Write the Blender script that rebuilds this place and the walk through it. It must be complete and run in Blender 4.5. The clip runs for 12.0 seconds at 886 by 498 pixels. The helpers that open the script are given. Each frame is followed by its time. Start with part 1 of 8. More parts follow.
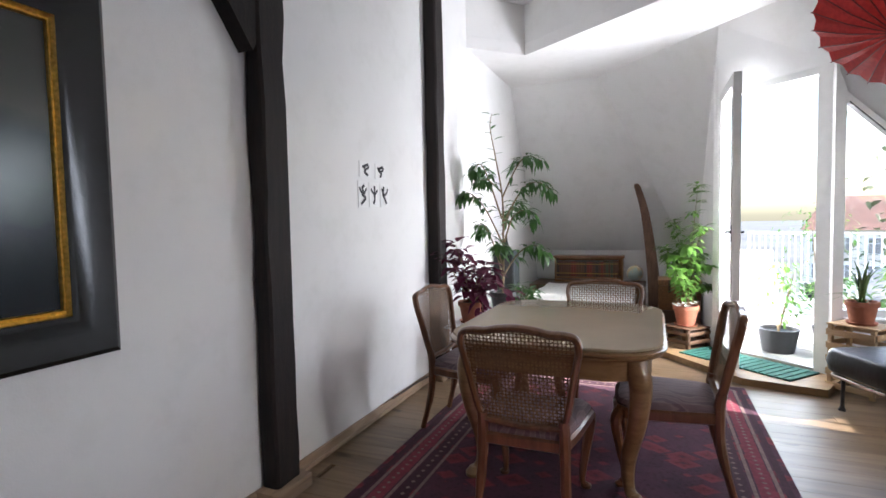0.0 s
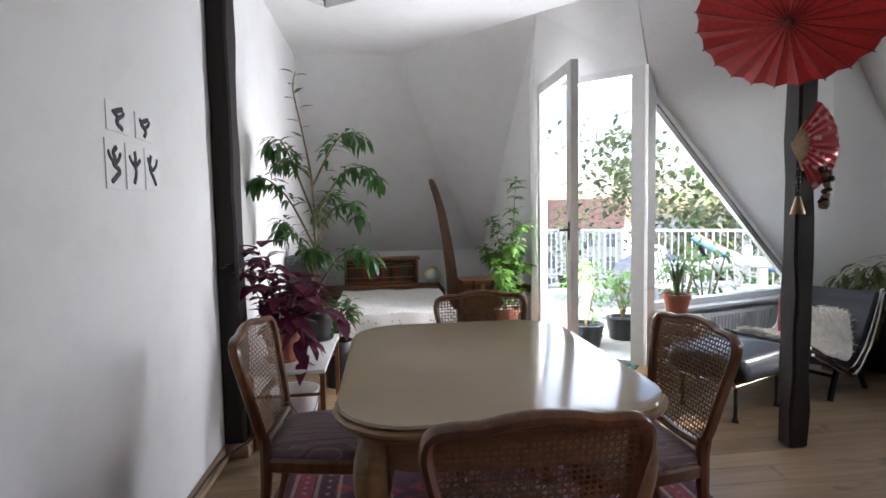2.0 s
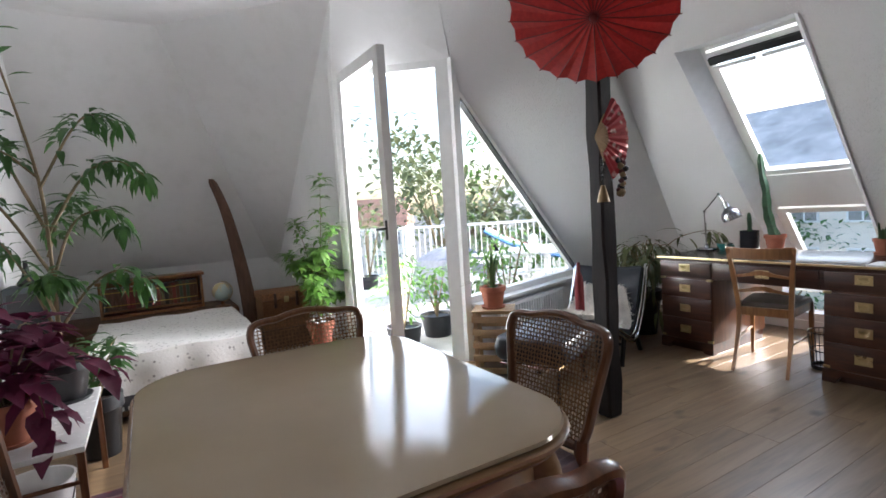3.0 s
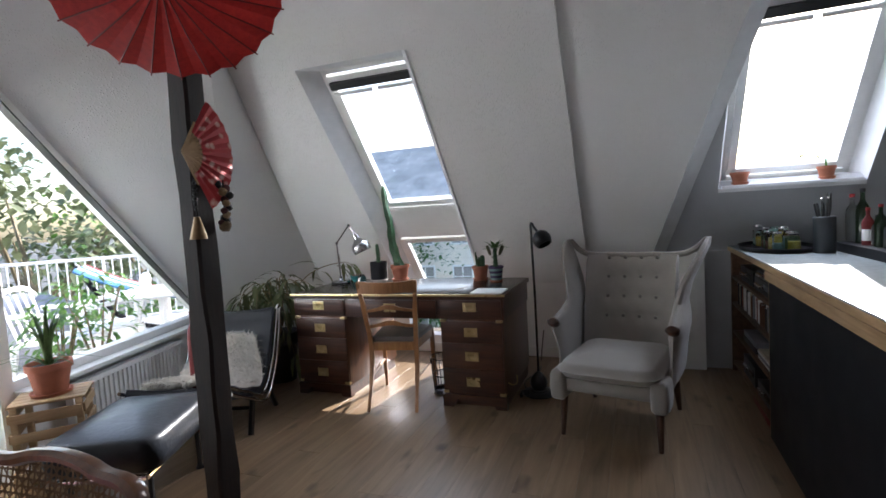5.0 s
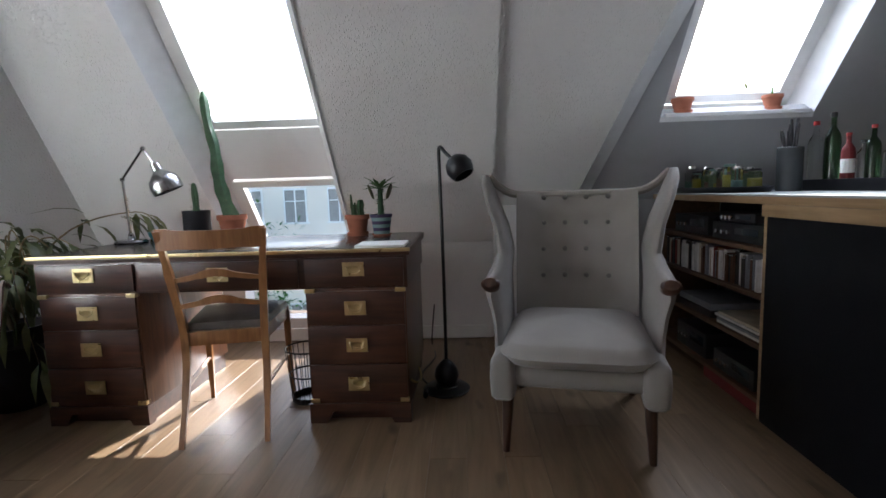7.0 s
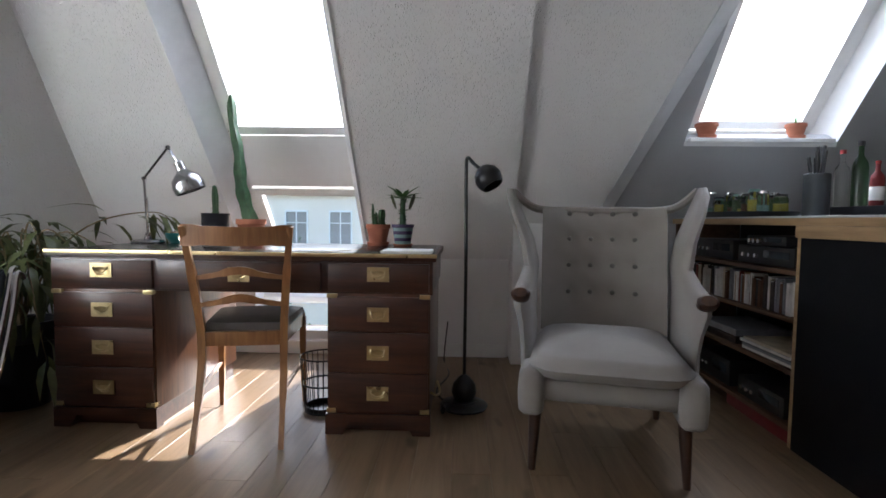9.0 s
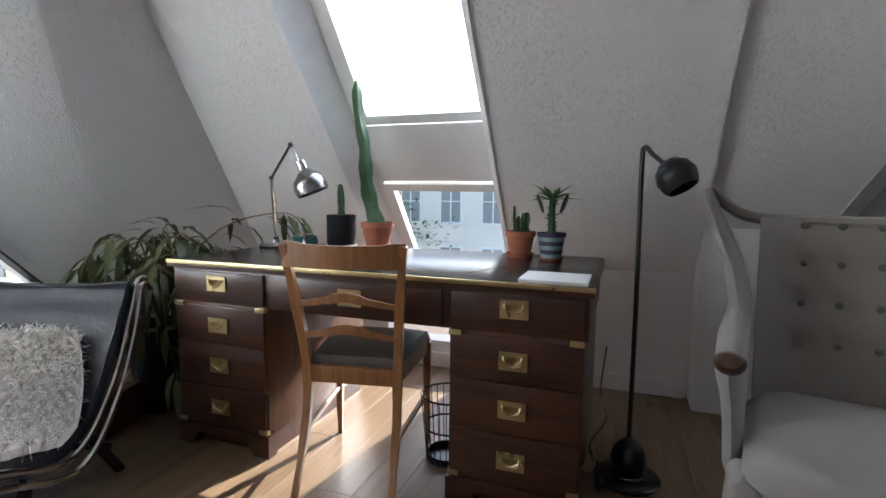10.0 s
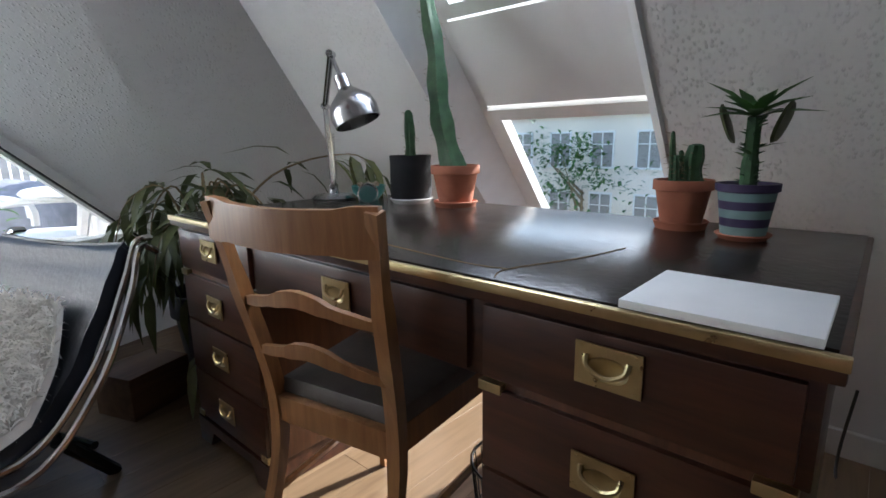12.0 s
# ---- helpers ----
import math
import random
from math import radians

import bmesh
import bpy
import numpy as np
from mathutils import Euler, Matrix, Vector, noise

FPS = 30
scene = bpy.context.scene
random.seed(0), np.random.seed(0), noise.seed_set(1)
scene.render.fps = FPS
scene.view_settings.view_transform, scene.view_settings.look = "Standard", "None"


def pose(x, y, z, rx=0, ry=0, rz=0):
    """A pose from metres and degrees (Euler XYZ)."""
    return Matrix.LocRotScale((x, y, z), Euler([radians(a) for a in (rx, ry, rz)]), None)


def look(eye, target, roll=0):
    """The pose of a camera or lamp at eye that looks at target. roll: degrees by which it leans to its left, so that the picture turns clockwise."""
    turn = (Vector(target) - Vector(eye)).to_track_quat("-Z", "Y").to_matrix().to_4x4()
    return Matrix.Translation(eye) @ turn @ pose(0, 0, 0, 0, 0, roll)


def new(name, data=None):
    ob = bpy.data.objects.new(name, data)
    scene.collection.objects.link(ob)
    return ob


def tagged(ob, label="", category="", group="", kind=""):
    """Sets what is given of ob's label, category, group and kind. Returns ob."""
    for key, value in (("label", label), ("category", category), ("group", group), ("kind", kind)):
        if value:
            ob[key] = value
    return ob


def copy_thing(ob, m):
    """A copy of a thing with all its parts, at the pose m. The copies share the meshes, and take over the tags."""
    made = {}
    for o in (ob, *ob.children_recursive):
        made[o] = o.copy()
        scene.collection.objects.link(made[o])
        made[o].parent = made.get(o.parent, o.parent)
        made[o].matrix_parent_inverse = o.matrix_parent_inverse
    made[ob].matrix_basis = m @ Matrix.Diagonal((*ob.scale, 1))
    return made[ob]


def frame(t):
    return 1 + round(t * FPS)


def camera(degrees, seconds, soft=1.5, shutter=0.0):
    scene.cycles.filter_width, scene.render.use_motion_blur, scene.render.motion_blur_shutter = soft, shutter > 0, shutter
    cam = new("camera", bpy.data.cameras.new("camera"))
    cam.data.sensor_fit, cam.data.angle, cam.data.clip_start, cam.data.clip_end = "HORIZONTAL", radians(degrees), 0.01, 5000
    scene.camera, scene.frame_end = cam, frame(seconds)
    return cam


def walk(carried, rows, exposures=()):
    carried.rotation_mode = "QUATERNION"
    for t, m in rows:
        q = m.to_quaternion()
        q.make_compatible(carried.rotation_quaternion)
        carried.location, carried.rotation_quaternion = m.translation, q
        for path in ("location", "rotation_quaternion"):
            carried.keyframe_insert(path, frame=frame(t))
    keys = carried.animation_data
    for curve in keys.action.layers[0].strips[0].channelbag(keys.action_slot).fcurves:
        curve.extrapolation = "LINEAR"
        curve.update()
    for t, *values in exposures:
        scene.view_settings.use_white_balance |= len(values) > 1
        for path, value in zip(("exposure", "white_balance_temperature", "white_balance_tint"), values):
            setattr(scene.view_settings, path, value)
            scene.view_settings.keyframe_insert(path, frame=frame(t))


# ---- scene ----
cam = camera(83.1, 12.0, soft=1.6)
PATH = [
    (0, (-0.188, 0.133, 1.329), (-0.968, 1.972, 1.222), -1.2),
    (0.5, (-0.536, 0.303, 1.33), (-0.95, 2.256, 1.213), -0.2),
    (1, (-0.815, 0.5, 1.349), (-0.91, 2.493, 1.222), -0.3),
    (1.5, (-0.938, 0.842, 1.33), (-0.867, 2.837, 1.202), -1.3),
    (2, (-1.014, 1.081, 1.318), (-0.787, 3.064, 1.189), -1.1),
    (2.5, (-1.161, 1.294, 1.335), (-0.519, 3.182, 1.191), -1.9),
    (3, (-1.091, 1.525, 1.312), (-0.075, 3.241, 1.154), -3.7),
    (3.5, (-1.053, 1.641, 1.313), (0.357, 3.049, 1.139), -2.6),
    (3.7, (-1.036, 1.656, 1.319), (0.507, 2.918, 1.161), -2.4),
    (5.3, (-0.233, 1.845, 1.342), (1.666, 2.457, 1.203), -2.8),
    (5.5, (-0.093, 1.901, 1.332), (1.833, 2.422, 1.199), -2.2),
    (6, (0.258, 2.063, 1.252), (2.222, 2.411, 1.103), -3.4),
    (6.5, (0.546, 2.192, 1.14), (2.524, 2.408, 0.94), -5.3),
    (7, (0.6, 2.364, 1.025), (2.584, 2.449, 0.794), -1.8),
    (7.2, (0.587, 2.421, 1.017), (2.57, 2.463, 0.757), -0.7),
    (8.8, (0.6, 2.514, 0.97), (2.595, 2.469, 0.833), 0.1),
    (9, (0.622, 2.496, 0.933), (2.617, 2.569, 0.819), 0.7),
    (9.5, (0.792, 2.533, 0.966), (2.754, 2.893, 0.82), -0.4),
    (10, (1.164, 2.537, 1.064), (3.037, 3.203, 0.849), 0.6),
    (10.5, (1.436, 2.597, 1.112), (3.245, 3.427, 0.916), -0.8),
    (11, (1.762, 2.635, 1.054), (3.527, 3.529, 0.763), -0.3),
    (11.5, (2.018, 2.602, 1.008), (3.659, 3.681, 0.631), -1.6),
    (12, (2.109, 2.597, 1.005), (3.573, 3.893, 0.583), -0.9),
]
EXPOSURES = [(0.0, 2.3, 5950, 14), (1.0, 2.1, 5950, 14), (2.0, 1.9, 5950, 14), (3.0, 1.92, 5950, 13), (3.5, 1.78, 5900, 13), (5.5, 1.72, 5900, 13), (9.0, 1.95, 5950, 13), (12.0, 1.62, 5800, 11)]
walk(cam, [(t, look(eye, target, roll)) for t, eye, target, roll in PATH], EXPOSURES)

# world, sun
SUN_AZ, SUN_EL = -14.5, 29.0   # degrees from +x, anticlockwise; degrees above the horizon
world = bpy.data.worlds.new("world")
scene.world = world
world.use_nodes = True
wn = world.node_tree.nodes
sky = wn.new("ShaderNodeTexSky")
sky.sky_type, sky.sun_disc = "NISHITA", False
sky.sun_elevation, sky.sun_rotation = radians(SUN_EL), radians(90 - SUN_AZ)
sky.air_density, sky.dust_density = 1.2, 2.0
wn["Background"].inputs["Strength"].default_value = 0.15
world.node_tree.links.new(sky.outputs["Color"], wn["Background"].inputs["Color"])
sun = new("sun", bpy.data.lights.new("sun", "SUN"))
sun.data.energy, sun.data.angle, sun.data.color = 5.0, radians(0.53), (1.0, 0.95, 0.87)
sd = Vector((math.cos(radians(SUN_EL)) * math.cos(radians(SUN_AZ)), math.cos(radians(SUN_EL)) * math.sin(radians(SUN_AZ)), math.sin(radians(SUN_EL))))
sun.matrix_world = look(sd * 20, (0, 0, 0))


def area(name, at, to, w, h, watts, color=(1, 1, 1)):
    """Stands in for the sky's light in a window's opening; one is a fill."""
    lamp = bpy.data.lights.new(name, "AREA")
    lamp.shape, lamp.size, lamp.size_y, lamp.energy, lamp.color = "RECTANGLE", w, h, watts, color
    ob = new(name, lamp)
    ob.matrix_world = look(at, to)
    return ob

# ---- materials ----
def shade(name, build, rough=0.6, metal=0.0):
    m = bpy.data.materials.new(name)
    m.use_nodes = True
    nt = m.node_tree
    b = nt.nodes["Principled BSDF"]
    b.inputs["Roughness"].default_value, b.inputs["Metallic"].default_value = rough, metal
    if build:
        build(nt, b)
    return m


def node(nt, kind, **values):
    n = nt.nodes.new("ShaderNode" + kind)
    for k, v in values.items():
        n.inputs[k.replace("_", " ")].default_value = v
    return n


def coords(nt, scale=(1, 1, 1), rot=(0, 0, 0), space="Object"):
    c = nt.nodes.new("ShaderNodeTexCoord")
    mp = nt.nodes.new("ShaderNodeMapping")
    mp.inputs["Scale"].default_value, mp.inputs["Rotation"].default_value = scale, rot
    nt.links.new(c.outputs[space], mp.inputs["Vector"])
    return mp.outputs["Vector"]


def ramp(nt, fac, stops):
    r = nt.nodes.new("ShaderNodeValToRGB")
    el = r.color_ramp.elements
    while len(el) < len(stops):
        el.new(0.5)
    for e, (p, c) in zip(el, stops):
        e.position, e.color = p, (*c, 1)
    nt.links.new(fac, r.inputs["Fac"])
    return r.outputs["Color"]


def mixed(nt, fac, a, b, mode="MIX"):
    m = nt.nodes.new("ShaderNodeMix")
    m.data_type, m.blend_type = "RGBA", mode
    for sock, val in (("Factor", fac),):
        if isinstance(val, (int, float)):
            m.inputs[0].default_value = val
        else:
            nt.links.new(val, m.inputs[0])
    for k, val in ((6, a), (7, b)):
        if isinstance(val, tuple):
            m.inputs[k].default_value = (*val, 1)
        else:
            nt.links.new(val, m.inputs[k])
    return m.outputs[2]


def noise_of(nt, vec, scale, detail=4, rough=0.55, dist=0.0):
    n = node(nt, "TexNoise", Scale=scale, Detail=detail, Roughness=rough, Distortion=dist)
    nt.links.new(vec, n.inputs["Vector"])
    return n.outputs["Fac"]


def bumped(nt, b, height, strength, distance=0.01):
    n = node(nt, "Bump", Strength=strength, Distance=distance)
    nt.links.new(height, n.inputs["Height"])
    nt.links.new(n.outputs["Normal"], b.inputs["Normal"])


def plain(name, color, rough=0.5, metal=0.0, var=0.12, scale=14.0, bump=0.1, fine=120.0, sheen=0.0):
    """A surface with stains at one scale and fine grain at another."""
    def build(nt, b):
        v = coords(nt)
        dark = tuple(c * (1 - var) for c in color)
        light = tuple(min(1, c * (1 + var)) for c in color)
        col = ramp(nt, noise_of(nt, v, scale, 5), [(0.3, dark), (0.7, light)])
        nt.links.new(col, b.inputs["Base Color"])
        f = noise_of(nt, v, fine, 3)
        bumped(nt, b, f, bump, 0.004)
        rr = nt.nodes.new("ShaderNodeMapRange")
        rr.inputs["To Min"].default_value, rr.inputs["To Max"].default_value = max(0.03, rough - 0.08), min(1, rough + 0.08)
        nt.links.new(noise_of(nt, v, scale * 2.3, 3), rr.inputs["Value"])
        nt.links.new(rr.outputs["Result"], b.inputs["Roughness"])
        if sheen:
            b.inputs["Sheen Weight"].default_value = sheen
    return shade(name, build, rough, metal)


def wood(name, dark, light, rough=0.4, axis=0, scale=1.0, bump=0.15, coat=0.0):
    def build(nt, b):
        sc = [9.0 * scale] * 3
        sc[axis] = 0.9 * scale
        v = coords(nt, tuple(sc))
        info = nt.nodes.new("ShaderNodeObjectInfo")
        add = nt.nodes.new("ShaderNodeVectorMath")
        mul = nt.nodes.new("ShaderNodeMath")
        mul.operation = "MULTIPLY"
        mul.inputs[1].default_value = 37.0
        nt.links.new(info.outputs["Random"], mul.inputs[0])
        nt.links.new(v, add.inputs[0])
        nt.links.new(mul.outputs[0], add.inputs[1])
        g = noise_of(nt, add.outputs[0], 2.2, 7, 0.62, 0.6)
        col = ramp(nt, g, [(0.3, dark), (0.52, tuple((a + c) / 2 for a, c in zip(dark, light))), (0.75, light)])
        nt.links.new(col, b.inputs["Base Color"])
        f = noise_of(nt, add.outputs[0], 14.0, 3)
        bumped(nt, b, f, bump, 0.003)
        b.inputs["Coat Weight"].default_value = coat
        b.inputs["Coat Roughness"].default_value = 0.15
    return shade(name, build, rough)


def plaster(name, color, bump=0.25):
    def build(nt, b):
        v = coords(nt)
        big = ramp(nt, noise_of(nt, v, 1.3, 4), [(0.3, tuple(c * 0.94 for c in color)), (0.7, color)])
        smudge = ramp(nt, noise_of(nt, v, 5.0, 6, 0.65), [(0.25, (0.93, 0.93, 0.92)), (0.5, (1, 1, 1))])
        nt.links.new(mixed(nt, 1.0, big, smudge, "MULTIPLY"), b.inputs["Base Color"])
        h = mixed(nt, 0.5, noise_of(nt, v, 38.0, 5, 0.6), noise_of(nt, v, 150.0, 2))
        bumped(nt, b, h, bump, 0.006)
    return shade(name, build, 0.85)


def floor_wood(nt, b):
    v = coords(nt, (1, 1, 1))
    info = nt.nodes.new("ShaderNodeObjectInfo")
    mul = nt.nodes.new("ShaderNodeMath")
    mul.operation = "MULTIPLY"
    mul.inputs[1].default_value = 53.0
    nt.links.new(info.outputs["Random"], mul.inputs[0])
    st = coords(nt, (0.8, 9, 9))
    add = nt.nodes.new("ShaderNodeVectorMath")
    nt.links.new(st, add.inputs[0])
    nt.links.new(mul.outputs[0], add.inputs[1])
    g = noise_of(nt, add.outputs[0], 2.0, 7, 0.6, 0.8)
    base = ramp(nt, g, [(0.25, (0.13, 0.080, 0.042)), (0.5, (0.20, 0.133, 0.075)), (0.8, (0.27, 0.187, 0.112))])
    tone = ramp(nt, info.outputs["Random"], [(0.0, (0.88, 0.87, 0.85)), (1.0, (1.04, 1.03, 1.0))])
    col = mixed(nt, 1.0, base, tone, "MULTIPLY")
    add2 = nt.nodes.new("ShaderNodeVectorMath")
    nt.links.new(coords(nt, (3.5, 7, 7)), add2.inputs[0])
    nt.links.new(mul.outputs[0], add2.inputs[1])
    knots = ramp(nt, noise_of(nt, add2.outputs[0], 0.8, 2), [(0.66, (1, 1, 1)), (0.76, (0.35, 0.27, 0.2))])
    nt.links.new(mixed(nt, 1.0, col, knots, "MULTIPLY"), b.inputs["Base Color"])
    bumped(nt, b, g, 0.08, 0.003)
    rr = nt.nodes.new("ShaderNodeMapRange")
    rr.inputs["To Min"].default_value, rr.inputs["To Max"].default_value = 0.28, 0.5
    nt.links.new(noise_of(nt, v, 4.0, 5), rr.inputs["Value"])
    nt.links.new(rr.outputs["Result"], b.inputs["Roughness"])


def glass_of(name, tint=(1, 1, 1), rough=0.0):
    def build(nt, b):
        b.inputs["Transmission Weight"].default_value = 1.0
        b.inputs["IOR"].default_value = 1.45
        b.inputs["Base Color"].default_value = (*tint, 1)
    return shade(name, build, rough)


def pane_glass(name):
    """Thin window glass: mostly clear, with a faint reflection."""
    m = bpy.data.materials.new(name)
    m.use_nodes = True
    nt = m.node_tree
    out = nt.nodes["Material Output"]
    nt.nodes.remove(nt.nodes["Principled BSDF"])
    clear, shine = nt.nodes.new("ShaderNodeBsdfTransparent"), nt.nodes.new("ShaderNodeBsdfGlossy")
    shine.inputs["Roughness"].default_value = 0.02
    lw = node(nt, "LayerWeight", Blend=0.5)
    pw, ml = nt.nodes.new("ShaderNodeMath"), nt.nodes.new("ShaderNodeMath")
    pw.operation, pw.inputs[1].default_value = "POWER", 5.0
    ml.operation, ml.inputs[1].default_value, ml.inputs[2].default_value = "MULTIPLY_ADD", 0.55, 0.03
    nt.links.new(lw.outputs["Facing"], pw.inputs[0])
    nt.links.new(pw.outputs[0], ml.inputs[0])
    mx = nt.nodes.new("ShaderNodeMixShader")
    nt.links.new(ml.outputs[0], mx.inputs[0])
    nt.links.new(clear.outputs[0], mx.inputs[1])
    nt.links.new(shine.outputs[0], mx.inputs[2])
    nt.links.new(mx.outputs[0], out.inputs["Surface"])
    return m


def rug_look(nt, b):
    v = coords(nt)
    sep = nt.nodes.new("ShaderNodeSeparateXYZ")
    nt.links.new(v, sep.inputs[0])
    chk = node(nt, "TexVoronoi", Scale=5.5)
    chk.distance = "MANHATTAN"
    nt.links.new(coords(nt, (1.0, 1.35, 1)), chk.inputs["Vector"])
    field = ramp(nt, chk.outputs["Distance"], [(0.0, (0.03, 0.012, 0.025)), (0.25, (0.16, 0.02, 0.03)), (0.5, (0.20, 0.03, 0.045)), (0.62, (0.07, 0.02, 0.04))])
    fine = node(nt, "TexVoronoi", Scale=34.0)
    fine.distance = "CHEBYCHEV"
    nt.links.new(v, fine.inputs["Vector"])
    spots = ramp(nt, fine.outputs["Distance"], [(0.18, (0.42, 0.30, 0.24)), (0.34, (1, 1, 1))])
    col = mixed(nt, 0.55, field, mixed(nt, 1.0, field, spots, "MULTIPLY"))
    worn = ramp(nt, noise_of(nt, v, 7.0, 6), [(0.3, (0.7, 0.7, 0.72)), (0.75, (1.15, 1.05, 1.05))])
    nt.links.new(mixed(nt, 1.0, col, worn, "MULTIPLY"), b.inputs["Base Color"])
    bumped(nt, b, noise_of(nt, v, 300.0, 2), 0.5, 0.004)


def damask(nt, b):
    v = coords(nt)
    vo = node(nt, "TexVoronoi", Scale=9.0)
    vo.feature = "SMOOTH_F1"
    nt.links.new(coords(nt, (1.5, 1, 1)), vo.inputs["Vector"])
    wv = node(nt, "TexWave", Scale=6.0, Distortion=9.0, Detail=2.0)
    nt.links.new(v, wv.inputs["Vector"])
    col = ramp(nt, mixed(nt, 0.5, vo.outputs["Distance"], wv.outputs["Fac"]), [(0.3, (0.155, 0.10, 0.115)), (0.42, (0.26, 0.19, 0.19)), (0.6, (0.20, 0.135, 0.145))])
    nt.links.new(col, b.inputs["Base Color"])
    bumped(nt, b, noise_of(nt, v, 260.0, 2), 0.4, 0.003)
    b.inputs["Sheen Weight"].default_value = 0.2


def leafy(name, dark, light, rough=0.45, back=0.25):
    def build(nt, b):
        geo = nt.nodes.new("ShaderNodeNewGeometry")
        v = coords(nt)
        col = ramp(nt, geo.outputs["Random Per Island"], [(0.0, dark), (1.0, light)])
        mot = ramp(nt, noise_of(nt, v, 45.0, 3), [(0.3, (0.8, 0.8, 0.8)), (0.7, (1.1, 1.1, 1.0))])
        c2 = mixed(nt, 1.0, col, mot, "MULTIPLY")
        nt.links.new(c2, b.inputs["Base Color"])
        b.inputs["Transmission Weight"].default_value = 0.0
        tr = nt.nodes.new("ShaderNodeBsdfTranslucent")
        nt.links.new(c2, tr.inputs["Color"])
        mx = nt.nodes.new("ShaderNodeMixShader")
        mx.inputs[0].default_value = back
        nt.links.new(b.outputs[0], mx.inputs[1])
        nt.links.new(tr.outputs[0], mx.inputs[2])
        nt.links.new(mx.outputs[0], nt.nodes["Material Output"].inputs["Surface"])
    return shade(name, build, rough)


WHITE = plaster("white_plaster", (0.80, 0.795, 0.785))


def woodchip(nt, b):
    """White-painted woodchip paper: raised flecks over a lumpy ground."""
    v = coords(nt)
    big = ramp(nt, noise_of(nt, v, 1.1, 4), [(0.3, (0.745, 0.74, 0.73)), (0.7, (0.80, 0.795, 0.785))])
    nt.links.new(big, b.inputs["Base Color"])
    flecks = node(nt, "TexVoronoi", Scale=62.0)
    nt.links.new(coords(nt, (1.0, 1.7, 0.8)), flecks.inputs["Vector"])
    raised = ramp(nt, flecks.outputs["Distance"], [(0.12, (1, 1, 1)), (0.42, (0, 0, 0))])
    patchy = ramp(nt, noise_of(nt, v, 14.0, 4), [(0.25, (0.25, 0.25, 0.25)), (0.65, (1, 1, 1))])
    h = mixed(nt, 0.45, mixed(nt, 1.0, raised, patchy, "MULTIPLY"), noise_of(nt, v, 30.0, 5, 0.6))
    bumped(nt, b, h, 0.8, 0.007)


WOODCHIP = shade("woodchip_paper", woodchip, 0.85)
CEIL = plaster("ceiling_white", (0.82, 0.81, 0.80), 0.12)
# the grey paints in the shade on the recessed kitchen slope and low wall
SHADEWALL = plaster("shade_grey_plaster", (0.46, 0.47, 0.49), 0.2)
FRAME = plain("white_lacquer", (0.78, 0.78, 0.76), 0.35, var=0.04, bump=0.03)
REVEAL = plain("reveal_white", (0.80, 0.81, 0.82), 0.6, var=0.04, bump=0.05)
FLOOR = shade("oak_boards", floor_wood, 0.4)
GAP = plain("board_gap", (0.09, 0.06, 0.035), 0.9)
TIMBER = wood("old_timber", (0.004, 0.0025, 0.002), (0.020, 0.010, 0.007), 0.75, axis=2, scale=2.0, bump=0.6)
SKIRT = wood("skirting_wood", (0.20, 0.13, 0.08), (0.42, 0.30, 0.2), 0.45, axis=1)
CHAIRWOOD = wood("walnut_brown", (0.09, 0.033, 0.012), (0.22, 0.088, 0.034), 0.28, axis=2, scale=2.0, bump=0.05, coat=0.35)
CANE = plain("cane", (0.20, 0.105, 0.045), 0.45, var=0.25, scale=40)
SEATCLOTH = shade("damask_cloth", damask, 0.85)
TABLETOP = plain("cream_tabletop", (0.40, 0.31, 0.205), 0.10, var=0.05, scale=3.0, bump=0.012, fine=30)
TABLEEDGE = wood("table_rim_wood", (0.16, 0.085, 0.03), (0.34, 0.2, 0.085), 0.3, axis=0, coat=0.3)
RUG = shade("red_rug", rug_look, 0.95)
RUGLIGHT = plain("rug_cream", (0.20, 0.13, 0.115), 0.95, var=0.3, scale=60)
RUGDARK = plain("rug_dark", (0.045, 0.012, 0.022), 0.95, var=0.3, scale=60)
RUGRED = plain("rug_red", (0.17, 0.022, 0.038), 0.95, var=0.3, scale=50)
MAHOG = wood("mahogany", (0.022, 0.007, 0.004), (0.085, 0.030, 0.014), 0.32, axis=1, scale=1.6, bump=0.06, coat=0.25)
MAHOGV = wood("mahogany_side", (0.05, 0.019, 0.009), (0.15, 0.062, 0.028), 0.3, axis=2, scale=1.6, bump=0.06, coat=0.25)
DESKLEATHER = plain("dark_desk_leather", (0.026, 0.019, 0.015), 0.20, var=0.3, scale=9.0, bump=0.25, fine=70)
BRASS = plain("aged_brass", (0.58, 0.47, 0.25), 0.30, 1.0, var=0.12, scale=14, bump=0.01)
CHERRY = wood("cherry_wood", (0.20, 0.085, 0.028), (0.38, 0.18, 0.065), 0.35, axis=2, scale=2.0, bump=0.05, coat=0.2)
GREYLEATHER = plain("brown_grey_leather", (0.10, 0.085, 0.075), 0.42, var=0.2, scale=12, bump=0.25)
BLACKLEATHER = plain("black_leather", (0.014, 0.016, 0.020), 0.34, var=0.3, scale=9, bump=0.35, fine=60)
BLACKLEATHER.node_tree.nodes["Principled BSDF"].inputs["Specular IOR Level"].default_value = 0.28
CHROME = plain("chrome", (0.75, 0.75, 0.76), 0.10, 1.0, var=0.06, bump=0.0)
BLACKMETAL = plain("black_metal", (0.012, 0.012, 0.012), 0.32, 0.2, var=0.2, bump=0.03)
BLACKPLASTIC = plain("black_plastic", (0.015, 0.015, 0.016), 0.4, var=0.2)
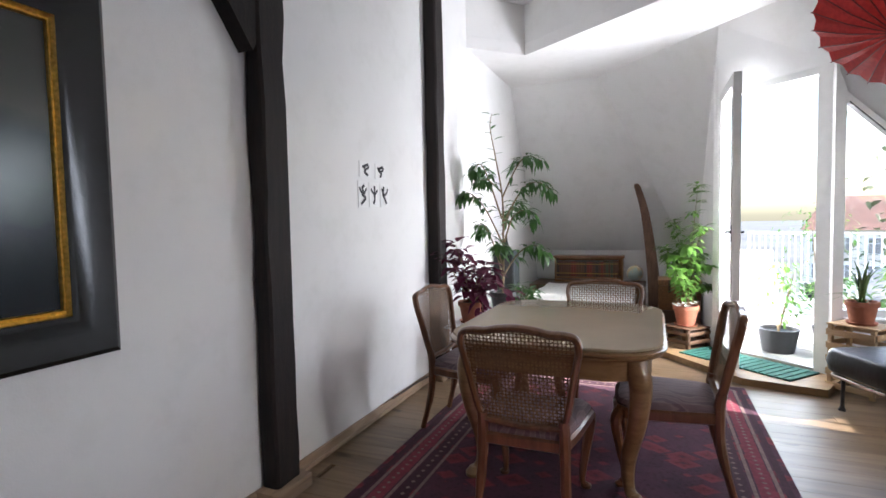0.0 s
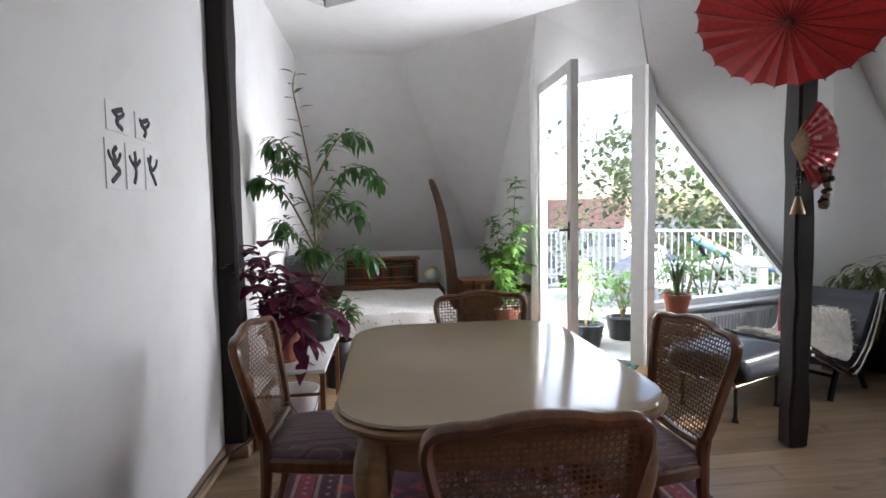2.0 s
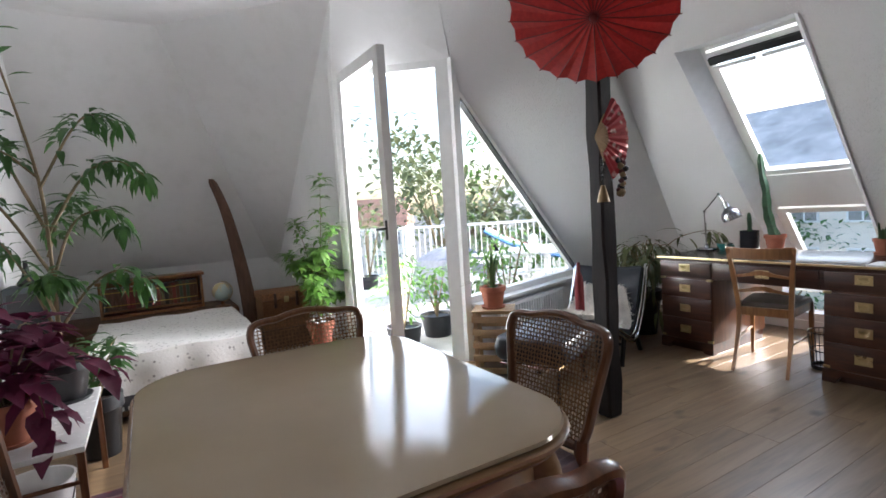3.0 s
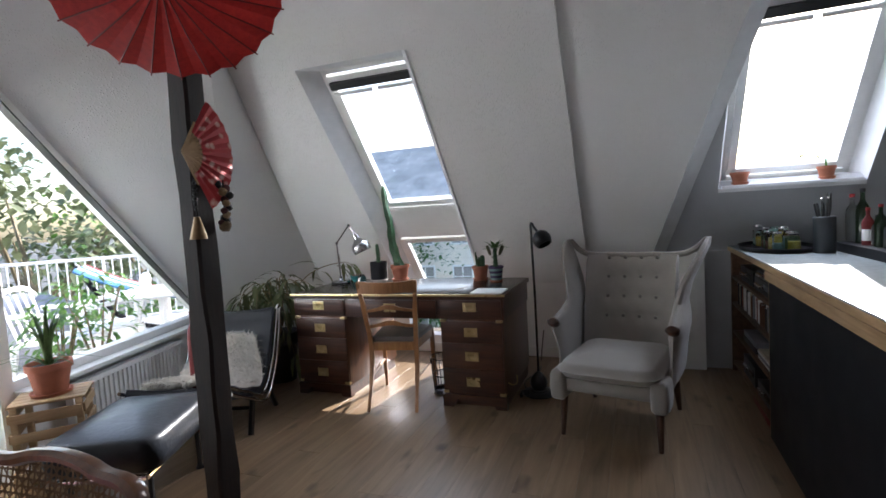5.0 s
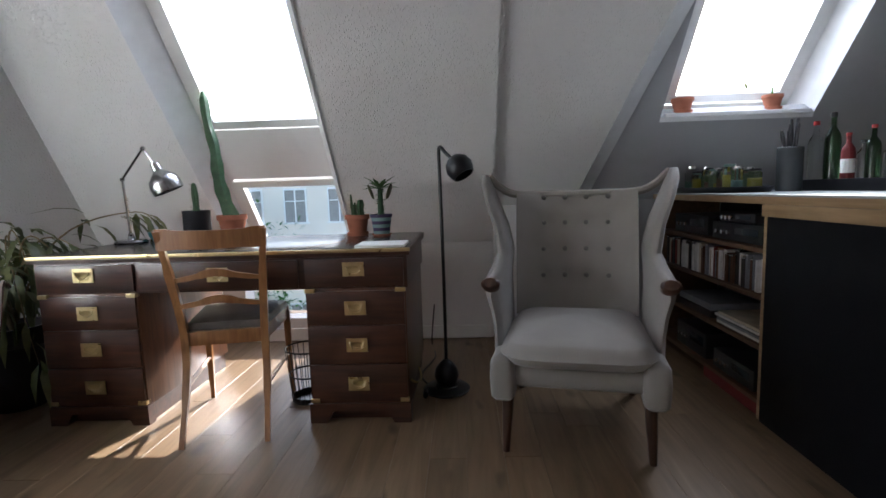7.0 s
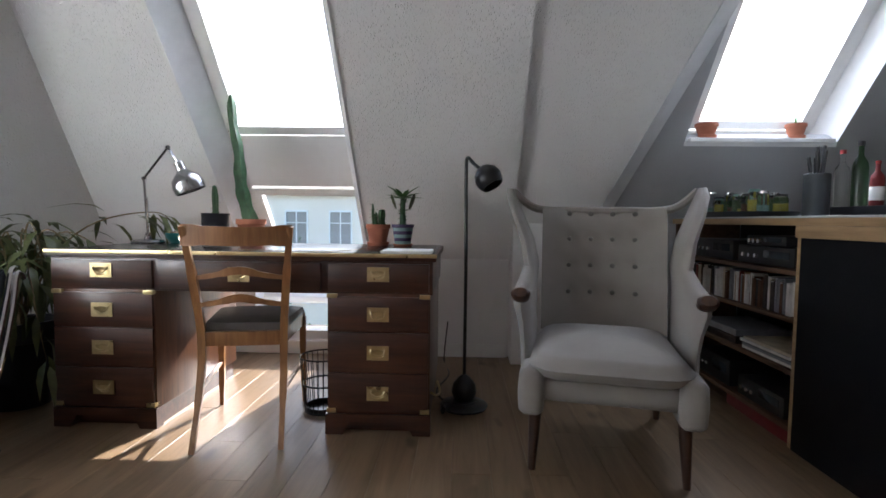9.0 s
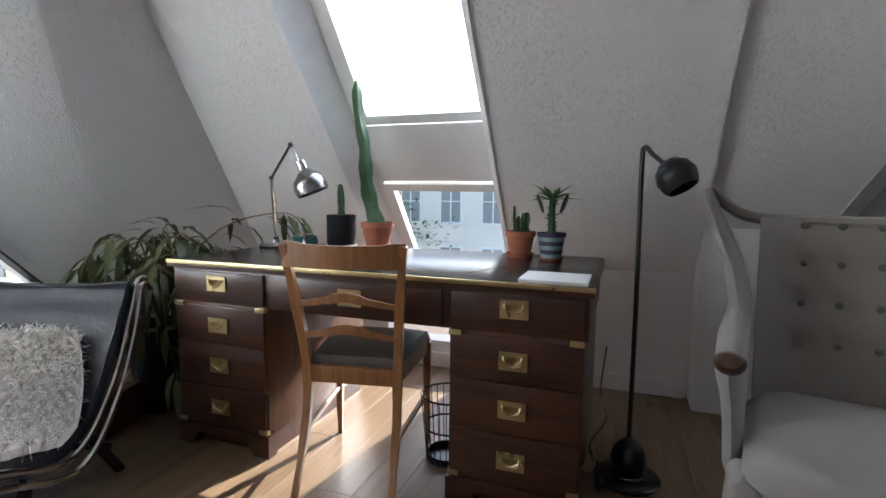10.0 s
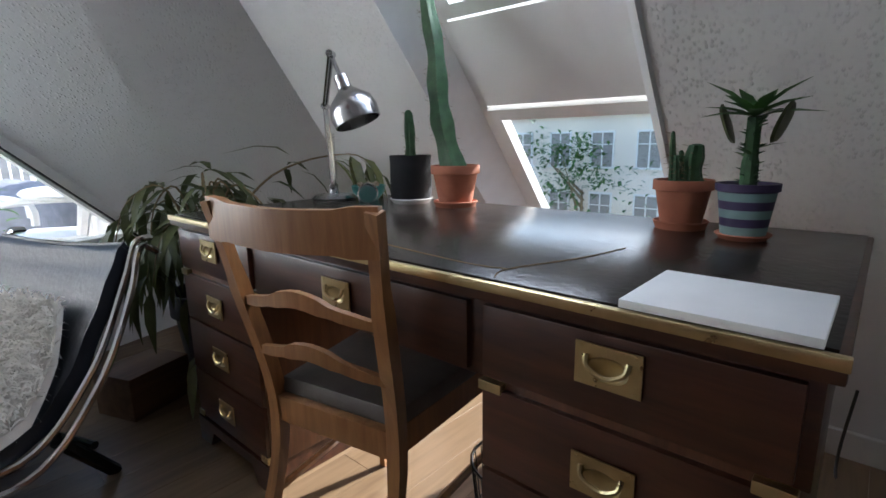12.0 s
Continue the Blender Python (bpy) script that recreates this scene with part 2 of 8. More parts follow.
GREYCLOTH = plain("grey_wool", (0.27, 0.245, 0.22), 0.95, var=0.06, scale=6, bump=0.5, fine=320, sheen=0.3)
DARKLEG = wood("dark_leg", (0.03, 0.012, 0.007), (0.085, 0.038, 0.02), 0.35, axis=2, scale=2.0)
FUR = plain("sheepskin", (0.78, 0.74, 0.67), 0.95, var=0.1, scale=16, sheen=0.4)
CLAY = plain("terracotta", (0.36, 0.125, 0.068), 0.8, var=0.14, scale=18, bump=0.15)
SOIL = plain("soil", (0.04, 0.026, 0.018), 0.95, var=0.4, scale=60, bump=0.8, fine=90)
CHINA = plain("white_glaze", (0.75, 0.74, 0.72), 0.25, var=0.05)
REDPAPER = leafy("red_paper", (0.42, 0.028, 0.026), (0.47, 0.034, 0.03), 0.7, 0.4)
REDRIB = plain("dark_red_bamboo", (0.16, 0.012, 0.012), 0.6)
BAMBOO = wood("bamboo", (0.34, 0.2, 0.08), (0.55, 0.37, 0.18), 0.5, axis=2)
FANPAPER = plain("printed_fan", (0.42, 0.05, 0.055), 0.75, var=0.5, scale=30)
PAPER = plain("paper", (0.80, 0.80, 0.79), 0.8, var=0.03)
INK = plain("ink", (0.04, 0.04, 0.045), 0.8)
RAWWOOD = wood("raw_crate_wood", (0.34, 0.22, 0.11), (0.56, 0.41, 0.24), 0.7, axis=0, scale=1.5)
DARKCRATE = wood("stained_crate", (0.07, 0.035, 0.018), (0.17, 0.09, 0.045), 0.6, axis=0)
WICKER = plain("wicker", (0.25, 0.12, 0.05), 0.7, var=0.35, scale=60, bump=0.4)
BLACKPANEL = plain("black_panel", (0.0045, 0.0045, 0.006), 0.55, var=0.2, scale=3)
BLACKPANEL.node_tree.nodes["Principled BSDF"].inputs["Specular IOR Level"].default_value = 0.2
WORKTOP = plain("pale_worktop", (0.50, 0.54, 0.55), 0.22, var=0.05, bump=0.02)
PLY = wood("plywood_edge", (0.30, 0.19, 0.09), (0.50, 0.34, 0.18), 0.5, axis=0, scale=2)
PANE = pane_glass("window_glass")
CLEAR = glass_of("clear_glass", (0.95, 0.98, 0.96))
GREENGLASS = glass_of("green_glass", (0.10, 0.25, 0.10))
TEAL = plain("teal_ceramic", (0.03, 0.20, 0.19), 0.3, var=0.2)
LEAF = leafy("ficus_leaf", (0.030, 0.095, 0.018), (0.085, 0.20, 0.045))
LEAFBRIGHT = leafy("light_leaf", (0.08, 0.19, 0.03), (0.17, 0.32, 0.06))
LEAFDULL = leafy("dull_leaf", (0.055, 0.075, 0.028), (0.15, 0.16, 0.06))
PURPLE = leafy("purple_leaf", (0.075, 0.006, 0.028), (0.17, 0.016, 0.06), 0.6)
ALOE = leafy("aloe_leaf", (0.06, 0.13, 0.04), (0.15, 0.25, 0.08))
CACTUS = plain("cactus_skin", (0.035, 0.095, 0.035), 0.6, var=0.3, scale=30, bump=0.4)
STEEL = plain("dull_chrome", (0.42, 0.42, 0.43), 0.22, 1.0, var=0.15, bump=0.02)
STEM = plain("stem", (0.20, 0.15, 0.08), 0.8, var=0.3)
GOLD = plain("gilt", (0.62, 0.42, 0.12), 0.35, 1.0, var=0.3, scale=70, bump=0.6, fine=60)
EBONY = plain("black_lacquer", (0.010, 0.009, 0.009), 0.16, var=0.3, bump=0.05)


# ---- mesh helpers ----
def finish(bm, name, material, smooth=True):
    me = bpy.data.meshes.new(name)
    bmesh.ops.recalc_face_normals(bm, faces=bm.faces[:])
    bm.to_mesh(me)
    bm.free()
    for m in (material if isinstance(material, (list, tuple)) else [material]):
        me.materials.append(m)
    if smooth:
        me.polygons.foreach_set("use_smooth", [True] * len(me.polygons))
        me.set_sharp_from_angle(angle=radians(38))
    return me


def part(name, bm, material, parent=None, label="", smooth=True):
    ob = new(name, finish(bm, name, material, smooth))
    if parent:
        ob.parent = parent
    if label:
        tagged(ob, label)
    return ob


def thing(name, label, category, at=(0, 0, 0), turn=0.0, group="", kind=""):
    ob = new(name)
    ob.matrix_world = pose(*at, 0, 0, turn)
    return tagged(ob, label, category, group, kind)


def box(bm, x0, y0, z0, x1, y1, z1, bevel=0.0, m=None, seg=2):
    b = bmesh.new()
    bmesh.ops.create_cube(b, size=1.0)
    for v in b.verts:
        v.co = Vector((x0 if v.co.x < 0 else x1, y0 if v.co.y < 0 else y1, z0 if v.co.z < 0 else z1))
    if bevel:
        bmesh.ops.bevel(b, geom=b.edges[:], offset=bevel, segments=seg, affect="EDGES", profile=0.6)
    join(bm, b, m)
    return bm


def join(bm, b, m=None):
    if m is not None:
        bmesh.ops.transform(b, matrix=m, verts=b.verts[:])
    index = {v: bm.verts.new(v.co) for v in b.verts}
    for f in b.faces:
        try:
            nf = bm.faces.new([index[v] for v in f.verts])
            nf.material_index = f.material_index
        except ValueError:
            pass
    b.free()


def lathe(bm, prof, seg=24, m=None):
    """Turned shape from (radius, height) pairs."""
    b = bmesh.new()
    rings = []
    for r, z in prof:
        if r < 1e-5:
            rings.append([b.verts.new((0, 0, z))])
        else:
            rings.append([b.verts.new((r * math.cos(2 * math.pi * k / seg), r * math.sin(2 * math.pi * k / seg), z)) for k in range(seg)])
    for lo, hi in zip(rings, rings[1:]):
        for k in range(seg):
            a = [lo[k % len(lo)], lo[(k + 1) % len(lo)], hi[(k + 1) % len(hi)], hi[k % len(hi)]]
            a = list(dict.fromkeys(a))
            if len(a) > 2:
                b.faces.new(a)
    join(bm, b, m)
    return bm


def smooth_path(pts, n=6):
    pts = [Vector(p) for p in pts]
    out = []
    for i in range(len(pts) - 1):
        p0, p1, p2, p3 = pts[max(i - 1, 0)], pts[i], pts[i + 1], pts[min(i + 2, len(pts) - 1)]
        for k in range(n):
            t = k / n
            out.append(0.5 * ((2 * p1) + (p2 - p0) * t + (2 * p0 - 5 * p1 + 4 * p2 - p3) * t * t + (3 * p1 - p0 - 3 * p2 + p3) * t ** 3))
    out.append(pts[-1])
    return out


def tube(bm, pts, r, seg=8, flat=1.0, up=None):
    """A round bar along points; r a number or one for each point; flat squashes it along its side axis."""
    pts = [Vector(p) for p in pts]
    rs = r if isinstance(r, (list, tuple)) else [r] * len(pts)
    rings = []
    prev = Vector(up) if up else None
    for i, p in enumerate(pts):
        d = (pts[min(i + 1, len(pts) - 1)] - pts[max(i - 1, 0)]).normalized()
        side = prev if prev is not None else (Vector((0, 0, 1)) if abs(d.z) < 0.9 else Vector((1, 0, 0)))
        u = (side - d * side.dot(d))
        u = u.normalized() if u.length > 1e-6 else d.orthogonal().normalized()
        w = d.cross(u)
        prev = u
        rings.append([bm.verts.new(p + rs[i] * (math.cos(2 * math.pi * k / seg) * u + flat * math.sin(2 * math.pi * k / seg) * w)) for k in range(seg)])
    for a, b in zip(rings, rings[1:]):
        for k in range(seg):
            bm.faces.new((a[k], a[(k + 1) % seg], b[(k + 1) % seg], b[k]))
    bm.faces.new(rings[0][::-1])
    bm.faces.new(rings[-1])
    return bm


def slab(bm, pts, thick, holes=()):
    """A flat wall through 3D points, with thickness along thick (a vector) and holes through it."""
    b = bmesh.new()
    thick = Vector(thick)
    outlines = [pts, *holes]
    edges = []
    for line in outlines:
        vs = [b.verts.new(p) for p in line]
        edges += [b.edges.new((vs[i], vs[(i + 1) % len(vs)])) for i in range(len(vs))]
    bmesh.ops.triangle_fill(b, edges=edges, use_beauty=True, use_dissolve=False)
    faces = b.faces[:]
    if holes:
        nrm = faces[0].normal.copy() if faces[0].normal.length else Vector((0, 0, 1))
        axis = max(range(3), key=lambda i: abs(nrm[i]))
        keep = [i for i in range(3) if i != axis]
        def inside(p, poly):
            c = False
            for i in range(len(poly)):
                x1, y1 = poly[i][keep[0]], poly[i][keep[1]]
                x2, y2 = poly[i - 1][keep[0]], poly[i - 1][keep[1]]
                if (y1 > p[1]) != (y2 > p[1]) and p[0] < (x2 - x1) * (p[1] - y1) / (y2 - y1) + x1:
                    c = not c
            return c
        bad = []
        for f in faces:
            ce = f.calc_center_median()
            if any(inside((ce[keep[0]], ce[keep[1]]), h) for h in holes):
                bad.append(f)
        if bad:
            bmesh.ops.delete(b, geom=bad, context="FACES")
    r = bmesh.ops.extrude_face_region(b, geom=b.faces[:])
    bmesh.ops.translate(b, vec=thick, verts=[g for g in r["geom"] if isinstance(g, bmesh.types.BMVert)])
    join(bm, b)
    return bm


def structure(name, bm, material, label, category="wall", smooth=False):
    return tagged(part(name, bm, material, None, smooth=smooth), label, category, kind="structure")


# ---- the shell ----
CZ = 3.08                       # lower ceiling
SLOPE = 0.85                    # run over rise of the east roof slope


def east(y, z, d=4.59):
    """A point of the east roof slope."""
    return Vector((d - SLOPE * z, y, z))


def on(a, b, z):
    a, b = Vector(a), Vector(b)
    return a + (b - a) * ((z - a.z) / (b.z - a.z))


LEFT = -1.94
JAMB, HYP_TOP, HYP_LOW = Vector((0.33, 5.61, 0)), Vector((1.16, 4.955, 2.29)), Vector((3.06, 5.52, 0.53))
DOORDIR = (Vector((1.78, 4.34, 0)) - JAMB).normalized()
OUT = Vector((-DOORDIR.y, DOORDIR.x, 0))
TRI0 = Vector((1.10, 4.935, 0))                 # foot of the post between door and triangular window
TRIDIR = (Vector((3.06, 5.52, 0)) - TRI0).normalized()
TRIOUT = Vector((-TRIDIR.y, TRIDIR.x, 0))


def north(z):
    return 6.66 + (CZ - z) * 0.66


def fold(z):
    """Where the north slope meets the slope behind the door."""
    return Vector((-0.84 + (CZ - z) * 0.49, north(z), z))


# floor base
bm = bmesh.new()
box(bm, -2.2, -2.8, -0.2, 5.0, 8.8, -0.012)
structure("floor", bm, GAP, "dark gaps between oak floorboards", "floor")

# left wall
bm = bmesh.new()
slab(bm, [(LEFT, -2.7, 0), (LEFT, 8.6, 0), (LEFT, 8.6, 4.2), (LEFT, -2.7, 4.2)], (-0.25, 0, 0))
structure("wall_west", bm, WHITE, "white rough plastered wall")
bm = bmesh.new()
slab(bm, [(LEFT, -2.7, 0), (5.0, -2.7, 0), (5.0, -2.7, 4.2), (LEFT, -2.7, 4.2)], (0, -0.25, 0))
structure("wall_south", bm, WHITE, "plain white wall behind the room")
# north slope, slope behind the door, low walls under them
bm = bmesh.new()
slab(bm, [(LEFT, north(CZ), CZ), fold(CZ), fold(0.85), (LEFT, north(0.85), 0.85)], (0, 0.2, 0.13))
structure("roof_slope_north", bm, WHITE, "white plastered north roof slope")
bm = bmesh.new()
slab(bm, [(LEFT, north(0.85), 0), (1.3, north(0.85), 0), (1.3, north(0.85), 0.85), (LEFT, north(0.85), 0.85)], (0, 0.2, 0))
structure("knee_wall_north", bm, WHITE, "low white wall under the roof slope")


def cheek(z):
    return Vector((0.35, 5.45 + (CZ - z) * 1.15, z))


bm = bmesh.new()
slab(bm, [fold(CZ), cheek(CZ), cheek(0.4), fold(0.4)], (0.12, 0.12, 0.12))
structure("roof_slope_corner", bm, WHITE, "white plastered roof slope beside the terrace door")
bm = bmesh.new()
JAMB2 = Vector((0.35, 5.60, 0))
slab(bm, [JAMB2, (cheek(0.0).x, cheek(0.0).y, 0), cheek(0.4), cheek(CZ), (0.35, 5.585, 2.5)], (0.12, 0, 0))
structure("wall_cheek", bm, WHITE, "white side wall beside the terrace door")
# wall over the door
W1 = JAMB + DOORDIR * 1.02
C1, C2 = cheek(CZ), Vector((0.95, 4.86, CZ))
bm = bmesh.new()
q = [Vector((JAMB.x, JAMB.y, 2.50)), Vector((W1.x, W1.y, 2.50)), C2, C1]
slab(bm, q, OUT * 0.15)
structure("wall_over_door", bm, WHITE, "white wall over the terrace door")
# steep wall from the triangle window to the roof valley
VL = lambda z: on((3.13, 5.25, 0.8), (2.19, 4.38, 2.4), z)
VR = lambda z: Vector((4.59 - SLOPE * z, 4.85 - (z - 0.95) * 0.225, z))
HY = lambda z: on(HYP_LOW, HYP_TOP, z)


def ruled(bm, lines, thick, n=10):
    """A smooth skin between pairs of points, given thickness."""
    rows = []
    for (a0, a1), (b0, b1) in zip(lines, lines[1:]):
        for j in range(4):
            p, q = Vector(a0).lerp(Vector(b0), j / 4), Vector(a1).lerp(Vector(b1), j / 4)
            rows.append([bm.verts.new(p.lerp(q, i / n)) for i in range(n + 1)])
    p, q = lines[-1]
    rows.append([bm.verts.new(Vector(p).lerp(Vector(q), i / n)) for i in range(n + 1)])
    for a, b in zip(rows, rows[1:]):
        for i in range(n):
            bm.faces.new((a[i], a[i + 1], b[i + 1], b[i]))
    g = bmesh.ops.extrude_face_region(bm, geom=bm.faces[:])
    bmesh.ops.translate(bm, vec=thick, verts=[v for v in g["geom"] if isinstance(v, bmesh.types.BMVert)])


bm = bmesh.new()
low = Vector((HYP_LOW.x, HYP_LOW.y, 0))
ruled(bm, [(low, VL(0)), (HYP_LOW, VL(0.53)), (HY(1.5), VL(1.5)), (HYP_TOP, VL(2.29)), (C2, VL(CZ))], Vector((0.04, 0.09, 0.07)))
structure("wall_terrace_side", bm, WOODCHIP, "white leaning wall beside the triangular window", smooth=True)
bm = bmesh.new()
ruled(bm, [(VL(0), VR(0)), (VL(0.95), VR(0.95)), (VL(2.0), VR(2.0)), (VL(CZ), VR(CZ))], Vector((0.12, 0.06, 0.04)))
structure("wall_valley", bm, WOODCHIP, "white wall strip in the roof valley", smooth=True)
# east slope, with its skylight
hole1 = [east(3.15, 0.35), east(3.98, 0.35), east(3.98, 2.40), east(3.15, 2.40)]
bm = bmesh.new()
slab(bm, [east(2.17, 0.30), VR(0.30), VR(CZ), east(2.17, CZ)], (0.055, 0, 0.05), [hole1])
structure("roof_slope_east", bm, WOODCHIP, "white woodchip-papered roof slope with a skylight")
bm = bmesh.new()
for y0, y1, zt in ((2.17, 3.06, 0.68), (3.06, 3.92, 0.16), (3.92, 5.1, 0.68)):
    slab(bm, [(4.02, y0, 0), (4.02, y1, 0), (4.02, y1, zt), (4.02, y0, zt)], (0.15, 0, 0))
structure("knee_wall_east", bm, WHITE, "low white wall under the skylight")
# slope beside the armchair and the kitchen slope with the second skylight
SL = lambda z: on((3.77, 1.65, 0.98), (2.75, 1.24, 2.2), z)
bm = bmesh.new()
sl = [Vector((4.64 - SLOPE * z, SL(z).y, z)) for z in (0.0, CZ)]
slab(bm, [(4.64, 2.17, 0), sl[0], sl[1], (4.64 - SLOPE * CZ, 2.17, CZ)], (0.06, 0, 0.05))
structure("roof_slope_middle", bm, WOODCHIP, "white roof slope behind the armchair")
D6 = 4.72
hole2 = [Vector((D6 - SLOPE * z, y, z)) for y, z in ((0.40, 1.40), (1.24, 1.40), (1.24, 2.42), (0.40, 2.42))]
bm = bmesh.new()
slab(bm, [(D6, 2.1, 0), (D6 - SLOPE * CZ, 2.1, CZ), (D6 - SLOPE * CZ, -2.7, CZ), (D6, -2.7, 0)], (0.06, 0, 0.05), [hole2])
structure("roof_slope_kitchen", bm, SHADEWALL, "roof slope over the kitchen counter with a skylight, shade painted in grey")
bm = bmesh.new()
e0 = Vector((-0.003, -0.003, 0))
ruled(bm, [(sl[0] + e0, Vector((D6, sl[0].y - 0.10, 0))), (sl[1] + e0, Vector((D6 - SLOPE * CZ, sl[1].y - 0.10, CZ)))], Vector((0.03, 0.0, 0.03)))
structure("slope_edge", bm, REVEAL, "narrow white edge of the roof slope")
# ceiling with its raised middle
RAISE = [(LEFT, 4.97), (-1.46, 5.47), (-0.1, 4.60), (1.9, 3.32)]
bm = bmesh.new()
slab(bm, [(LEFT - 0.1, 6.75, CZ), (LEFT - 0.1, 4.97, CZ), *[(x, y, CZ) for x, y in RAISE], (2.6, 3.32, CZ), (2.9, 5.3, CZ), (1.0, 5.05, CZ), (0.3, 5.62, CZ), (-0.8, 6.75, CZ)], (0, 0, 0.12))
structure("ceiling", bm, CEIL, "white lower ceiling", "ceiling")
bm = bmesh.new()
for (x0, y0), (x1, y1) in zip(RAISE, RAISE[1:]):
    slab(bm, [(x0, y0, CZ + 0.121), (x1, y1, CZ + 0.121), (x1, y1, 3.598), (x0, y0, 3.598)], Vector((-(y1 - y0), x1 - x0, 0)).normalized() * 0.1)
structure("ceiling_step", bm, WHITE, "white upright face of the stepped ceiling", "ceiling")
bm = bmesh.new()
slab(bm, [(LEFT - 0.2, -2.8, 3.6), (LEFT - 0.2, 5.7, 3.6), (2.6, 5.3, 3.6), (2.6, -2.8, 3.6)], (0, 0, 0.15))
structure("ceiling_raised", bm, CEIL, "white raised ceiling", "ceiling")
bm = bmesh.new()
slab(bm, [(1.98, -2.8, CZ), (1.98, 3.5, CZ), (1.98, 3.5, 3.65), (1.98, -2.8, 3.65)], (0.1, 0, 0))
structure("wall_upper_east", bm, WHITE, "white upright wall above the roof slope")
bm = bmesh.new()
box(bm, 3.85, 1.30, 0, 4.3, 2.165, 0.92, 0.004)
structure("knee_wall_middle", bm, WHITE, "low white wall behind the armchair")
bm = bmesh.new()
box(bm, 3.925, -2.69, 0, 4.4, 1.299, 0.93)
structure("knee_wall_kitchen", bm, SHADEWALL, "low wall behind the counter, shade painted in grey")
# ---- skylights, door and triangular window ----
def prism(bm, pts, thick):
    return slab(bm, [Vector(p) for p in pts], thick)


def bar(bm, a, b, n, w, d):
    """A square bar from a to b, w wide across n's side, d deep along n."""
    a, b, n = Vector(a), Vector(b), Vector(n).normalized()
    s = (b - a).cross(n).normalized() * w / 2
    return slab(bm, [a - s, b - s, b + s, a + s], n * d)


NS = Vector((1, 0, SLOPE)).normalized()         # out through the east slope


def glassy(name, bm, parent):
    ob = part(name, bm, PANE, parent, smooth=False)
    ob.visible_shadow = False
    return ob


def skylight(number, d_in, d_out, y0, y1, z0, z1, yg0, yg1, rails, label):
    """Splayed lining, outer frame, sash and panes in a roof slope; rails: heights (low, high) of each sash."""
    inn = lambda y, z: Vector((d_in - SLOPE * z, y, z))
    out = lambda y, z: Vector((d_out - SLOPE * z, y, z))
    w = tagged(new("window_" + str(number)), label, "window", kind="structure")
    zb, zt = rails[0][0] - 0.06, rails[-1][1] + 0.06
    for nm, a, b, c, d in (("lining", inn(y1, z0), inn(y1, z1), out(yg1, zt), out(yg1, zb)),
                           ("lining", inn(y0, z0), out(yg0, zb), out(yg0, zt), inn(y0, z1)),
                           ("lining", inn(y0, z1), out(yg0, zt), out(yg1, zt), inn(y1, z1)),
                           ("window_sill", inn(y0, z0), inn(y1, z0), out(yg1, zb), out(yg0, zb))):
        bm = bmesh.new()
        n = (b - a).cross(d - a).normalized()
        mid = (a + b + c + d) / 4
        centre = (inn((y0 + y1) / 2, (z0 + z1) / 2))
        if n.dot(mid - centre) < 0:
            n = -n
        vs = [bm.verts.new(p) for p in (a, b, c, d)]
        bm.faces.new(vs)
        g = bmesh.ops.extrude_face_region(bm, geom=bm.faces[:])
        bmesh.ops.translate(bm, vec=n * 0.03, verts=[v for v in g["geom"] if isinstance(v, bmesh.types.BMVert)])
        part(nm, bm, REVEAL, w, smooth=False)
    bm = bmesh.new()
    for a, b in ((out(yg0, zb), out(yg0, zt)), (out(yg1, zb), out(yg1, zt)), (out(yg0, zt), out(yg1, zt)), (out(yg0, zb), out(yg1, zb))):
        bar(bm, a, b, NS, 0.07, 0.09)
    part("window_frame", bm, FRAME, w, smooth=False)
    for lo, hi in rails:
        bm = bmesh.new()
        for a, b in ((out(yg0 + 0.06, lo), out(yg0 + 0.06, hi)), (out(yg1 - 0.06, lo), out(yg1 - 0.06, hi)), (out(yg0 + 0.03, hi), out(yg1 - 0.03, hi)), (out(yg0 + 0.03, lo), out(yg1 - 0.03, lo))):
            bar(bm, a - NS * 0.012, b - NS * 0.012, NS, 0.05, 0.05)
        part("sash", bm, FRAME, w, smooth=False)
        bm = bmesh.new()
        slab(bm, [out(yg0 + 0.06, lo) + NS * 0.03, out(yg1 - 0.06, lo) + NS * 0.03, out(yg1 - 0.06, hi) + NS * 0.03, out(yg0 + 0.06, hi) + NS * 0.03], NS * 0.006)
        glassy("pane", bm, w)
    for (a, b), (c, d) in zip(rails, rails[1:]):
        bm = bmesh.new()
        slab(bm, [out(yg0, b + 0.03), out(yg1, b + 0.03), out(yg1, c - 0.03), out(yg0, c - 0.03)], NS * 0.06)
        part("panel", bm, WHITE, w, smooth=False)
    # blind cassette at the top
    zt2 = rails[-1][1]
    bm = bmesh.new()
    bar(bm, out(yg0 + 0.05, zt2 - 0.03) - NS * 0.045, out(yg1 - 0.05, zt2 - 0.03) - NS * 0.045, NS, 0.055, 0.03)
    part("blind_case", bm, BLACKPLASTIC, w, "dark blind cassette", smooth=False)
    bm = bmesh.new()
    ym = (yg0 + yg1) / 2
    for a, b in ((yg0 + 0.06, ym - 0.02), (ym + 0.02, yg1 - 0.06)):
        bar(bm, out(a, zt2 - 0.075) - NS * 0.05, out(b, zt2 - 0.075) - NS * 0.05, NS, 0.022, 0.02)
    part("blind_rail", bm, FRAME, w, smooth=False)
    return w


skylight(1, 4.59, 4.77, 3.15, 3.98, 0.35, 2.40, 3.08, 3.88, [(0.42, 1.11), (1.45, 2.36)], "white roof window over a lower pane, blind rolled up")
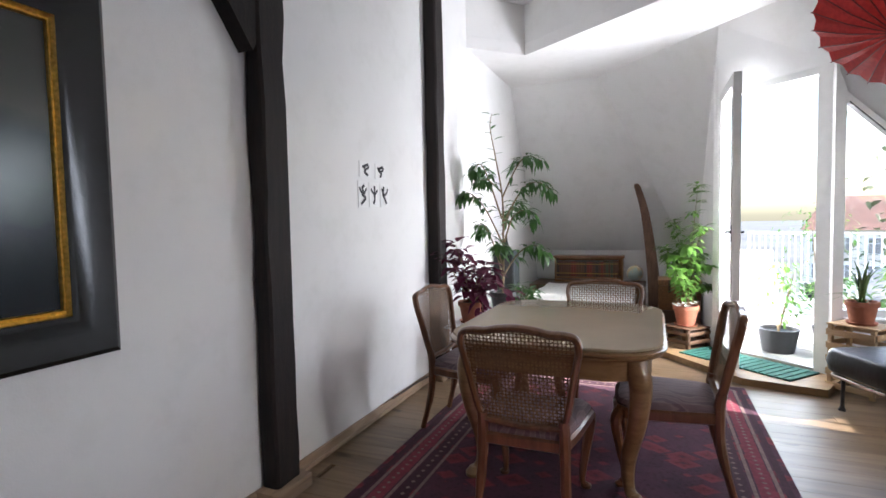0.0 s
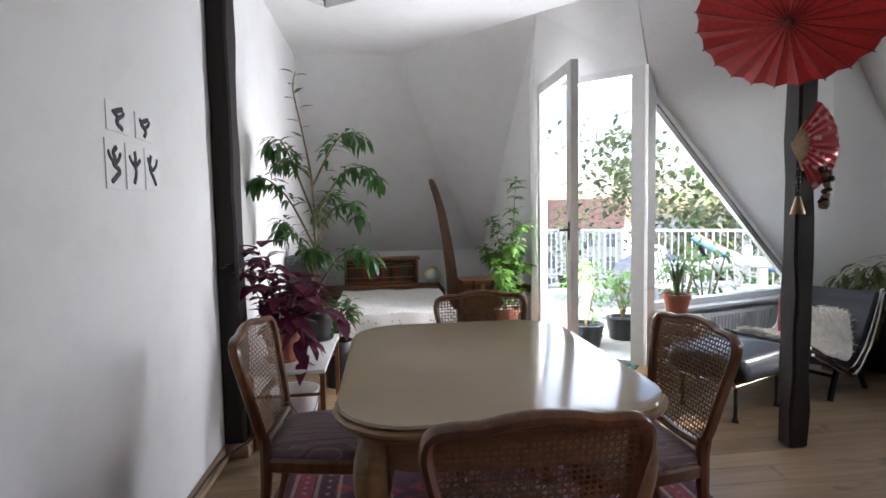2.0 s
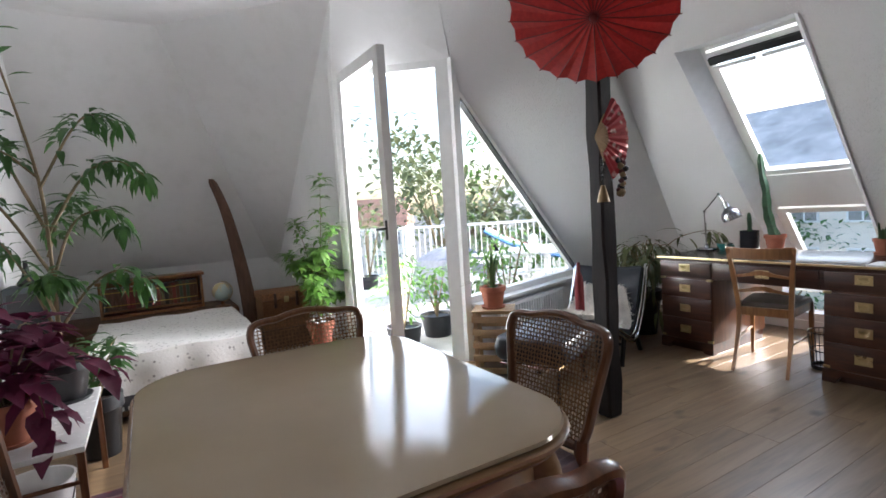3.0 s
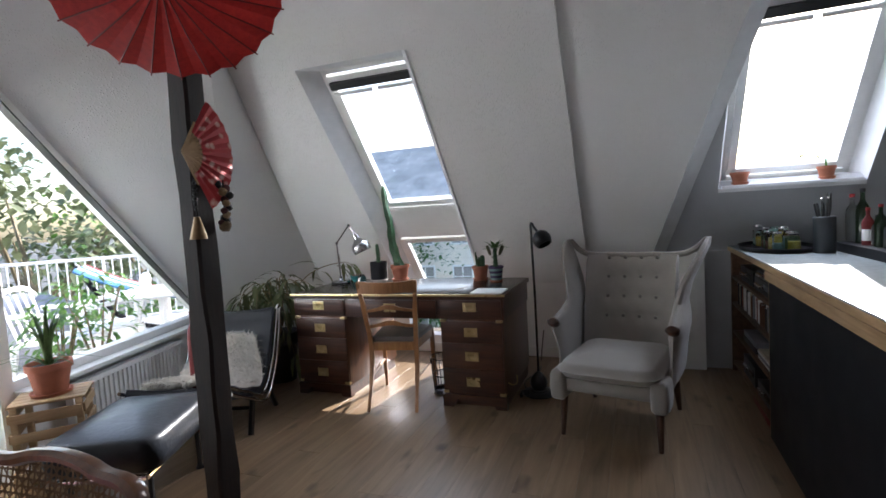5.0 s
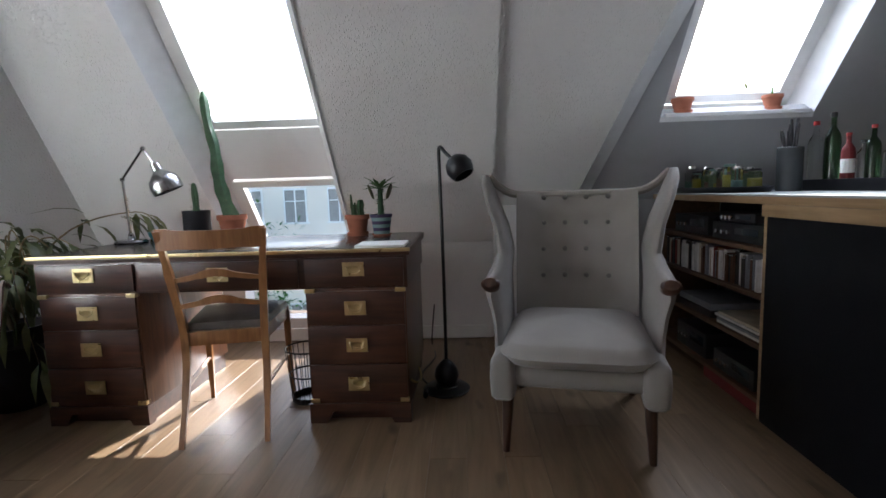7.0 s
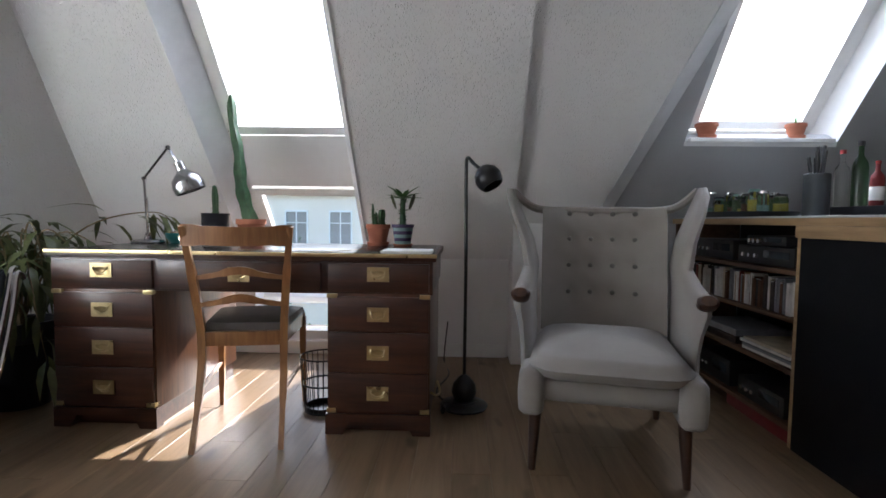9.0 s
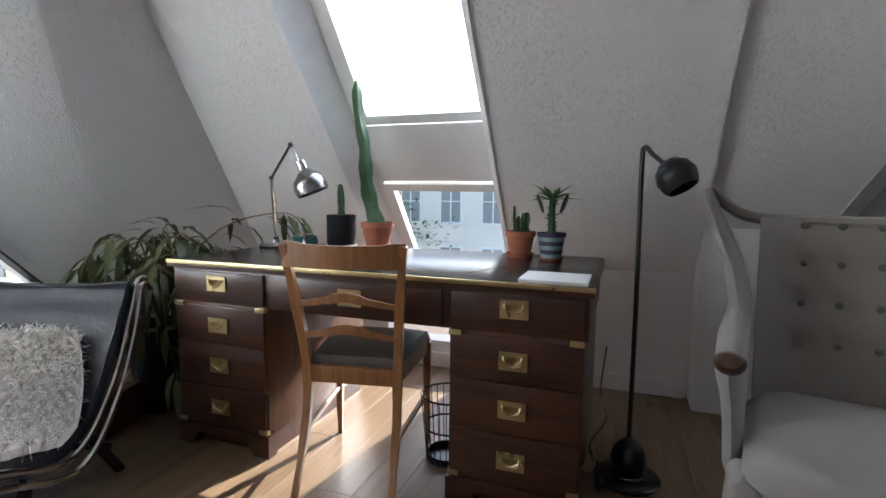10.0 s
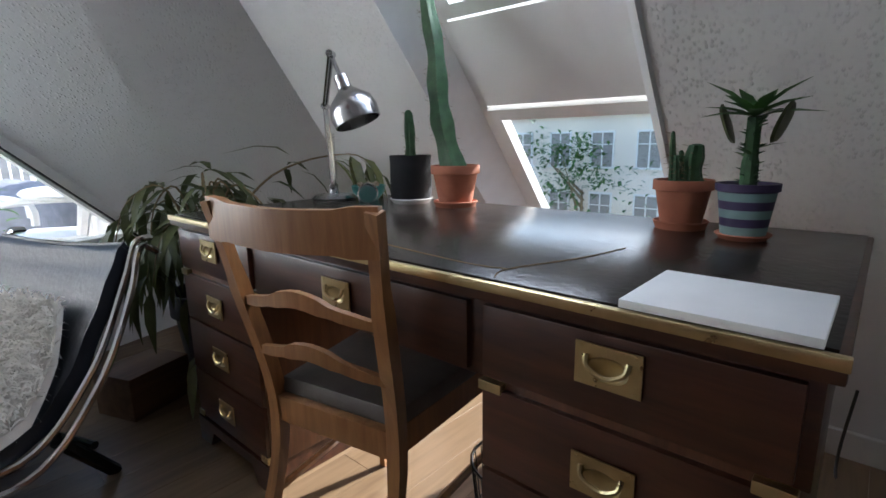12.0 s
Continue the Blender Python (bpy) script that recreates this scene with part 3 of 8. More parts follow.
skylight(2, D6, D6 + 0.24, 0.40, 1.24, 1.40, 2.42, 0.44, 1.20, [(1.52, 2.40)], "white roof window above the kitchen counter")

# door frame and triangle, in one plane
P = lambda s, z, o=0.0: Vector((JAMB.x + DOORDIR.x * s + OUT.x * o, JAMB.y + DOORDIR.y * s + OUT.y * o, z))
door = tagged(new("door_1"), "white terrace door standing open into the room", "door", kind="structure")
bm = bmesh.new()
slab(bm, [P(0.0, 0), P(0.075, 0), P(0.075, 2.5), P(0.0, 2.5)], OUT * 0.11)
slab(bm, [P(0.90, 0), P(1.04, 0), P(1.04, 2.5), P(0.90, 2.5)], OUT * 0.11)
slab(bm, [P(0.075, 2.44), P(0.90, 2.44), P(0.90, 2.5), P(0.075, 2.5)], OUT * 0.11)
part("door_frame", bm, FRAME, door, smooth=False)
bm = bmesh.new()
slab(bm, [P(0.075, 0), P(0.90, 0), P(0.90, 0.075), P(0.075, 0.075)], OUT * 0.12)
part("threshold", bm, plain("grey_aluminium", (0.45, 0.46, 0.47), 0.35, 0.8), door, smooth=False)
leaf = new("door_leaf")
leaf.parent = door
LA, LB = Vector((0.375, 5.545, 0)), Vector((0.385, 4.74, 0))
LD = (LB - LA).normalized()
LN = Vector((-LD.y, LD.x, 0))
L = lambda s, z, o=0.0: Vector((LA.x + LD.x * s + LN.x * o, LA.y + LD.y * s + LN.y * o, z))
bm = bmesh.new()
W = (LB - LA).length
for s0, s1, z0, z1 in ((0, 0.085, 0.09, 2.47), (W - 0.085, W, 0.09, 2.47), (0.085, W - 0.085, 0.09, 0.2), (0.085, W - 0.085, 2.38, 2.47)):
    slab(bm, [L(s0, z0), L(s1, z0), L(s1, z1), L(s0, z1)], LN * 0.06)
part("leaf_frame", bm, FRAME, leaf, smooth=False)
bm = bmesh.new()
slab(bm, [L(0.085, 0.2, 0.025), L(W - 0.085, 0.2, 0.025), L(W - 0.085, 2.38, 0.025), L(0.085, 2.38, 0.025)], LN * 0.008)
glassy("pane", bm, leaf)
bm = bmesh.new()
for o in (-0.03, 0.085):
    tube(bm, [L(W - 0.04, 1.2, 0.03), L(W - 0.04, 1.2, o)], 0.009)
    tube(bm, [L(W - 0.04, 1.2, o), L(W - 0.15, 1.195, o)], 0.010, flat=0.7)
box(bm, *(L(W - 0.055, 1.12, -0.004)), *(L(W - 0.025, 1.26, 0.064)))
part("door_handle", bm, BLACKMETAL, leaf, "dark lever handle")

Q = lambda u, z, o=0.0: TRI0 + TRIDIR * u + TRIOUT * o + Vector((0, 0, z))
TLEN = 2.05
hyp = lambda u: 2.345 - 0.885 * u               # height of the roof slope over the window's foot
tri = tagged(new("window_3"), "triangular fixed window under the roof slope", "window", kind="structure")
bm = bmesh.new()
slab(bm, [Q(0.07, 0.50), Q(TLEN, 0.50), Q(TLEN - 0.06, 0.57), Q(0.07, 0.57)], TRIOUT * 0.09)
slab(bm, [Q(0.07, hyp(0.07) - 0.07), Q(0.07, hyp(0.07) + 0.03), Q(TLEN + 0.05, hyp(TLEN + 0.05) + 0.03), Q(TLEN - 0.03, hyp(TLEN - 0.03) - 0.07)], TRIOUT * 0.09)
slab(bm, [Q(-0.01, 0.0, -0.02), Q(0.07, 0.0, -0.02), Q(0.07, hyp(0.07), -0.02), Q(-0.01, 2.5, -0.02)], TRIOUT * 0.11)
part("window_frame", bm, FRAME, tri, smooth=False)
bm = bmesh.new()
slab(bm, [Q(0.10, hyp(0.10) - 0.072, -0.004), Q(0.10, hyp(0.10) - 0.058, -0.004), Q(TLEN - 0.06, hyp(TLEN - 0.06) - 0.058, -0.004), Q(TLEN - 0.06, hyp(TLEN - 0.06) - 0.072, -0.004)], TRIOUT * 0.05)
part("seal", bm, BLACKPLASTIC, tri, "dark rubber seal", smooth=False)
bm = bmesh.new()
slab(bm, [Q(0.07, 0.56, 0.04), Q(TLEN - 0.05, 0.56, 0.04), Q(0.07, hyp(0.07) - 0.06, 0.04)], TRIOUT * 0.008)
glassy("pane", bm, tri)
bm = bmesh.new()
slab(bm, [Q(0.072, 0, 0.002), Q(TLEN + 0.1, 0, 0.002), Q(TLEN + 0.1, 0.497, 0.002), Q(0.072, 0.497, 0.002)], TRIOUT * 0.14)
part("parapet", bm, WHITE, tri, smooth=False)
bm = bmesh.new()
slab(bm, [Q(0.075, 0.492, -0.10), Q(TLEN - 0.02, 0.492, -0.10), Q(TLEN - 0.02, 0.517, -0.10), Q(0.075, 0.517, -0.10)], TRIOUT * 0.099)
part("window_sill", bm, FRAME, tri, smooth=False)

# daylight of the sky in the openings, and one added fill at the door
area("daylight_fill_door", P(0.5, 1.35, 0.30), P(0.5, 1.1, -2), 0.8, 2.2, 7.5, (0.95, 0.98, 1.0))
area("daylight_triangle", Q(0.65, 1.05, 0.14), Q(0.65, 0.85, -2), 1.0, 0.8, 1.2, (0.95, 0.98, 1.0))
# added fill aimed at the day bed corner in place of bounced light
area("daylight_fill_door", P(0.55, 1.2, 0.12), P(0.55, 1.2, 0.12) + Vector((-1.0, 0.55, 0.1)), 0.6, 1.8, 30, (1.0, 0.98, 0.95))
area("daylight_skylight", (3.55, 3.47, 1.95), (1.6, 3.4, 0.3), 0.75, 1.0, 7, (0.92, 0.96, 1.0))
area("daylight_skylight", (3.55, 0.82, 2.05), (1.6, 0.9, 0.4), 0.7, 0.9, 6, (0.92, 0.96, 1.0))

# radiator under the triangular window
rad = thing("radiator", "white panel radiator under the triangular window", "radiator")
bm = bmesh.new()
slab(bm, [Q(0.35, 0.08, -0.10), Q(1.45, 0.08, -0.10), Q(1.45, 0.45, -0.10), Q(0.35, 0.45, -0.10)], TRIOUT * 0.05)
part("panel", bm, FRAME, rad, smooth=False)
for k in range(25):
    bm = bmesh.new()
    u = 0.375 + k * 0.0425
    slab(bm, [Q(u, 0.11, -0.113), Q(u + 0.022, 0.11, -0.113), Q(u + 0.022, 0.42, -0.113), Q(u, 0.42, -0.113)], TRIOUT * 0.014)
    part("rib", bm, FRAME, rad, smooth=False)
for u in (0.5, 1.3):
    bm = bmesh.new()
    slab(bm, [Q(u, 0.0, -0.09), Q(u + 0.03, 0.0, -0.09), Q(u + 0.03, 0.09, -0.09), Q(u, 0.09, -0.09)], TRIOUT * 0.03)
    part("foot", bm, FRAME, rad, smooth=False)

# step and green mat at the door
bm = bmesh.new()
slab(bm, [P(-0.42, 0.0, -0.02), P(1.12, 0.0, -0.02), P(1.22, 0.0, -0.42), P(0.75, 0.0, -0.68), P(-0.35, 0.0, -0.50)], (0, 0, 0.055))
structure("door_step", bm, wood("step_wood", (0.20, 0.12, 0.05), (0.36, 0.23, 0.11), 0.5), "oak step along the terrace door", "step")
mat = thing("door_mat", "woven green mat on the door step", "mat")
GREENMAT = plain("green_weave", (0.02, 0.11, 0.085), 0.9, var=0.35, scale=40, bump=0.6)
for k in range(16):
    bm = bmesh.new()
    s = 0.0 + k * 0.062
    slab(bm, [P(s, 0.056, -0.46), P(s + 0.05, 0.056, -0.46), P(s + 0.05, 0.056, -0.06), P(s, 0.056, -0.06)], (0, 0, 0.012))
    part("strip", bm, GREENMAT, mat, smooth=False)

# ---- terrace and what lies beyond ----
TILE = plain("terrace_tile", (0.50, 0.48, 0.45), 0.85, var=0.12, scale=5, bump=0.3)
PLASTIC = plain("white_plastic", (0.80, 0.80, 0.80), 0.4, var=0.03)
O = Vector((OUT.x, OUT.y, 0))
T = lambda s, o, z: Vector((JAMB.x + DOORDIR.x * s + OUT.x * o, JAMB.y + DOORDIR.y * s + OUT.y * o, z))
bm = bmesh.new()
slab(bm, [(0.48, 5.66, -0.15), (1.15, 5.06, -0.15), (3.10, 5.67, -0.15), (7.2, 7.4, -0.15), (4.4, 10.2, -0.15), (0.48, 10.2, -0.15)], (0, 0, 0.16))
terrace = structure("terrace", bm, plain("terrace_mortar", (0.30, 0.29, 0.27), 0.9, var=0.2, scale=6), "pale paved roof terrace", "terrace")
tile_mesh = None
for i in range(14):
    for j in range(9):
        c = T(-1.6 + i * 0.5, 0.16 + j * 0.5, 0.012)
        if c.x < 0.5 or c.x > 5.6 or (c.x > 0.72 and c.y - 0.33 < 5.08 + (c.x + 0.376 - 1.15) * 0.313):
            continue
        bm = bmesh.new()
        if tile_mesh is None:
            slab(bm, [(0.004, 0.004, 0), (0.496, 0.004, 0), (0.496, 0.496, 0), (0.004, 0.496, 0)], (0, 0, 0.03))
            tile_mesh = finish(bm, "tile", TILE, False)
        ob = new("tile", tile_mesh)
        ob.parent = terrace
        ob.matrix_world = pose(c.x, c.y, c.z, 0, 0, math.degrees(math.atan2(DOORDIR.y, DOORDIR.x)))
rail = thing("railing", "white steel railing round the terrace", "railing")
bm = bmesh.new()
for z in (0.18, 1.02):
    tube(bm, [T(-2.6, 4.6, z), T(3.6, 4.6, z)], 0.022)
    tube(bm, [T(3.6, 4.6, z), T(3.6, 2.2, z)], 0.022)
part("rail", bm, PLASTIC, rail)
for k in range(62):
    bm = bmesh.new()
    tube(bm, [T(-2.6 + k * 0.1, 4.6, 0.0), T(-2.6 + k * 0.1, 4.6, 1.02)], 0.010 if k % 12 else 0.022, 6)
    part("post" if k % 12 == 0 else "baluster", bm, PLASTIC, rail)


def garden_chair():
    ob = thing("garden_chair", "white plastic garden armchair on the terrace", "chair", group="terrace chairs")
    bm = bmesh.new()
    box(bm, -0.24, -0.22, 0.40, 0.24, 0.24, 0.43, 0.012)
    part("seat", bm, PLASTIC, ob)
    bm = bmesh.new()
    for u in (-0.18, -0.09, 0, 0.09, 0.18):
        tube(bm, smooth_path([(u, -0.22, 0.42), (u * 1.05, -0.27, 0.6), (u * 1.1, -0.33, 0.82)], 3), 0.02, 6, 0.5, (1, 0, 0))
    tube(bm, smooth_path([(-0.24, -0.31, 0.78), (-0.13, -0.33, 0.86), (0.13, -0.33, 0.86), (0.24, -0.31, 0.78)], 3), 0.022, 6)
    part("backrest", bm, PLASTIC, ob)
    for x in (-0.26, 0.26):
        bm = bmesh.new()
        tube(bm, smooth_path([(x, -0.29, 0.66), (x * 1.08, 0.0, 0.66), (x * 1.06, 0.22, 0.62), (x * 1.05, 0.24, 0.5)], 3), 0.022, 6)
        part("armrest", bm, PLASTIC, ob)
        for y in (-0.22, 0.23):
            bm = bmesh.new()
            tube(bm, [(x * 0.93, y, 0.42), (x * 1.1, y * 1.15, 0.0)], [0.03, 0.02], 6)
            part("leg", bm, PLASTIC, ob)
    return ob


gc = garden_chair()
c = T(0.95, 2.0, 0.042)
gc.matrix_world = pose(c.x, c.y, c.z, 0, 0, 210)
copy_thing(gc, pose(2.85, 6.55, 0.042, 0, 0, 60))
gt = thing("garden_table", "round white plastic garden table on the terrace", "table", at=T(1.75, 2.2, 0.042))
bm = bmesh.new()
lathe(bm, [(0, 0.69), (0.46, 0.69), (0.48, 0.71), (0.46, 0.73), (0, 0.73)], 28)
part("tabletop", bm, PLASTIC, gt)
for k in range(4):
    bm = bmesh.new()
    a = math.pi / 4 + k * math.pi / 2
    tube(bm, [(0.2 * math.cos(a), 0.2 * math.sin(a), 0.70), (0.34 * math.cos(a), 0.34 * math.sin(a), 0)], [0.035, 0.025], 6)
    part("leg", bm, PLASTIC, gt)
ham = thing("hammock", "blue and white striped hammock on a stand on the terrace", "hammock", at=T(2.2, 3.6, 0.042), turn=-42)
BLUE = plain("blue_canvas", (0.05, 0.16, 0.34), 0.8, var=0.3)
STRIPE = plain("grey_white_canvas", (0.55, 0.57, 0.62), 0.8, var=0.3)
for k, mt in enumerate((BLUE, STRIPE, BLUE, STRIPE, REDRIB)):
    bm = bmesh.new()
    y = -0.4 + k * 0.17
    pts = [(-1.3 + 2.6 * i / 14, y, 0.50 + 0.42 * abs(-1 + i / 7) ** 2) for i in range(15)]
    tube(bm, pts, 0.085, 8, 0.35, (0, 1, 0))
    part("cloth_strip", bm, mt, ham)
bm = bmesh.new()
tube(bm, smooth_path([(-1.35, 0, 0.95), (-0.9, 0, 0.25), (0, 0, 0.06), (0.9, 0, 0.25), (1.35, 0, 0.95)], 5), 0.03)
part("stand", bm, BLACKMETAL, ham)
cov = thing("covered_grill", "grey cover over a low grill on the terrace", "cover", at=T(0.35, 3.4, 0.042))
bm = bmesh.new()
lathe(bm, [(0.55, 0), (0.6, 0.3), (0.5, 0.55), (0.25, 0.68), (0, 0.72)], 18)
part("cover", bm, plain("grey_tarpaulin", (0.22, 0.23, 0.26), 0.6, var=0.2), cov)


def leaf_mesh(bm, at, d, up, length, width, fold_=0.25, bend=0.25):
    """One leaf: a creased blade of four quads."""
    d, up = Vector(d).normalized(), Vector(up)
    s = d.cross(up)
    s = s.normalized() if s.length > 1e-4 else d.orthogonal().normalized()
    n = s.cross(d)
    at = Vector(at)
    rows = []
    for t, w in ((0.0, 0.06), (0.3, 0.85), (0.62, 0.8), (1.0, 0.04)):
        c = at + d * length * t - n * bend * length * t * t
        rows.append([bm.verts.new(c - s * width * w / 2 + n * fold_ * width * w / 2), bm.verts.new(c), bm.verts.new(c + s * width * w / 2 + n * fold_ * width * w / 2)])
    for a, b in zip(rows, rows[1:]):
        bm.faces.new((a[0], a[1], b[1], b[0]))
        bm.faces.new((a[1], a[2], b[2], b[1]))


def bush(name, label, at, r, h, count, material, leaf_len=0.07, category="plant", seed=1, kind=""):
    rnd = random.Random(seed)
    ob = thing(name, label, category, at=at, kind=kind)
    bm = bmesh.new()
    for k in range(6):
        a = rnd.uniform(0, 6.28)
        tube(bm, [(0, 0, 0), (r * 0.35 * math.cos(a), r * 0.35 * math.sin(a), h * 0.5), (r * 0.6 * math.cos(a), r * 0.6 * math.sin(a), h * 0.85)], [0.012, 0.008, 0.003], 5)
    part("stem", bm, STEM, ob)
    bm = bmesh.new()
    for k in range(count):
        a, t, q = rnd.uniform(0, 6.28), rnd.random() ** 0.6, rnd.random() ** 0.5
        z = h * (0.12 + 0.88 * t)
        rr = r * q * (0.5 + 0.8 * math.sin(math.pi * min(0.95, 0.15 + t * 0.75)))
        p = (rr * math.cos(a), rr * math.sin(a), z + rnd.uniform(-0.05, 0.05) * h)
        leaf_mesh(bm, p, (math.cos(a) + rnd.uniform(-.6, .6), math.sin(a) + rnd.uniform(-.6, .6), rnd.uniform(-0.7, 0.5)), (0, 0, 1), leaf_len * rnd.uniform(0.7, 1.3), leaf_len * 0.5)
    part("foliage", bm, material, ob)
    return ob


for k, (s, o, r, h) in enumerate(((0.38, 0.42, 0.2, 0.65), (0.6, 0.9, 0.2, 0.5), (1.75, 0.6, 0.22, 0.62), (1.6, 1.1, 0.3, 0.8), (-1.2, 4.1, 0.5, 1.2), (3.2, 4.0, 0.5, 1.3))):
    c = T(s, o, 0.042)
    if c.x > 1.0:               # keep clear of the triangular window
        c += TRIOUT * max(0.0, 0.45 - (c - TRI0).dot(TRIOUT))
    pot = thing("planter", "dark round planter on the terrace", "planter", at=c, group="terrace planters")
    bm = bmesh.new()
    lathe(bm, [(0, 0.0), (0.13, 0.0), (0.17, 0.22), (0.155, 0.22), (0.14, 0.19), (0, 0.19)], 18)
    part("pot", bm, BLACKPLASTIC, pot)
    bush("terrace_plant", "bushy green plant in a terrace planter", c + Vector((0, 0, 0.19)), r, h, 230, LEAFBRIGHT, 0.075, seed=20 + k)


def tree(at, h, r, seed, material, count=2600):
    rnd = random.Random(seed)
    ob = thing("tree", "leafy tree beyond the terrace in autumn green", "tree", at=at)
    bm = bmesh.new()
    tube(bm, [(0, 0, 0), (0.1, 0.05, h * 0.4), (0, 0.1, h * 0.8)], [0.28, 0.2, 0.06], 8)
    limbs = []
    for k in range(14):
        a, z = rnd.uniform(0, 6.28), h * rnd.uniform(0.35, 0.8)
        e = Vector((r * 0.75 * math.cos(a), r * 0.75 * math.sin(a), z + rnd.uniform(0.1, 0.3) * h))
        tube(bm, [(0, 0, z), e * 0.5 + Vector((0, 0, z * 0.5)), e], [0.09, 0.05, 0.015], 5)
        limbs.append(e)
    part("trunk", bm, STEM, ob)
    bm = bmesh.new()
    clumps = [(e + Vector((rnd.gauss(0, r * .25), rnd.gauss(0, r * .25), rnd.gauss(0, h * .07))), rnd.uniform(0.35, 0.8)) for e in limbs for _ in range(5)]
    for k in range(count):
        c, s = clumps[k % len(clumps)]
        p = c + Vector((rnd.gauss(0, s), rnd.gauss(0, s), rnd.gauss(0, s * 0.7)))
        leaf_mesh(bm, p, (rnd.gauss(0, 1), rnd.gauss(0, 1), rnd.gauss(0, 0.6)), (0, 0, 1), rnd.uniform(0.22, 0.38), 0.2)
    part("crown", bm, material, ob)
    return ob


AUTUMN = leafy("autumn_leaf", (0.12, 0.15, 0.07), (0.22, 0.24, 0.13))
tree(T(-1.5, 13, -11), 14.0, 3.2, 5, AUTUMN)
tree(T(1.2, 17, -11), 13.0, 3.0, 6, LEAFBRIGHT)
tree(T(14, 24, -12), 13.0, 3.0, 8, LEAF)
tree((19.0, 3.0, -13), 12.0, 3.0, 9, LEAFBRIGHT, 3000)

bm = bmesh.new()
slab(bm, [(-1500, -1500, -13.2), (1500, -1500, -13.2), (1500, 1500, -13.2), (-1500, 1500, -13.2)], (0, 0, 0.2))
structure("ground", bm, plain("street_ground", (0.10, 0.10, 0.095), 0.9, var=0.4, scale=0.05), "grey-green ground far below the roof", "ground")

# slate, render and window glass are lightened: distance haze painted into the colour
SLATE = plain("slate_roof_hazed", (0.45, 0.42, 0.39), 0.95, var=0.3, scale=0.8)
REDROOF = plain("red_roof", (0.20, 0.11, 0.08), 0.8, var=0.3, scale=1.5)
FACADE = plain("facade_render_hazed", (0.80, 0.73, 0.63), 0.9, var=0.1, scale=0.3)
WINHAZE = plain("far_window_hazed", (0.30, 0.29, 0.28), 0.12, var=0.3)


def house(at, turn, w, d, h, roof, n, storeys, label):
    ob = thing("house", label, "house", at=at, turn=turn)
    bm = bmesh.new()
    box(bm, -w / 2, 0, 0, w / 2, d, h)
    part("wall", bm, FACADE, ob, smooth=False)
    bm = bmesh.new()
    vs = [bm.verts.new(p) for p in ((-w / 2 - .3, -.4, h), (w / 2 + .3, -.4, h), (w / 2 + .3, d + .4, h), (-w / 2 - .3, d + .4, h), (-w / 2, d / 2, h + 4), (w / 2, d / 2, h + 4))]
    for f in ((0, 1, 5, 4), (2, 3, 4, 5), (0, 4, 3), (1, 2, 5), (3, 2, 1, 0)):
        bm.faces.new([vs[i] for i in f])
    part("roof", bm, roof, ob, smooth=False)
    wb = None
    for s in range(storeys):
        for k in range(n):
            x, z = -w / 2 + w * (k + 0.5) / n, h - 2.6 - s * 3.1
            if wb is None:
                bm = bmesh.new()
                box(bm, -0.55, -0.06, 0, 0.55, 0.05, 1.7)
                wb = finish(bm, "window", WINHAZE, False)
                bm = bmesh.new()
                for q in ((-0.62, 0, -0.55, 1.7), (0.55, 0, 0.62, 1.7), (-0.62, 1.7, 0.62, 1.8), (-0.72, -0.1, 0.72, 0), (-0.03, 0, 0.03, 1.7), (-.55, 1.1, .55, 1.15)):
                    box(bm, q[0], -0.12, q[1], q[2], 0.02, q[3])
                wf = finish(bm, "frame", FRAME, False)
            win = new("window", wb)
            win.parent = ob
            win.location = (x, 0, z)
            fr = new("frame", wf)
            fr.parent = win
    return ob


tree((24, -7.5, -13), 15.2, 3.6, 21, AUTUMN)
tree((24, -13.0, -13), 15.6, 3.8, 22, AUTUMN)
house((27, 16.0, -13), -90, 26, 12, 15.2, SLATE, 11, 3, "old rendered apartment house with rows of windows")
c = T(18, 70, -13)
house(c, math.degrees(math.atan2(DOORDIR.y, DOORDIR.x)), 46, 14, 13.5, SLATE, 14, 3, "long far apartment house with a slate roof")
c = T(-24, 62, -13)
house(c, math.degrees(math.atan2(DOORDIR.y, DOORDIR.x)) + 8, 16, 12, 12.5, REDROOF, 6, 3, "far apartment house with a red roof")
# ---- timber posts ----
def timber(name, label, x0, y0, z0, x1, y1, z1, seed):
    rnd = random.Random(seed)
    b = bmesh.new()
    box(b, x0, y0, z0, x1, y1, z1)
    bmesh.ops.subdivide_edges(b, edges=[e for e in b.edges if abs(e.verts[0].co.z - e.verts[1].co.z) > 0.1], cuts=16, use_grid_fill=True)
    for v in b.verts:
        v.co += Vector((rnd.uniform(-.006, .006), rnd.uniform(-.008, .008), 0))
    bmesh.ops.bevel(b, geom=[e for e in b.edges if len(e.link_faces) == 2 and e.calc_face_angle(0) > 1.0], offset=0.012, segments=1, affect="EDGES")
    return tagged(part(name, b, TIMBER), label, "post")


for n_, (a, c) in enumerate((((LEFT, 1.95, 0), (-1.84, 2.12, 3.6)), ((LEFT, 3.93, 0), (-1.83, 4.10, 3.6)))):
    ob = timber("timber_post", "dark old timber post set in the plaster wall", *a, *c, 40 + n_)
    ob["group"] = "wall posts"
brace = bmesh.new()
d0, d1 = Vector((-1.895, 1.98, 2.2)), Vector((-1.895, 1.2, 3.25))
slab(brace, [d0 + Vector((0.04, -0.06, -0.08)), d0 + Vector((0.04, 0.06, 0.12)), d1 + Vector((0.04, 0.1, 0.1)), d1 + Vector((0.04, -0.1, -0.1))], (-0.085, 0, 0))
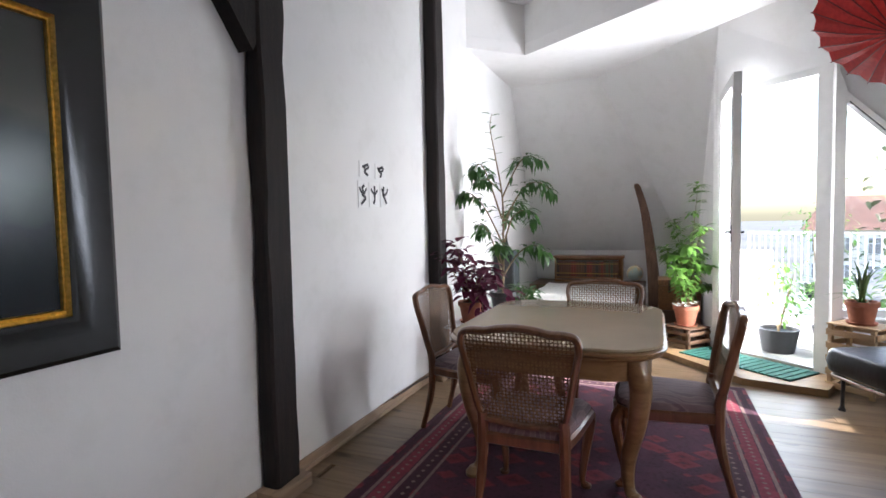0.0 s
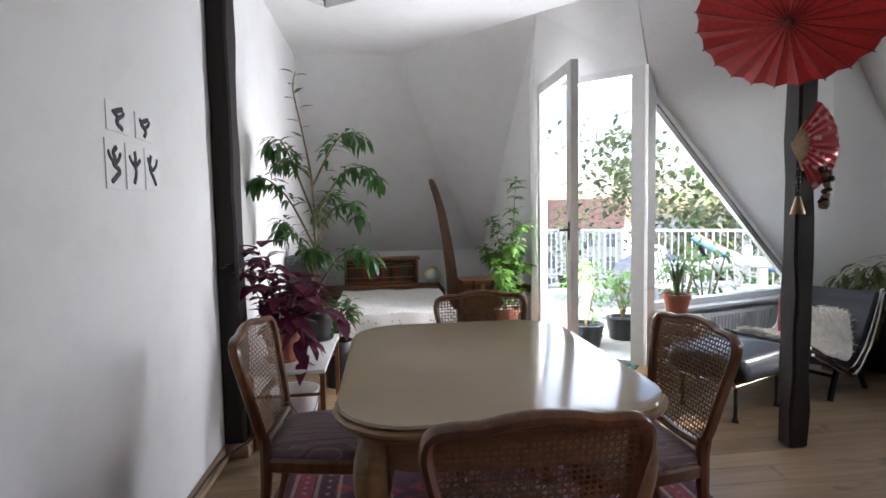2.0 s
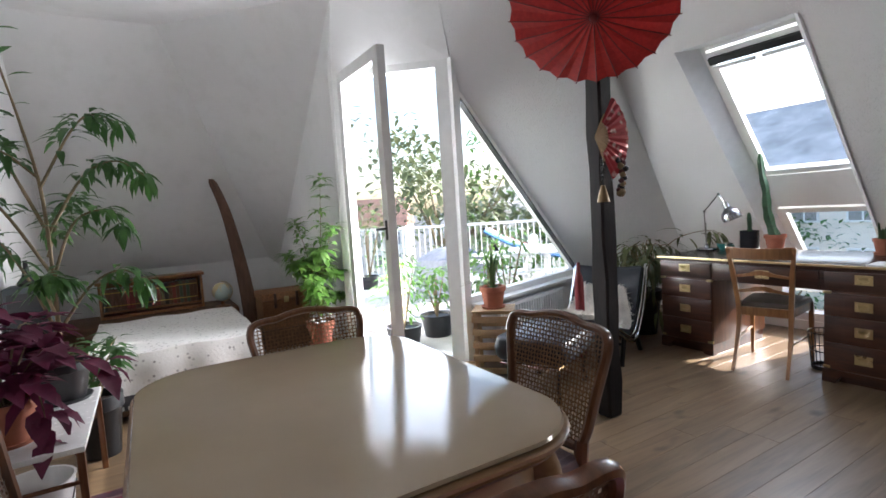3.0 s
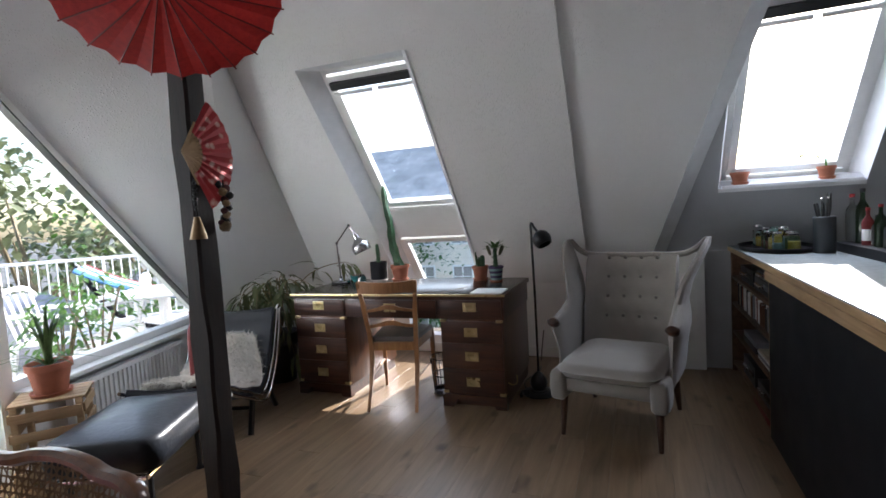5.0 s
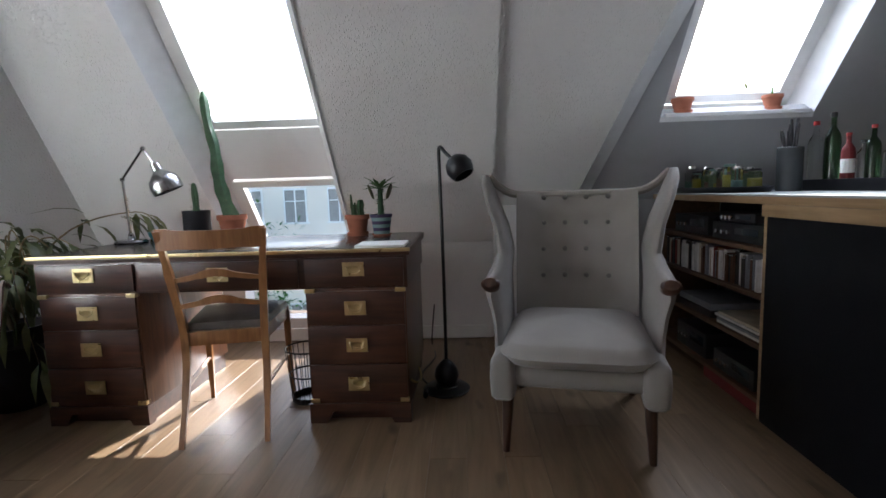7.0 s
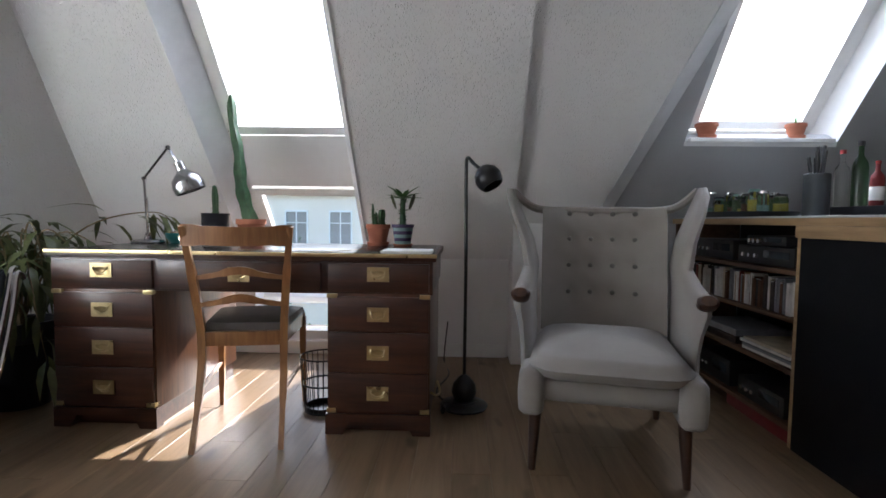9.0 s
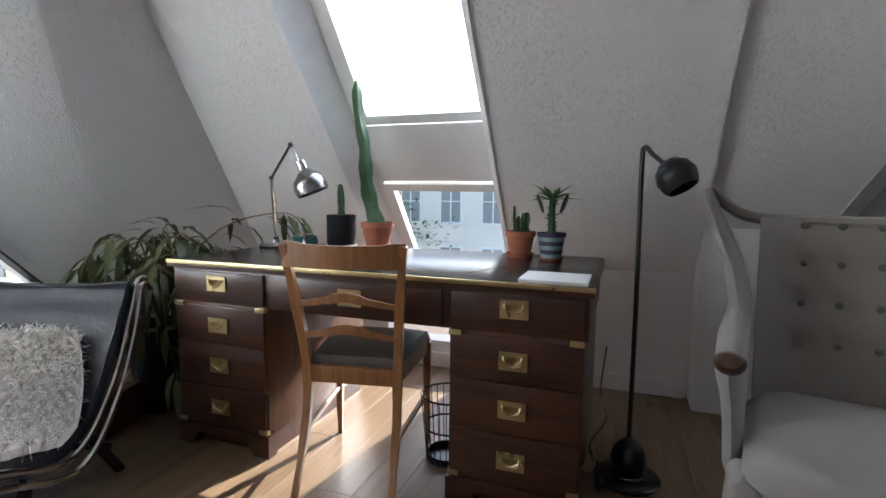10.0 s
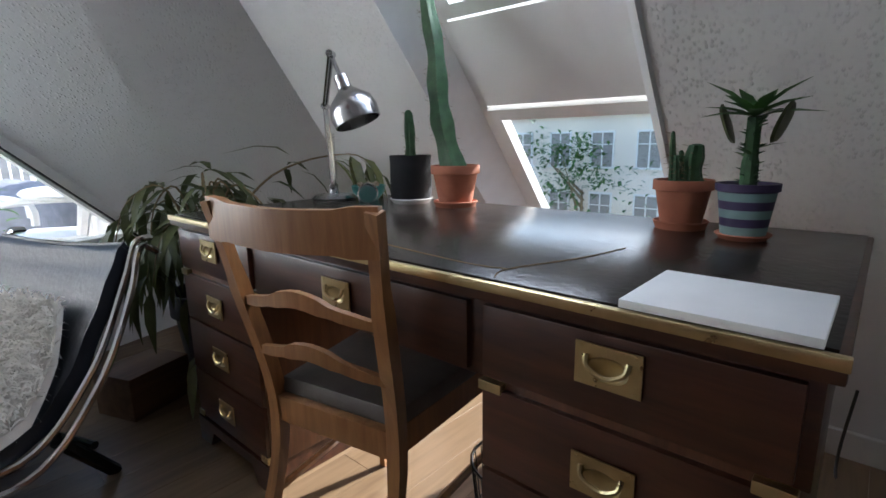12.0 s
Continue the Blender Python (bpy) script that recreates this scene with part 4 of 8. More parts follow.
tagged(part("timber_brace", brace, TIMBER, smooth=False), "dark slanting timber brace on the wall", "brace")
timber("timber_column", "dark stained square timber column in the room", 1.182, 3.53, 0, 1.292, 3.64, 3.6, 44)
for n_, y in enumerate((2.03, 4.02)):
    bm = bmesh.new()
    box(bm, LEFT, y - 0.13, 0, -1.80, y + 0.13, 0.07, 0.008)
    tagged(part("post_foot", bm, SKIRT), "brown wooden block round a post's foot", "block")
for a, b in ((-2.6, 1.9), (2.16, 3.89), (4.15, 8.0)):
    bm = bmesh.new()
    box(bm, LEFT, a, 0, LEFT + 0.018, b, 0.07, 0.004)
    tube(bm, [(LEFT + 0.03, a, 0.018), (LEFT + 0.03, b, 0.018)], 0.012, 6)
    structure("baseboard", bm, SKIRT, "brown wooden skirting board with a pipe", "baseboard")
for pts in (((4.0, 2.19), (4.0, 4.9)),):
    bm = bmesh.new()
    (xa, ya), (xb, yb) = pts
    box(bm, xa, ya, 0, xb + 0.02, yb, 0.09, 0.004)
    structure("baseboard", bm, FRAME, "white skirting board under the roof slope", "baseboard")
cab = thing("wall_cable", "black cable running along the skirting board", "cable")
bm = bmesh.new()
tube(bm, smooth_path([(-1.90, 3.2, 0.085), (-1.89, 3.7, 0.08), (-1.80, 3.86, 0.10), (-1.77, 4.0, 0.085), (-1.79, 4.2, 0.06)], 5), 0.006, 6)
part("cord", bm, BLACKPLASTIC, cab)

# ---- picture and cards on the wall ----
pic = thing("framed_painting", "dark landscape painting in a wide black frame with gilt edge", "painting")
X = LEFT
bm = bmesh.new()
py0, py1, pz0, pz1 = 0.07, 1.275, 0.91, 2.14


def frame_ring(bm, y0, y1, z0, z1, w, x_out, x_in):
    """A mitred frame whose face slopes from x_out at the rim to x_in at the picture."""
    o = [(y0, z0), (y1, z0), (y1, z1), (y0, z1)]
    i = [(y0 + w, z0 + w), (y1 - w, z0 + w), (y1 - w, z1 - w), (y0 + w, z1 - w)]
    rows = [(o, X), (o, x_out - 0.012), ([(a + (b - a) * 0.12, c + (d - c) * 0.12) for (a, c), (b, d) in zip(o, i)], x_out),
            ([(a + (b - a) * 0.5, c + (d - c) * 0.5) for (a, c), (b, d) in zip(o, i)], (x_out + x_in) / 2 - 0.006),
            ([(a + (b - a) * 0.85, c + (d - c) * 0.85) for (a, c), (b, d) in zip(o, i)], x_in + 0.008), (i, x_in), (i, X)]
    rings = [[bm.verts.new((x, y, z)) for y, z in pts] for pts, x in rows]
    for a, b in zip(rings, rings[1:]):
        for k in range(4):
            bm.faces.new((a[k], a[(k + 1) % 4], b[(k + 1) % 4], b[k]))


frame_ring(bm, py0, py1, pz0, pz1, 0.14, X + 0.055, X + 0.03)
part("frame", bm, EBONY, pic)
bm = bmesh.new()
frame_ring(bm, py0 + 0.14, py1 - 0.14, pz0 + 0.14, pz1 - 0.14, 0.028, X + 0.034, X + 0.022)
part("gilt_edge", bm, GOLD, pic, "gilt inner edge")


def painting_look(nt, b):
    v = coords(nt)
    sep = nt.nodes.new("ShaderNodeSeparateXYZ")
    nt.links.new(v, sep.inputs[0])
    add = nt.nodes.new("ShaderNodeMath")
    nt.links.new(sep.outputs["Z"], add.inputs[0])
    n = nt.nodes.new("ShaderNodeMath")
    n.operation = "MULTIPLY"
    n.inputs[1].default_value = 0.22
    nt.links.new(noise_of(nt, v, 2.5, 4), n.inputs[0])
    nt.links.new(n.outputs[0], add.inputs[1])
    mr = nt.nodes.new("ShaderNodeMapRange")
    mr.inputs["From Min"].default_value, mr.inputs["From Max"].default_value = 1.1, 2.2
    nt.links.new(add.outputs[0], mr.inputs["Value"])
    nt.links.new(ramp(nt, mr.outputs["Result"], [(0.0, (0.010, 0.016, 0.022)), (0.35, (0.012, 0.02, 0.026)), (0.45, (0.028, 0.055, 0.038)), (0.56, (0.035, 0.055, 0.05)), (0.62, (0.08, 0.085, 0.075)), (1.0, (0.045, 0.048, 0.048))]), b.inputs["Base Color"])


bm = bmesh.new()
box(bm, X + 0.012, py0 + 0.16, pz0 + 0.16, X + 0.018, py1 - 0.16, pz1 - 0.16)
part("canvas", bm, shade("oil_landscape", painting_look, 0.2), pic, smooth=False)
CARDS = ((2.905, 3.055, 1.635, 1.735, 3), (3.105, 3.245, 1.635, 1.735, 2), (2.885, 2.995, 1.435, 1.605, 5), (3.02, 3.145, 1.44, 1.605, 4), (3.165, 3.285, 1.445, 1.605, 3))
for k, (y0, y1, z0, z1, n_) in enumerate(CARDS):
    card = thing("print_card", "small white card with a dark animal drawing on the wall", "card", group="wall cards")
    bm = bmesh.new()
    box(bm, X, y0, z0, X + 0.004, y1, z1)
    part("sheet", bm, PAPER, card, smooth=False)
    bm = bmesh.new()
    rnd = random.Random(70 + k)
    ym, zm, hh = (y0 + y1) / 2, (z0 + z1) / 2, (z1 - z0) * 0.36
    pts = [(X + 0.006, ym + rnd.uniform(-0.03, 0.03), zm - hh + 2 * hh * i / (n_ + 1)) for i in range(n_ + 2)]
    tube(bm, smooth_path(pts, 5), 0.010, 5, 0.25, (0, 1, 0))
    for s in (-1, 1):
        tube(bm, smooth_path([(X + 0.006, ym, zm), (X + 0.006, ym + s * 0.03, zm + hh * 0.4), (X + 0.006, ym + s * 0.04, zm + hh * rnd.uniform(0.5, 0.9))], 4), [0.008] * 8 + [0.003], 5, 0.3, (0, 1, 0))
    part("drawing", bm, INK, card)

# ---- rug ----
rug = thing("rug", "red and dark patterned oriental rug under the dining table", "rug")
bm = bmesh.new()
rx0, rx1, ry0, ry1 = -1.57, 0.45, 1.45, 4.50
box(bm, rx0, ry0, 0.001, rx1, ry1, 0.010, 0.004)
part("field", bm, RUG, rug)
for k, (ins, w, mt) in enumerate(((0.03, 0.035, RUGDARK), (0.075, 0.018, RUGLIGHT), (0.10, 0.075, RUGRED), (0.185, 0.018, RUGLIGHT), (0.215, 0.07, RUGDARK), (0.295, 0.016, RUGLIGHT))):
    bm = bmesh.new()
    a0, a1, b0, b1 = rx0 + ins, rx1 - ins, ry0 + ins, ry1 - ins
    z = 0.0105 + 0.0002 * k
    for q in ((a0, b0, a0 + w, b1), (a1 - w, b0, a1, b1), (a0 + w, b0, a1 - w, b0 + w), (a0 + w, b1 - w, a1 - w, b1)):
        box(bm, q[0], q[1], 0.006, q[2], q[3], z)
    part("border", bm, mt, rug, smooth=False)
bm = bmesh.new()
for ins, step, sz, in ((0.137, 0.05, 0.016), (0.25, 0.06, 0.018)):
    y = ry0 + 0.3
    while y < ry1 - 0.3:
        for x in (rx0 + ins, rx1 - ins):
            m = pose(x, y, 0.0122, 0, 0, 45)
            box(bm, -sz / 2, -sz / 2, -0.004, sz / 2, sz / 2, 0, 0, m)
        y += step
    x = rx0 + 0.3
    while x < rx1 - 0.3:
        for y in (ry0 + ins, ry1 - ins):
            box(bm, -sz / 2, -sz / 2, -0.004, sz / 2, sz / 2, 0, 0, pose(x, y, 0.0122, 0, 0, 45))
        x += step
tagged(part("border_motifs", bm, RUGLIGHT, rug, smooth=False), kind="stuff")

# ---- dining table ----
table = thing("dining_table", "glossy cream-topped dining table with a wooden rim", "table")
TX0, TX1, TY0, TY1 = -1.17, -0.15, 2.40, 3.66


def table_outline(grow, n=9, r=0.2):
    x0, x1, y0, y1 = TX0 - grow, TX1 + grow, TY0 - grow, TY1 + grow
    pts = []
    for cx, cy, a0 in ((x1 - r, y1 - r, 0), (x0 + r, y1 - r, 90), (x0 + r, y0 + r, 180), (x1 - r, y0 + r, 270)):
        for k in range(n):
            a = radians(a0 + 90 * k / (n - 1))
            pts.append(Vector((cx + r * math.cos(a), cy + r * math.sin(a), 0)))
    mx, my = (x0 + x1) / 2, (y0 + y1) / 2
    for p in pts:       # the sides bow out a little
        p.x += 0.02 * math.copysign(1, p.x - mx) * (1 - ((p.y - my) / (y1 - my)) ** 2)
        p.y += 0.03 * math.copysign(1, p.y - my) * (1 - ((p.x - mx) / (x1 - mx)) ** 2)
    return pts


def stacked(bm, rows, ends=True):
    """Skins rings of table_outline at (grow, z)."""
    rings = [[bm.verts.new((p.x, p.y, z)) for p in table_outline(g)] for g, z in rows]
    n = len(rings[0])
    for a, b in zip(rings, rings[1:]):
        for k in range(n):
            bm.faces.new((a[k], a[(k + 1) % n], b[(k + 1) % n], b[k]))
    if ends:
        bm.faces.new(rings[0][::-1])
        bm.faces.new(rings[-1])


bm = bmesh.new()
stacked(bm, [(-0.012, 0.744), (-0.004, 0.752), (-0.008, 0.760), (-0.02, 0.762)])
part("tabletop", bm, TABLETOP, table, "glossy cream top")
bm = bmesh.new()
stacked(bm, [(-0.03, 0.700), (-0.012, 0.705), (-0.006, 0.715), (-0.014, 0.722), (0.004, 0.728), (0.006, 0.738), (-0.002, 0.744)])
part("rim", bm, TABLEEDGE, table, "moulded wooden rim")
bm = bmesh.new()
stacked(bm, [(-0.06, 0.60), (-0.06, 0.70)])
part("apron", bm, TABLEEDGE, table)
for sx, x in ((-1, TX0 + 0.13), (1, TX1 - 0.13)):
    for sy, y in ((-1, TY0 + 0.14), (1, TY1 - 0.14)):
        bm = bmesh.new()
        pts = [(x, y, 0.69), (x + sx * 0.035, y + sy * 0.035, 0.58), (x + sx * 0.02, y + sy * 0.02, 0.40), (x - sx * 0.02, y - sy * 0.02, 0.2), (x - sx * 0.015, y - sy * 0.015, 0.07), (x + sx * 0.02, y + sy * 0.02, 0.03)]
        sp = smooth_path(pts, 5)
        rs = [0.06 - 0.034 * min(1, (i / (len(sp) - 6))) if i < len(sp) - 5 else 0.028 for i in range(len(sp))]
        tube(bm, sp, rs, 10)
        lathe(bm, [(0, 0.012), (0.04, 0.014), (0.042, 0.03), (0.02, 0.06), (0, 0.065)], 12, pose(x + sx * 0.015, y + sy * 0.015, 0))
        part("leg", bm, TABLEEDGE, table)


# ---- cane chairs ----
def cane_chair(label):
    ob = thing("dining_chair", label, "chair", group="chairs round the dining table")
    back = lambda u, z: Vector((u, -0.205 - max(0, z - 0.44) * 0.20 + 0.25 * u * u, z))
    side = [(0.165, 0.50), (0.19, 0.56), (0.212, 0.68), (0.235, 0.80), (0.244, 0.86), (0.232, 0.905), (0.19, 0.92), (0.13, 0.922), (0.07, 0.936), (0.0, 0.942)]
    loop = [(-u, z) for u, z in side] + side[::-1][1:] + [(0.09, 0.492), (0.0, 0.487), (-0.09, 0.492)]
    sp = smooth_path([back(u, z) for u, z in loop] + [back(*loop[0])], 4)
    bm = bmesh.new()
    tube(bm, sp, 0.021, 8, 0.75, (0, 1, 0))
    part("back_frame", bm, CHAIRWOOD, ob)
    # cane weave: strips between the frame's sides
    def half(z):
        for (u0, z0), (u1, z1) in zip(side[:6], side[1:6]):
            if z0 <= z <= z1:
                return u0 + (u1 - u0) * (z - z0) / (z1 - z0)
        return 0.165 if z < 0.5 else 0.232
    def top(u):
        for (u0, z0), (u1, z1) in zip(side[5:], side[6:]):
            if u1 <= abs(u) <= u0:
                return z0 + (z1 - z0) * (abs(u) - u0) / (u1 - u0)
        return 0.9
    bm = bmesh.new()
    pitch = 0.016
    def strip(pts, w, off):
        for a, b in zip(pts, pts[1:]):
            d = (b - a).normalized()
            s = d.cross(Vector((0, 1, 0))).normalized() * w / 2
            o = Vector((0, off, 0))
            q = [bm.verts.new(p + o) for p in (a - s, b - s, b + s, a + s)]
            bm.faces.new(q)
            t = [bm.verts.new(p + o + Vector((0, -0.0012, 0))) for p in (a - s, b - s, b + s, a + s)]
            bm.faces.new(t[::-1])
    z = 0.50
    while z < 0.935:
        h = half(z) if z < 0.905 else 0.20
        if z < 0.925:
            strip([back(-h + 2 * h * k / 6, z) for k in range(7)], 0.0042, 0)
        z += pitch
    u = -0.235
    while u < 0.24:
        zt = top(u)
        zb = 0.49
        if abs(u) > 0.165:
            zb = 0.5
            while half(zb) < abs(u) and zb < 0.9:
                zb += 0.01
        strip([back(u, zb + (zt - zb) * k / 5) for k in range(6)], 0.0042, 0.0015)
        u += pitch
    for sgn in (-1, 1):
        c = -0.30
        while c < 0.34:
            pts = []
            for k in range(34):
                zz = 0.49 + k * pitch
                uu = c + sgn * (zz - 0.70)
                if abs(uu) < half(min(zz, 0.9)) - 0.004 and zz < top(uu):
                    pts.append(back(uu, zz))
            if len(pts) > 1:
                strip([pts[0], *pts[4:-1:5], pts[-1]], 0.0030, 0.003)
            c += pitch * 2
    tagged(part("cane_back", bm, CANE, ob, "woven cane panel", smooth=False), kind="stuff")
    for s in (-1, 1):
        bm = bmesh.new()
        tube(bm, smooth_path([back(s * 0.172, 0.53), (s * 0.175, -0.205, 0.44), (s * 0.18, -0.215, 0.25), (s * 0.195, -0.27, 0.012)], 5), [0.024] * 8 + [0.022] * 4 + [0.017] * 4, 8)
        part("leg", bm, CHAIRWOOD, ob)
        bm = bmesh.new()
        pts = smooth_path([(s * 0.205, 0.215, 0.42), (s * 0.225, 0.245, 0.36), (s * 0.205, 0.225, 0.2), (s * 0.19, 0.205, 0.07), (s * 0.205, 0.225, 0.022)], 5)
        n = len(pts)
        tube(bm, pts, [0.034 - 0.020 * min(1, i / (n * 0.75)) for i in range(n)], 8)
        lathe(bm, [(0, 0.011), (0.024, 0.012), (0.026, 0.025), (0, 0.04)], 10, pose(s * 0.205, 0.225, 0))
        part("leg", bm, CHAIRWOOD, ob)
    seat = [(-0.185, -0.215), (0.185, -0.215), (0.215, -0.05), (0.245, 0.2), (0.20, 0.25), (0.1, 0.262), (0, 0.255), (-0.1, 0.262), (-0.20, 0.25), (-0.245, 0.2), (-0.215, -0.05)]
    def ring(bm, g, z):
        return [bm.verts.new((x * g, y * g, z)) for x, y in seat]
    bm = bmesh.new()
    rs = [ring(bm, g, z) for g, z in ((0.94, 0.375), (1.0, 0.385), (1.01, 0.425), (0.97, 0.436))]
    for a, b in zip(rs, rs[1:]):
        for k in range(len(a)):
            bm.faces.new((a[k], a[(k + 1) % len(a)], b[(k + 1) % len(a)], b[k]))
    bm.faces.new(rs[0][::-1])
    bm.faces.new(rs[-1])
    part("seat_frame", bm, CHAIRWOOD, ob)
    bm = bmesh.new()
    rs = [ring(bm, g, z) for g, z in ((0.95, 0.434), (0.965, 0.450), (0.92, 0.470), (0.75, 0.485), (0.4, 0.492))]
    for a, b in zip(rs, rs[1:]):
        for k in range(len(a)):
            bm.faces.new((a[k], a[(k + 1) % len(a)], b[(k + 1) % len(a)], b[k]))
    bm.faces.new(rs[-1])
    part("seat", bm, SEATCLOTH, ob, "mauve damask seat")
    return ob


ch = cane_chair("brown wooden dining chair with cane back and mauve damask seat")
for piece in ch.children:
    piece.data.transform(Matrix.Diagonal((1.0, 1.0, 0.945, 1.0)))
ch.matrix_world = pose(-0.70, 2.36, 0.012, 0, 0, 0)
copy_thing(ch, pose(-0.12, 2.87, 0.012, 0, 0, 91))
copy_thing(ch, pose(-0.51, 3.45, 0.012, 0, 0, 180))
copy_thing(ch, pose(-1.27, 3.14, 0.012, 0, 0, -93))

# ---- lamp over the table ----
chand = thing("ceiling_lamp", "black wrought-iron scroll lamp hanging over the table", "lamp", at=(-0.62, 2.75, 0))
bm = bmesh.new()
lathe(bm, [(0, 2.50), (0.012, 2.53), (0.02, 2.56), (0.012, 2.6), (0.02, 2.7), (0.01, 2.75), (0.008, 3.6), (0, 3.6)], 10)
part("rod", bm, BLACKMETAL, chand)
for k in range(6):
    bm = bmesh.new()
    a = k * math.pi / 3 + 0.3
    pts = [(0.02, 2.66), (0.07, 2.57), (0.14, 2.55), (0.21, 2.58), (0.25, 2.65), (0.23, 2.71), (0.19, 2.69), (0.2, 2.65)]
    tube(bm, smooth_path([(r * math.cos(a), r * math.sin(a), z) for r, z in pts], 4), 0.008, 6)
    part("arm", bm, BLACKMETAL, chand)

# ---- parasol, fan and bells on the column ----
par = thing("paper_parasol", "open red paper parasol hung on the column", "parasol", at=(1.19, 3.44, 2.33))
par.matrix_world = look((0.962, 3.348, 2.285), (0.962 + 0.55, 3.348 + 0.48, 2.285 + 0.68))
NR = 24
bm = bmesh.new()
hub = bm.verts.new((0, 0, 0.12))
rim_, mid_ = [], []
for k in range(NR * 2):
    a = math.pi * k / NR
    r = 0.425 if k % 2 == 0 else 0.413
    mid_.append(bm.verts.new((0.5 * r * math.cos(a), 0.5 * r * math.sin(a), 0.078 - (0.0 if k % 2 == 0 else 0.006))))
    rim_.append(bm.verts.new((r * math.cos(a), r * math.sin(a), 0.0 - (0.0 if k % 2 == 0 else 0.012))))
for k in range(NR * 2):
    j = (k + 1) % (NR * 2)
    bm.faces.new((hub, mid_[k], mid_[j]))
    bm.faces.new((mid_[k], rim_[k], rim_[j], mid_[j]))
part("canopy", bm, REDPAPER, par, "thin red paper canopy", smooth=False)
for k in range(NR):
    bm = bmesh.new()
    a = 2 * math.pi * k / NR
    tube(bm, [(0.02 * math.cos(a), 0.02 * math.sin(a), 0.122), (0.22 * math.cos(a), 0.22 * math.sin(a), 0.083), (0.432 * math.cos(a), 0.432 * math.sin(a), 0.003)], 0.0032, 5)
    part("rib", bm, REDRIB, par)
bm = bmesh.new()
lathe(bm, [(0, 0.145), (0.016, 0.14), (0.024, 0.12), (0.02, 0.1), (0.008, 0.05), (0.008, -0.62), (0, -0.62)], 12)
part("handle", bm, REDRIB, par)

fan = thing("paper_fan", "red patterned folding fan with wooden ribs hung on the column", "fan")
fan.matrix_world = pose(1.125, 3.512, 1.66, 90, 0, 0)
bm = bmesh.new()
n_ = 22
a0, a1 = radians(-62), radians(58)
ri, ro = 0.10, 0.27
cols = []
for k in range(n_ + 1):
    a = a0 + (a1 - a0) * k / n_
    zz = 0.006 if k % 2 else 0.0
    cols.append([bm.verts.new((r * math.cos(a), r * math.sin(a), zz)) for r in (ri, (ri + ro) / 2, ro)])
for a, b in zip(cols, cols[1:]):
    for k in range(2):
        bm.faces.new((a[k], b[k], b[k + 1], a[k + 1]))


def fan_look(nt, b):
    v = coords(nt)
    vo = node(nt, "TexVoronoi", Scale=22.0)
    nt.links.new(v, vo.inputs["Vector"])
    nt.links.new(ramp(nt, vo.outputs["Distance"], [(0.0, (0.75, 0.55, 0.5)), (0.28, (0.62, 0.25, 0.22)), (0.36, (0.46, 0.03, 0.035)), (1.0, (0.40, 0.02, 0.03))]), b.inputs["Base Color"])


part("leaf", bm, shade("floral_fan", fan_look, 0.7), fan, "red flowered paper", smooth=False)
for k in range(12):
    bm = bmesh.new()
    a = a0 + (a1 - a0) * k / 11
    tube(bm, [(0, 0, -0.002), (0.15 * math.cos(a), 0.15 * math.sin(a), -0.002)], [0.007, 0.010], 5, 0.25, (-math.sin(a), math.cos(a), 0))
    part("rib", bm, BAMBOO, fan)
rnd = random.Random(4)
for x, z, nm, lab in ((1.155, 1.50, "wind_bell", "small metal bell on a beaded string by the column"), (1.315, 1.50, "flower_garland", "string of dark dried flowers beside the column")):
    g = thing(nm, lab, "ornament")
    bm = bmesh.new()
    tube(bm, [(x, 3.5, z + 0.05), (x, 3.5, z - 0.17)], 0.003, 5)
    part("string", bm, BLACKPLASTIC, g)
    for k in range(6 if nm == "wind_bell" else 12):
        bm = bmesh.new()
        r = rnd.uniform(0.008, 0.013) if nm == "wind_bell" else rnd.uniform(0.016, 0.03)
        o = 0 if nm == "wind_bell" else 0.02
        lathe(bm, [(0, -r), (r * 0.8, -r * 0.5), (r, 0), (r * 0.7, r * 0.6), (0, r)], 8, pose(x + rnd.uniform(-o, o), 3.5 + rnd.uniform(-o, o), z + 0.03 - k * (0.022 if nm == "wind_bell" else 0.017), rnd.uniform(-40, 40), rnd.uniform(-40, 40), 0))
        part("bead" if nm == "wind_bell" else "flower", bm, (BLACKMETAL, plain("dried_bloom", (0.09, 0.03, 0.03), 0.9, var=0.5), plain("dried_straw", (0.25, 0.17, 0.09), 0.9, var=0.4))[k % 3 if nm != "wind_bell" else 0], g)
    if nm == "wind_bell":
        bm = bmesh.new()
        lathe(bm, [(0, -0.11), (0.012, -0.112), (0.03, -0.18), (0.036, -0.205), (0.032, -0.205), (0.01, -0.125), (0, -0.12)], 14, pose(x, 3.5, z))
        part("bell", bm, plain("old_bronze", (0.22, 0.15, 0.08), 0.4, 0.9), g)
# ---- desk ----
desk = thing("pedestal_desk", "dark mahogany campaign desk with brass handles and leather top", "desk")
DX0, DX1, DY0, DY1, DZ = 2.73, 3.53, 2.60, 4.305, 0.79


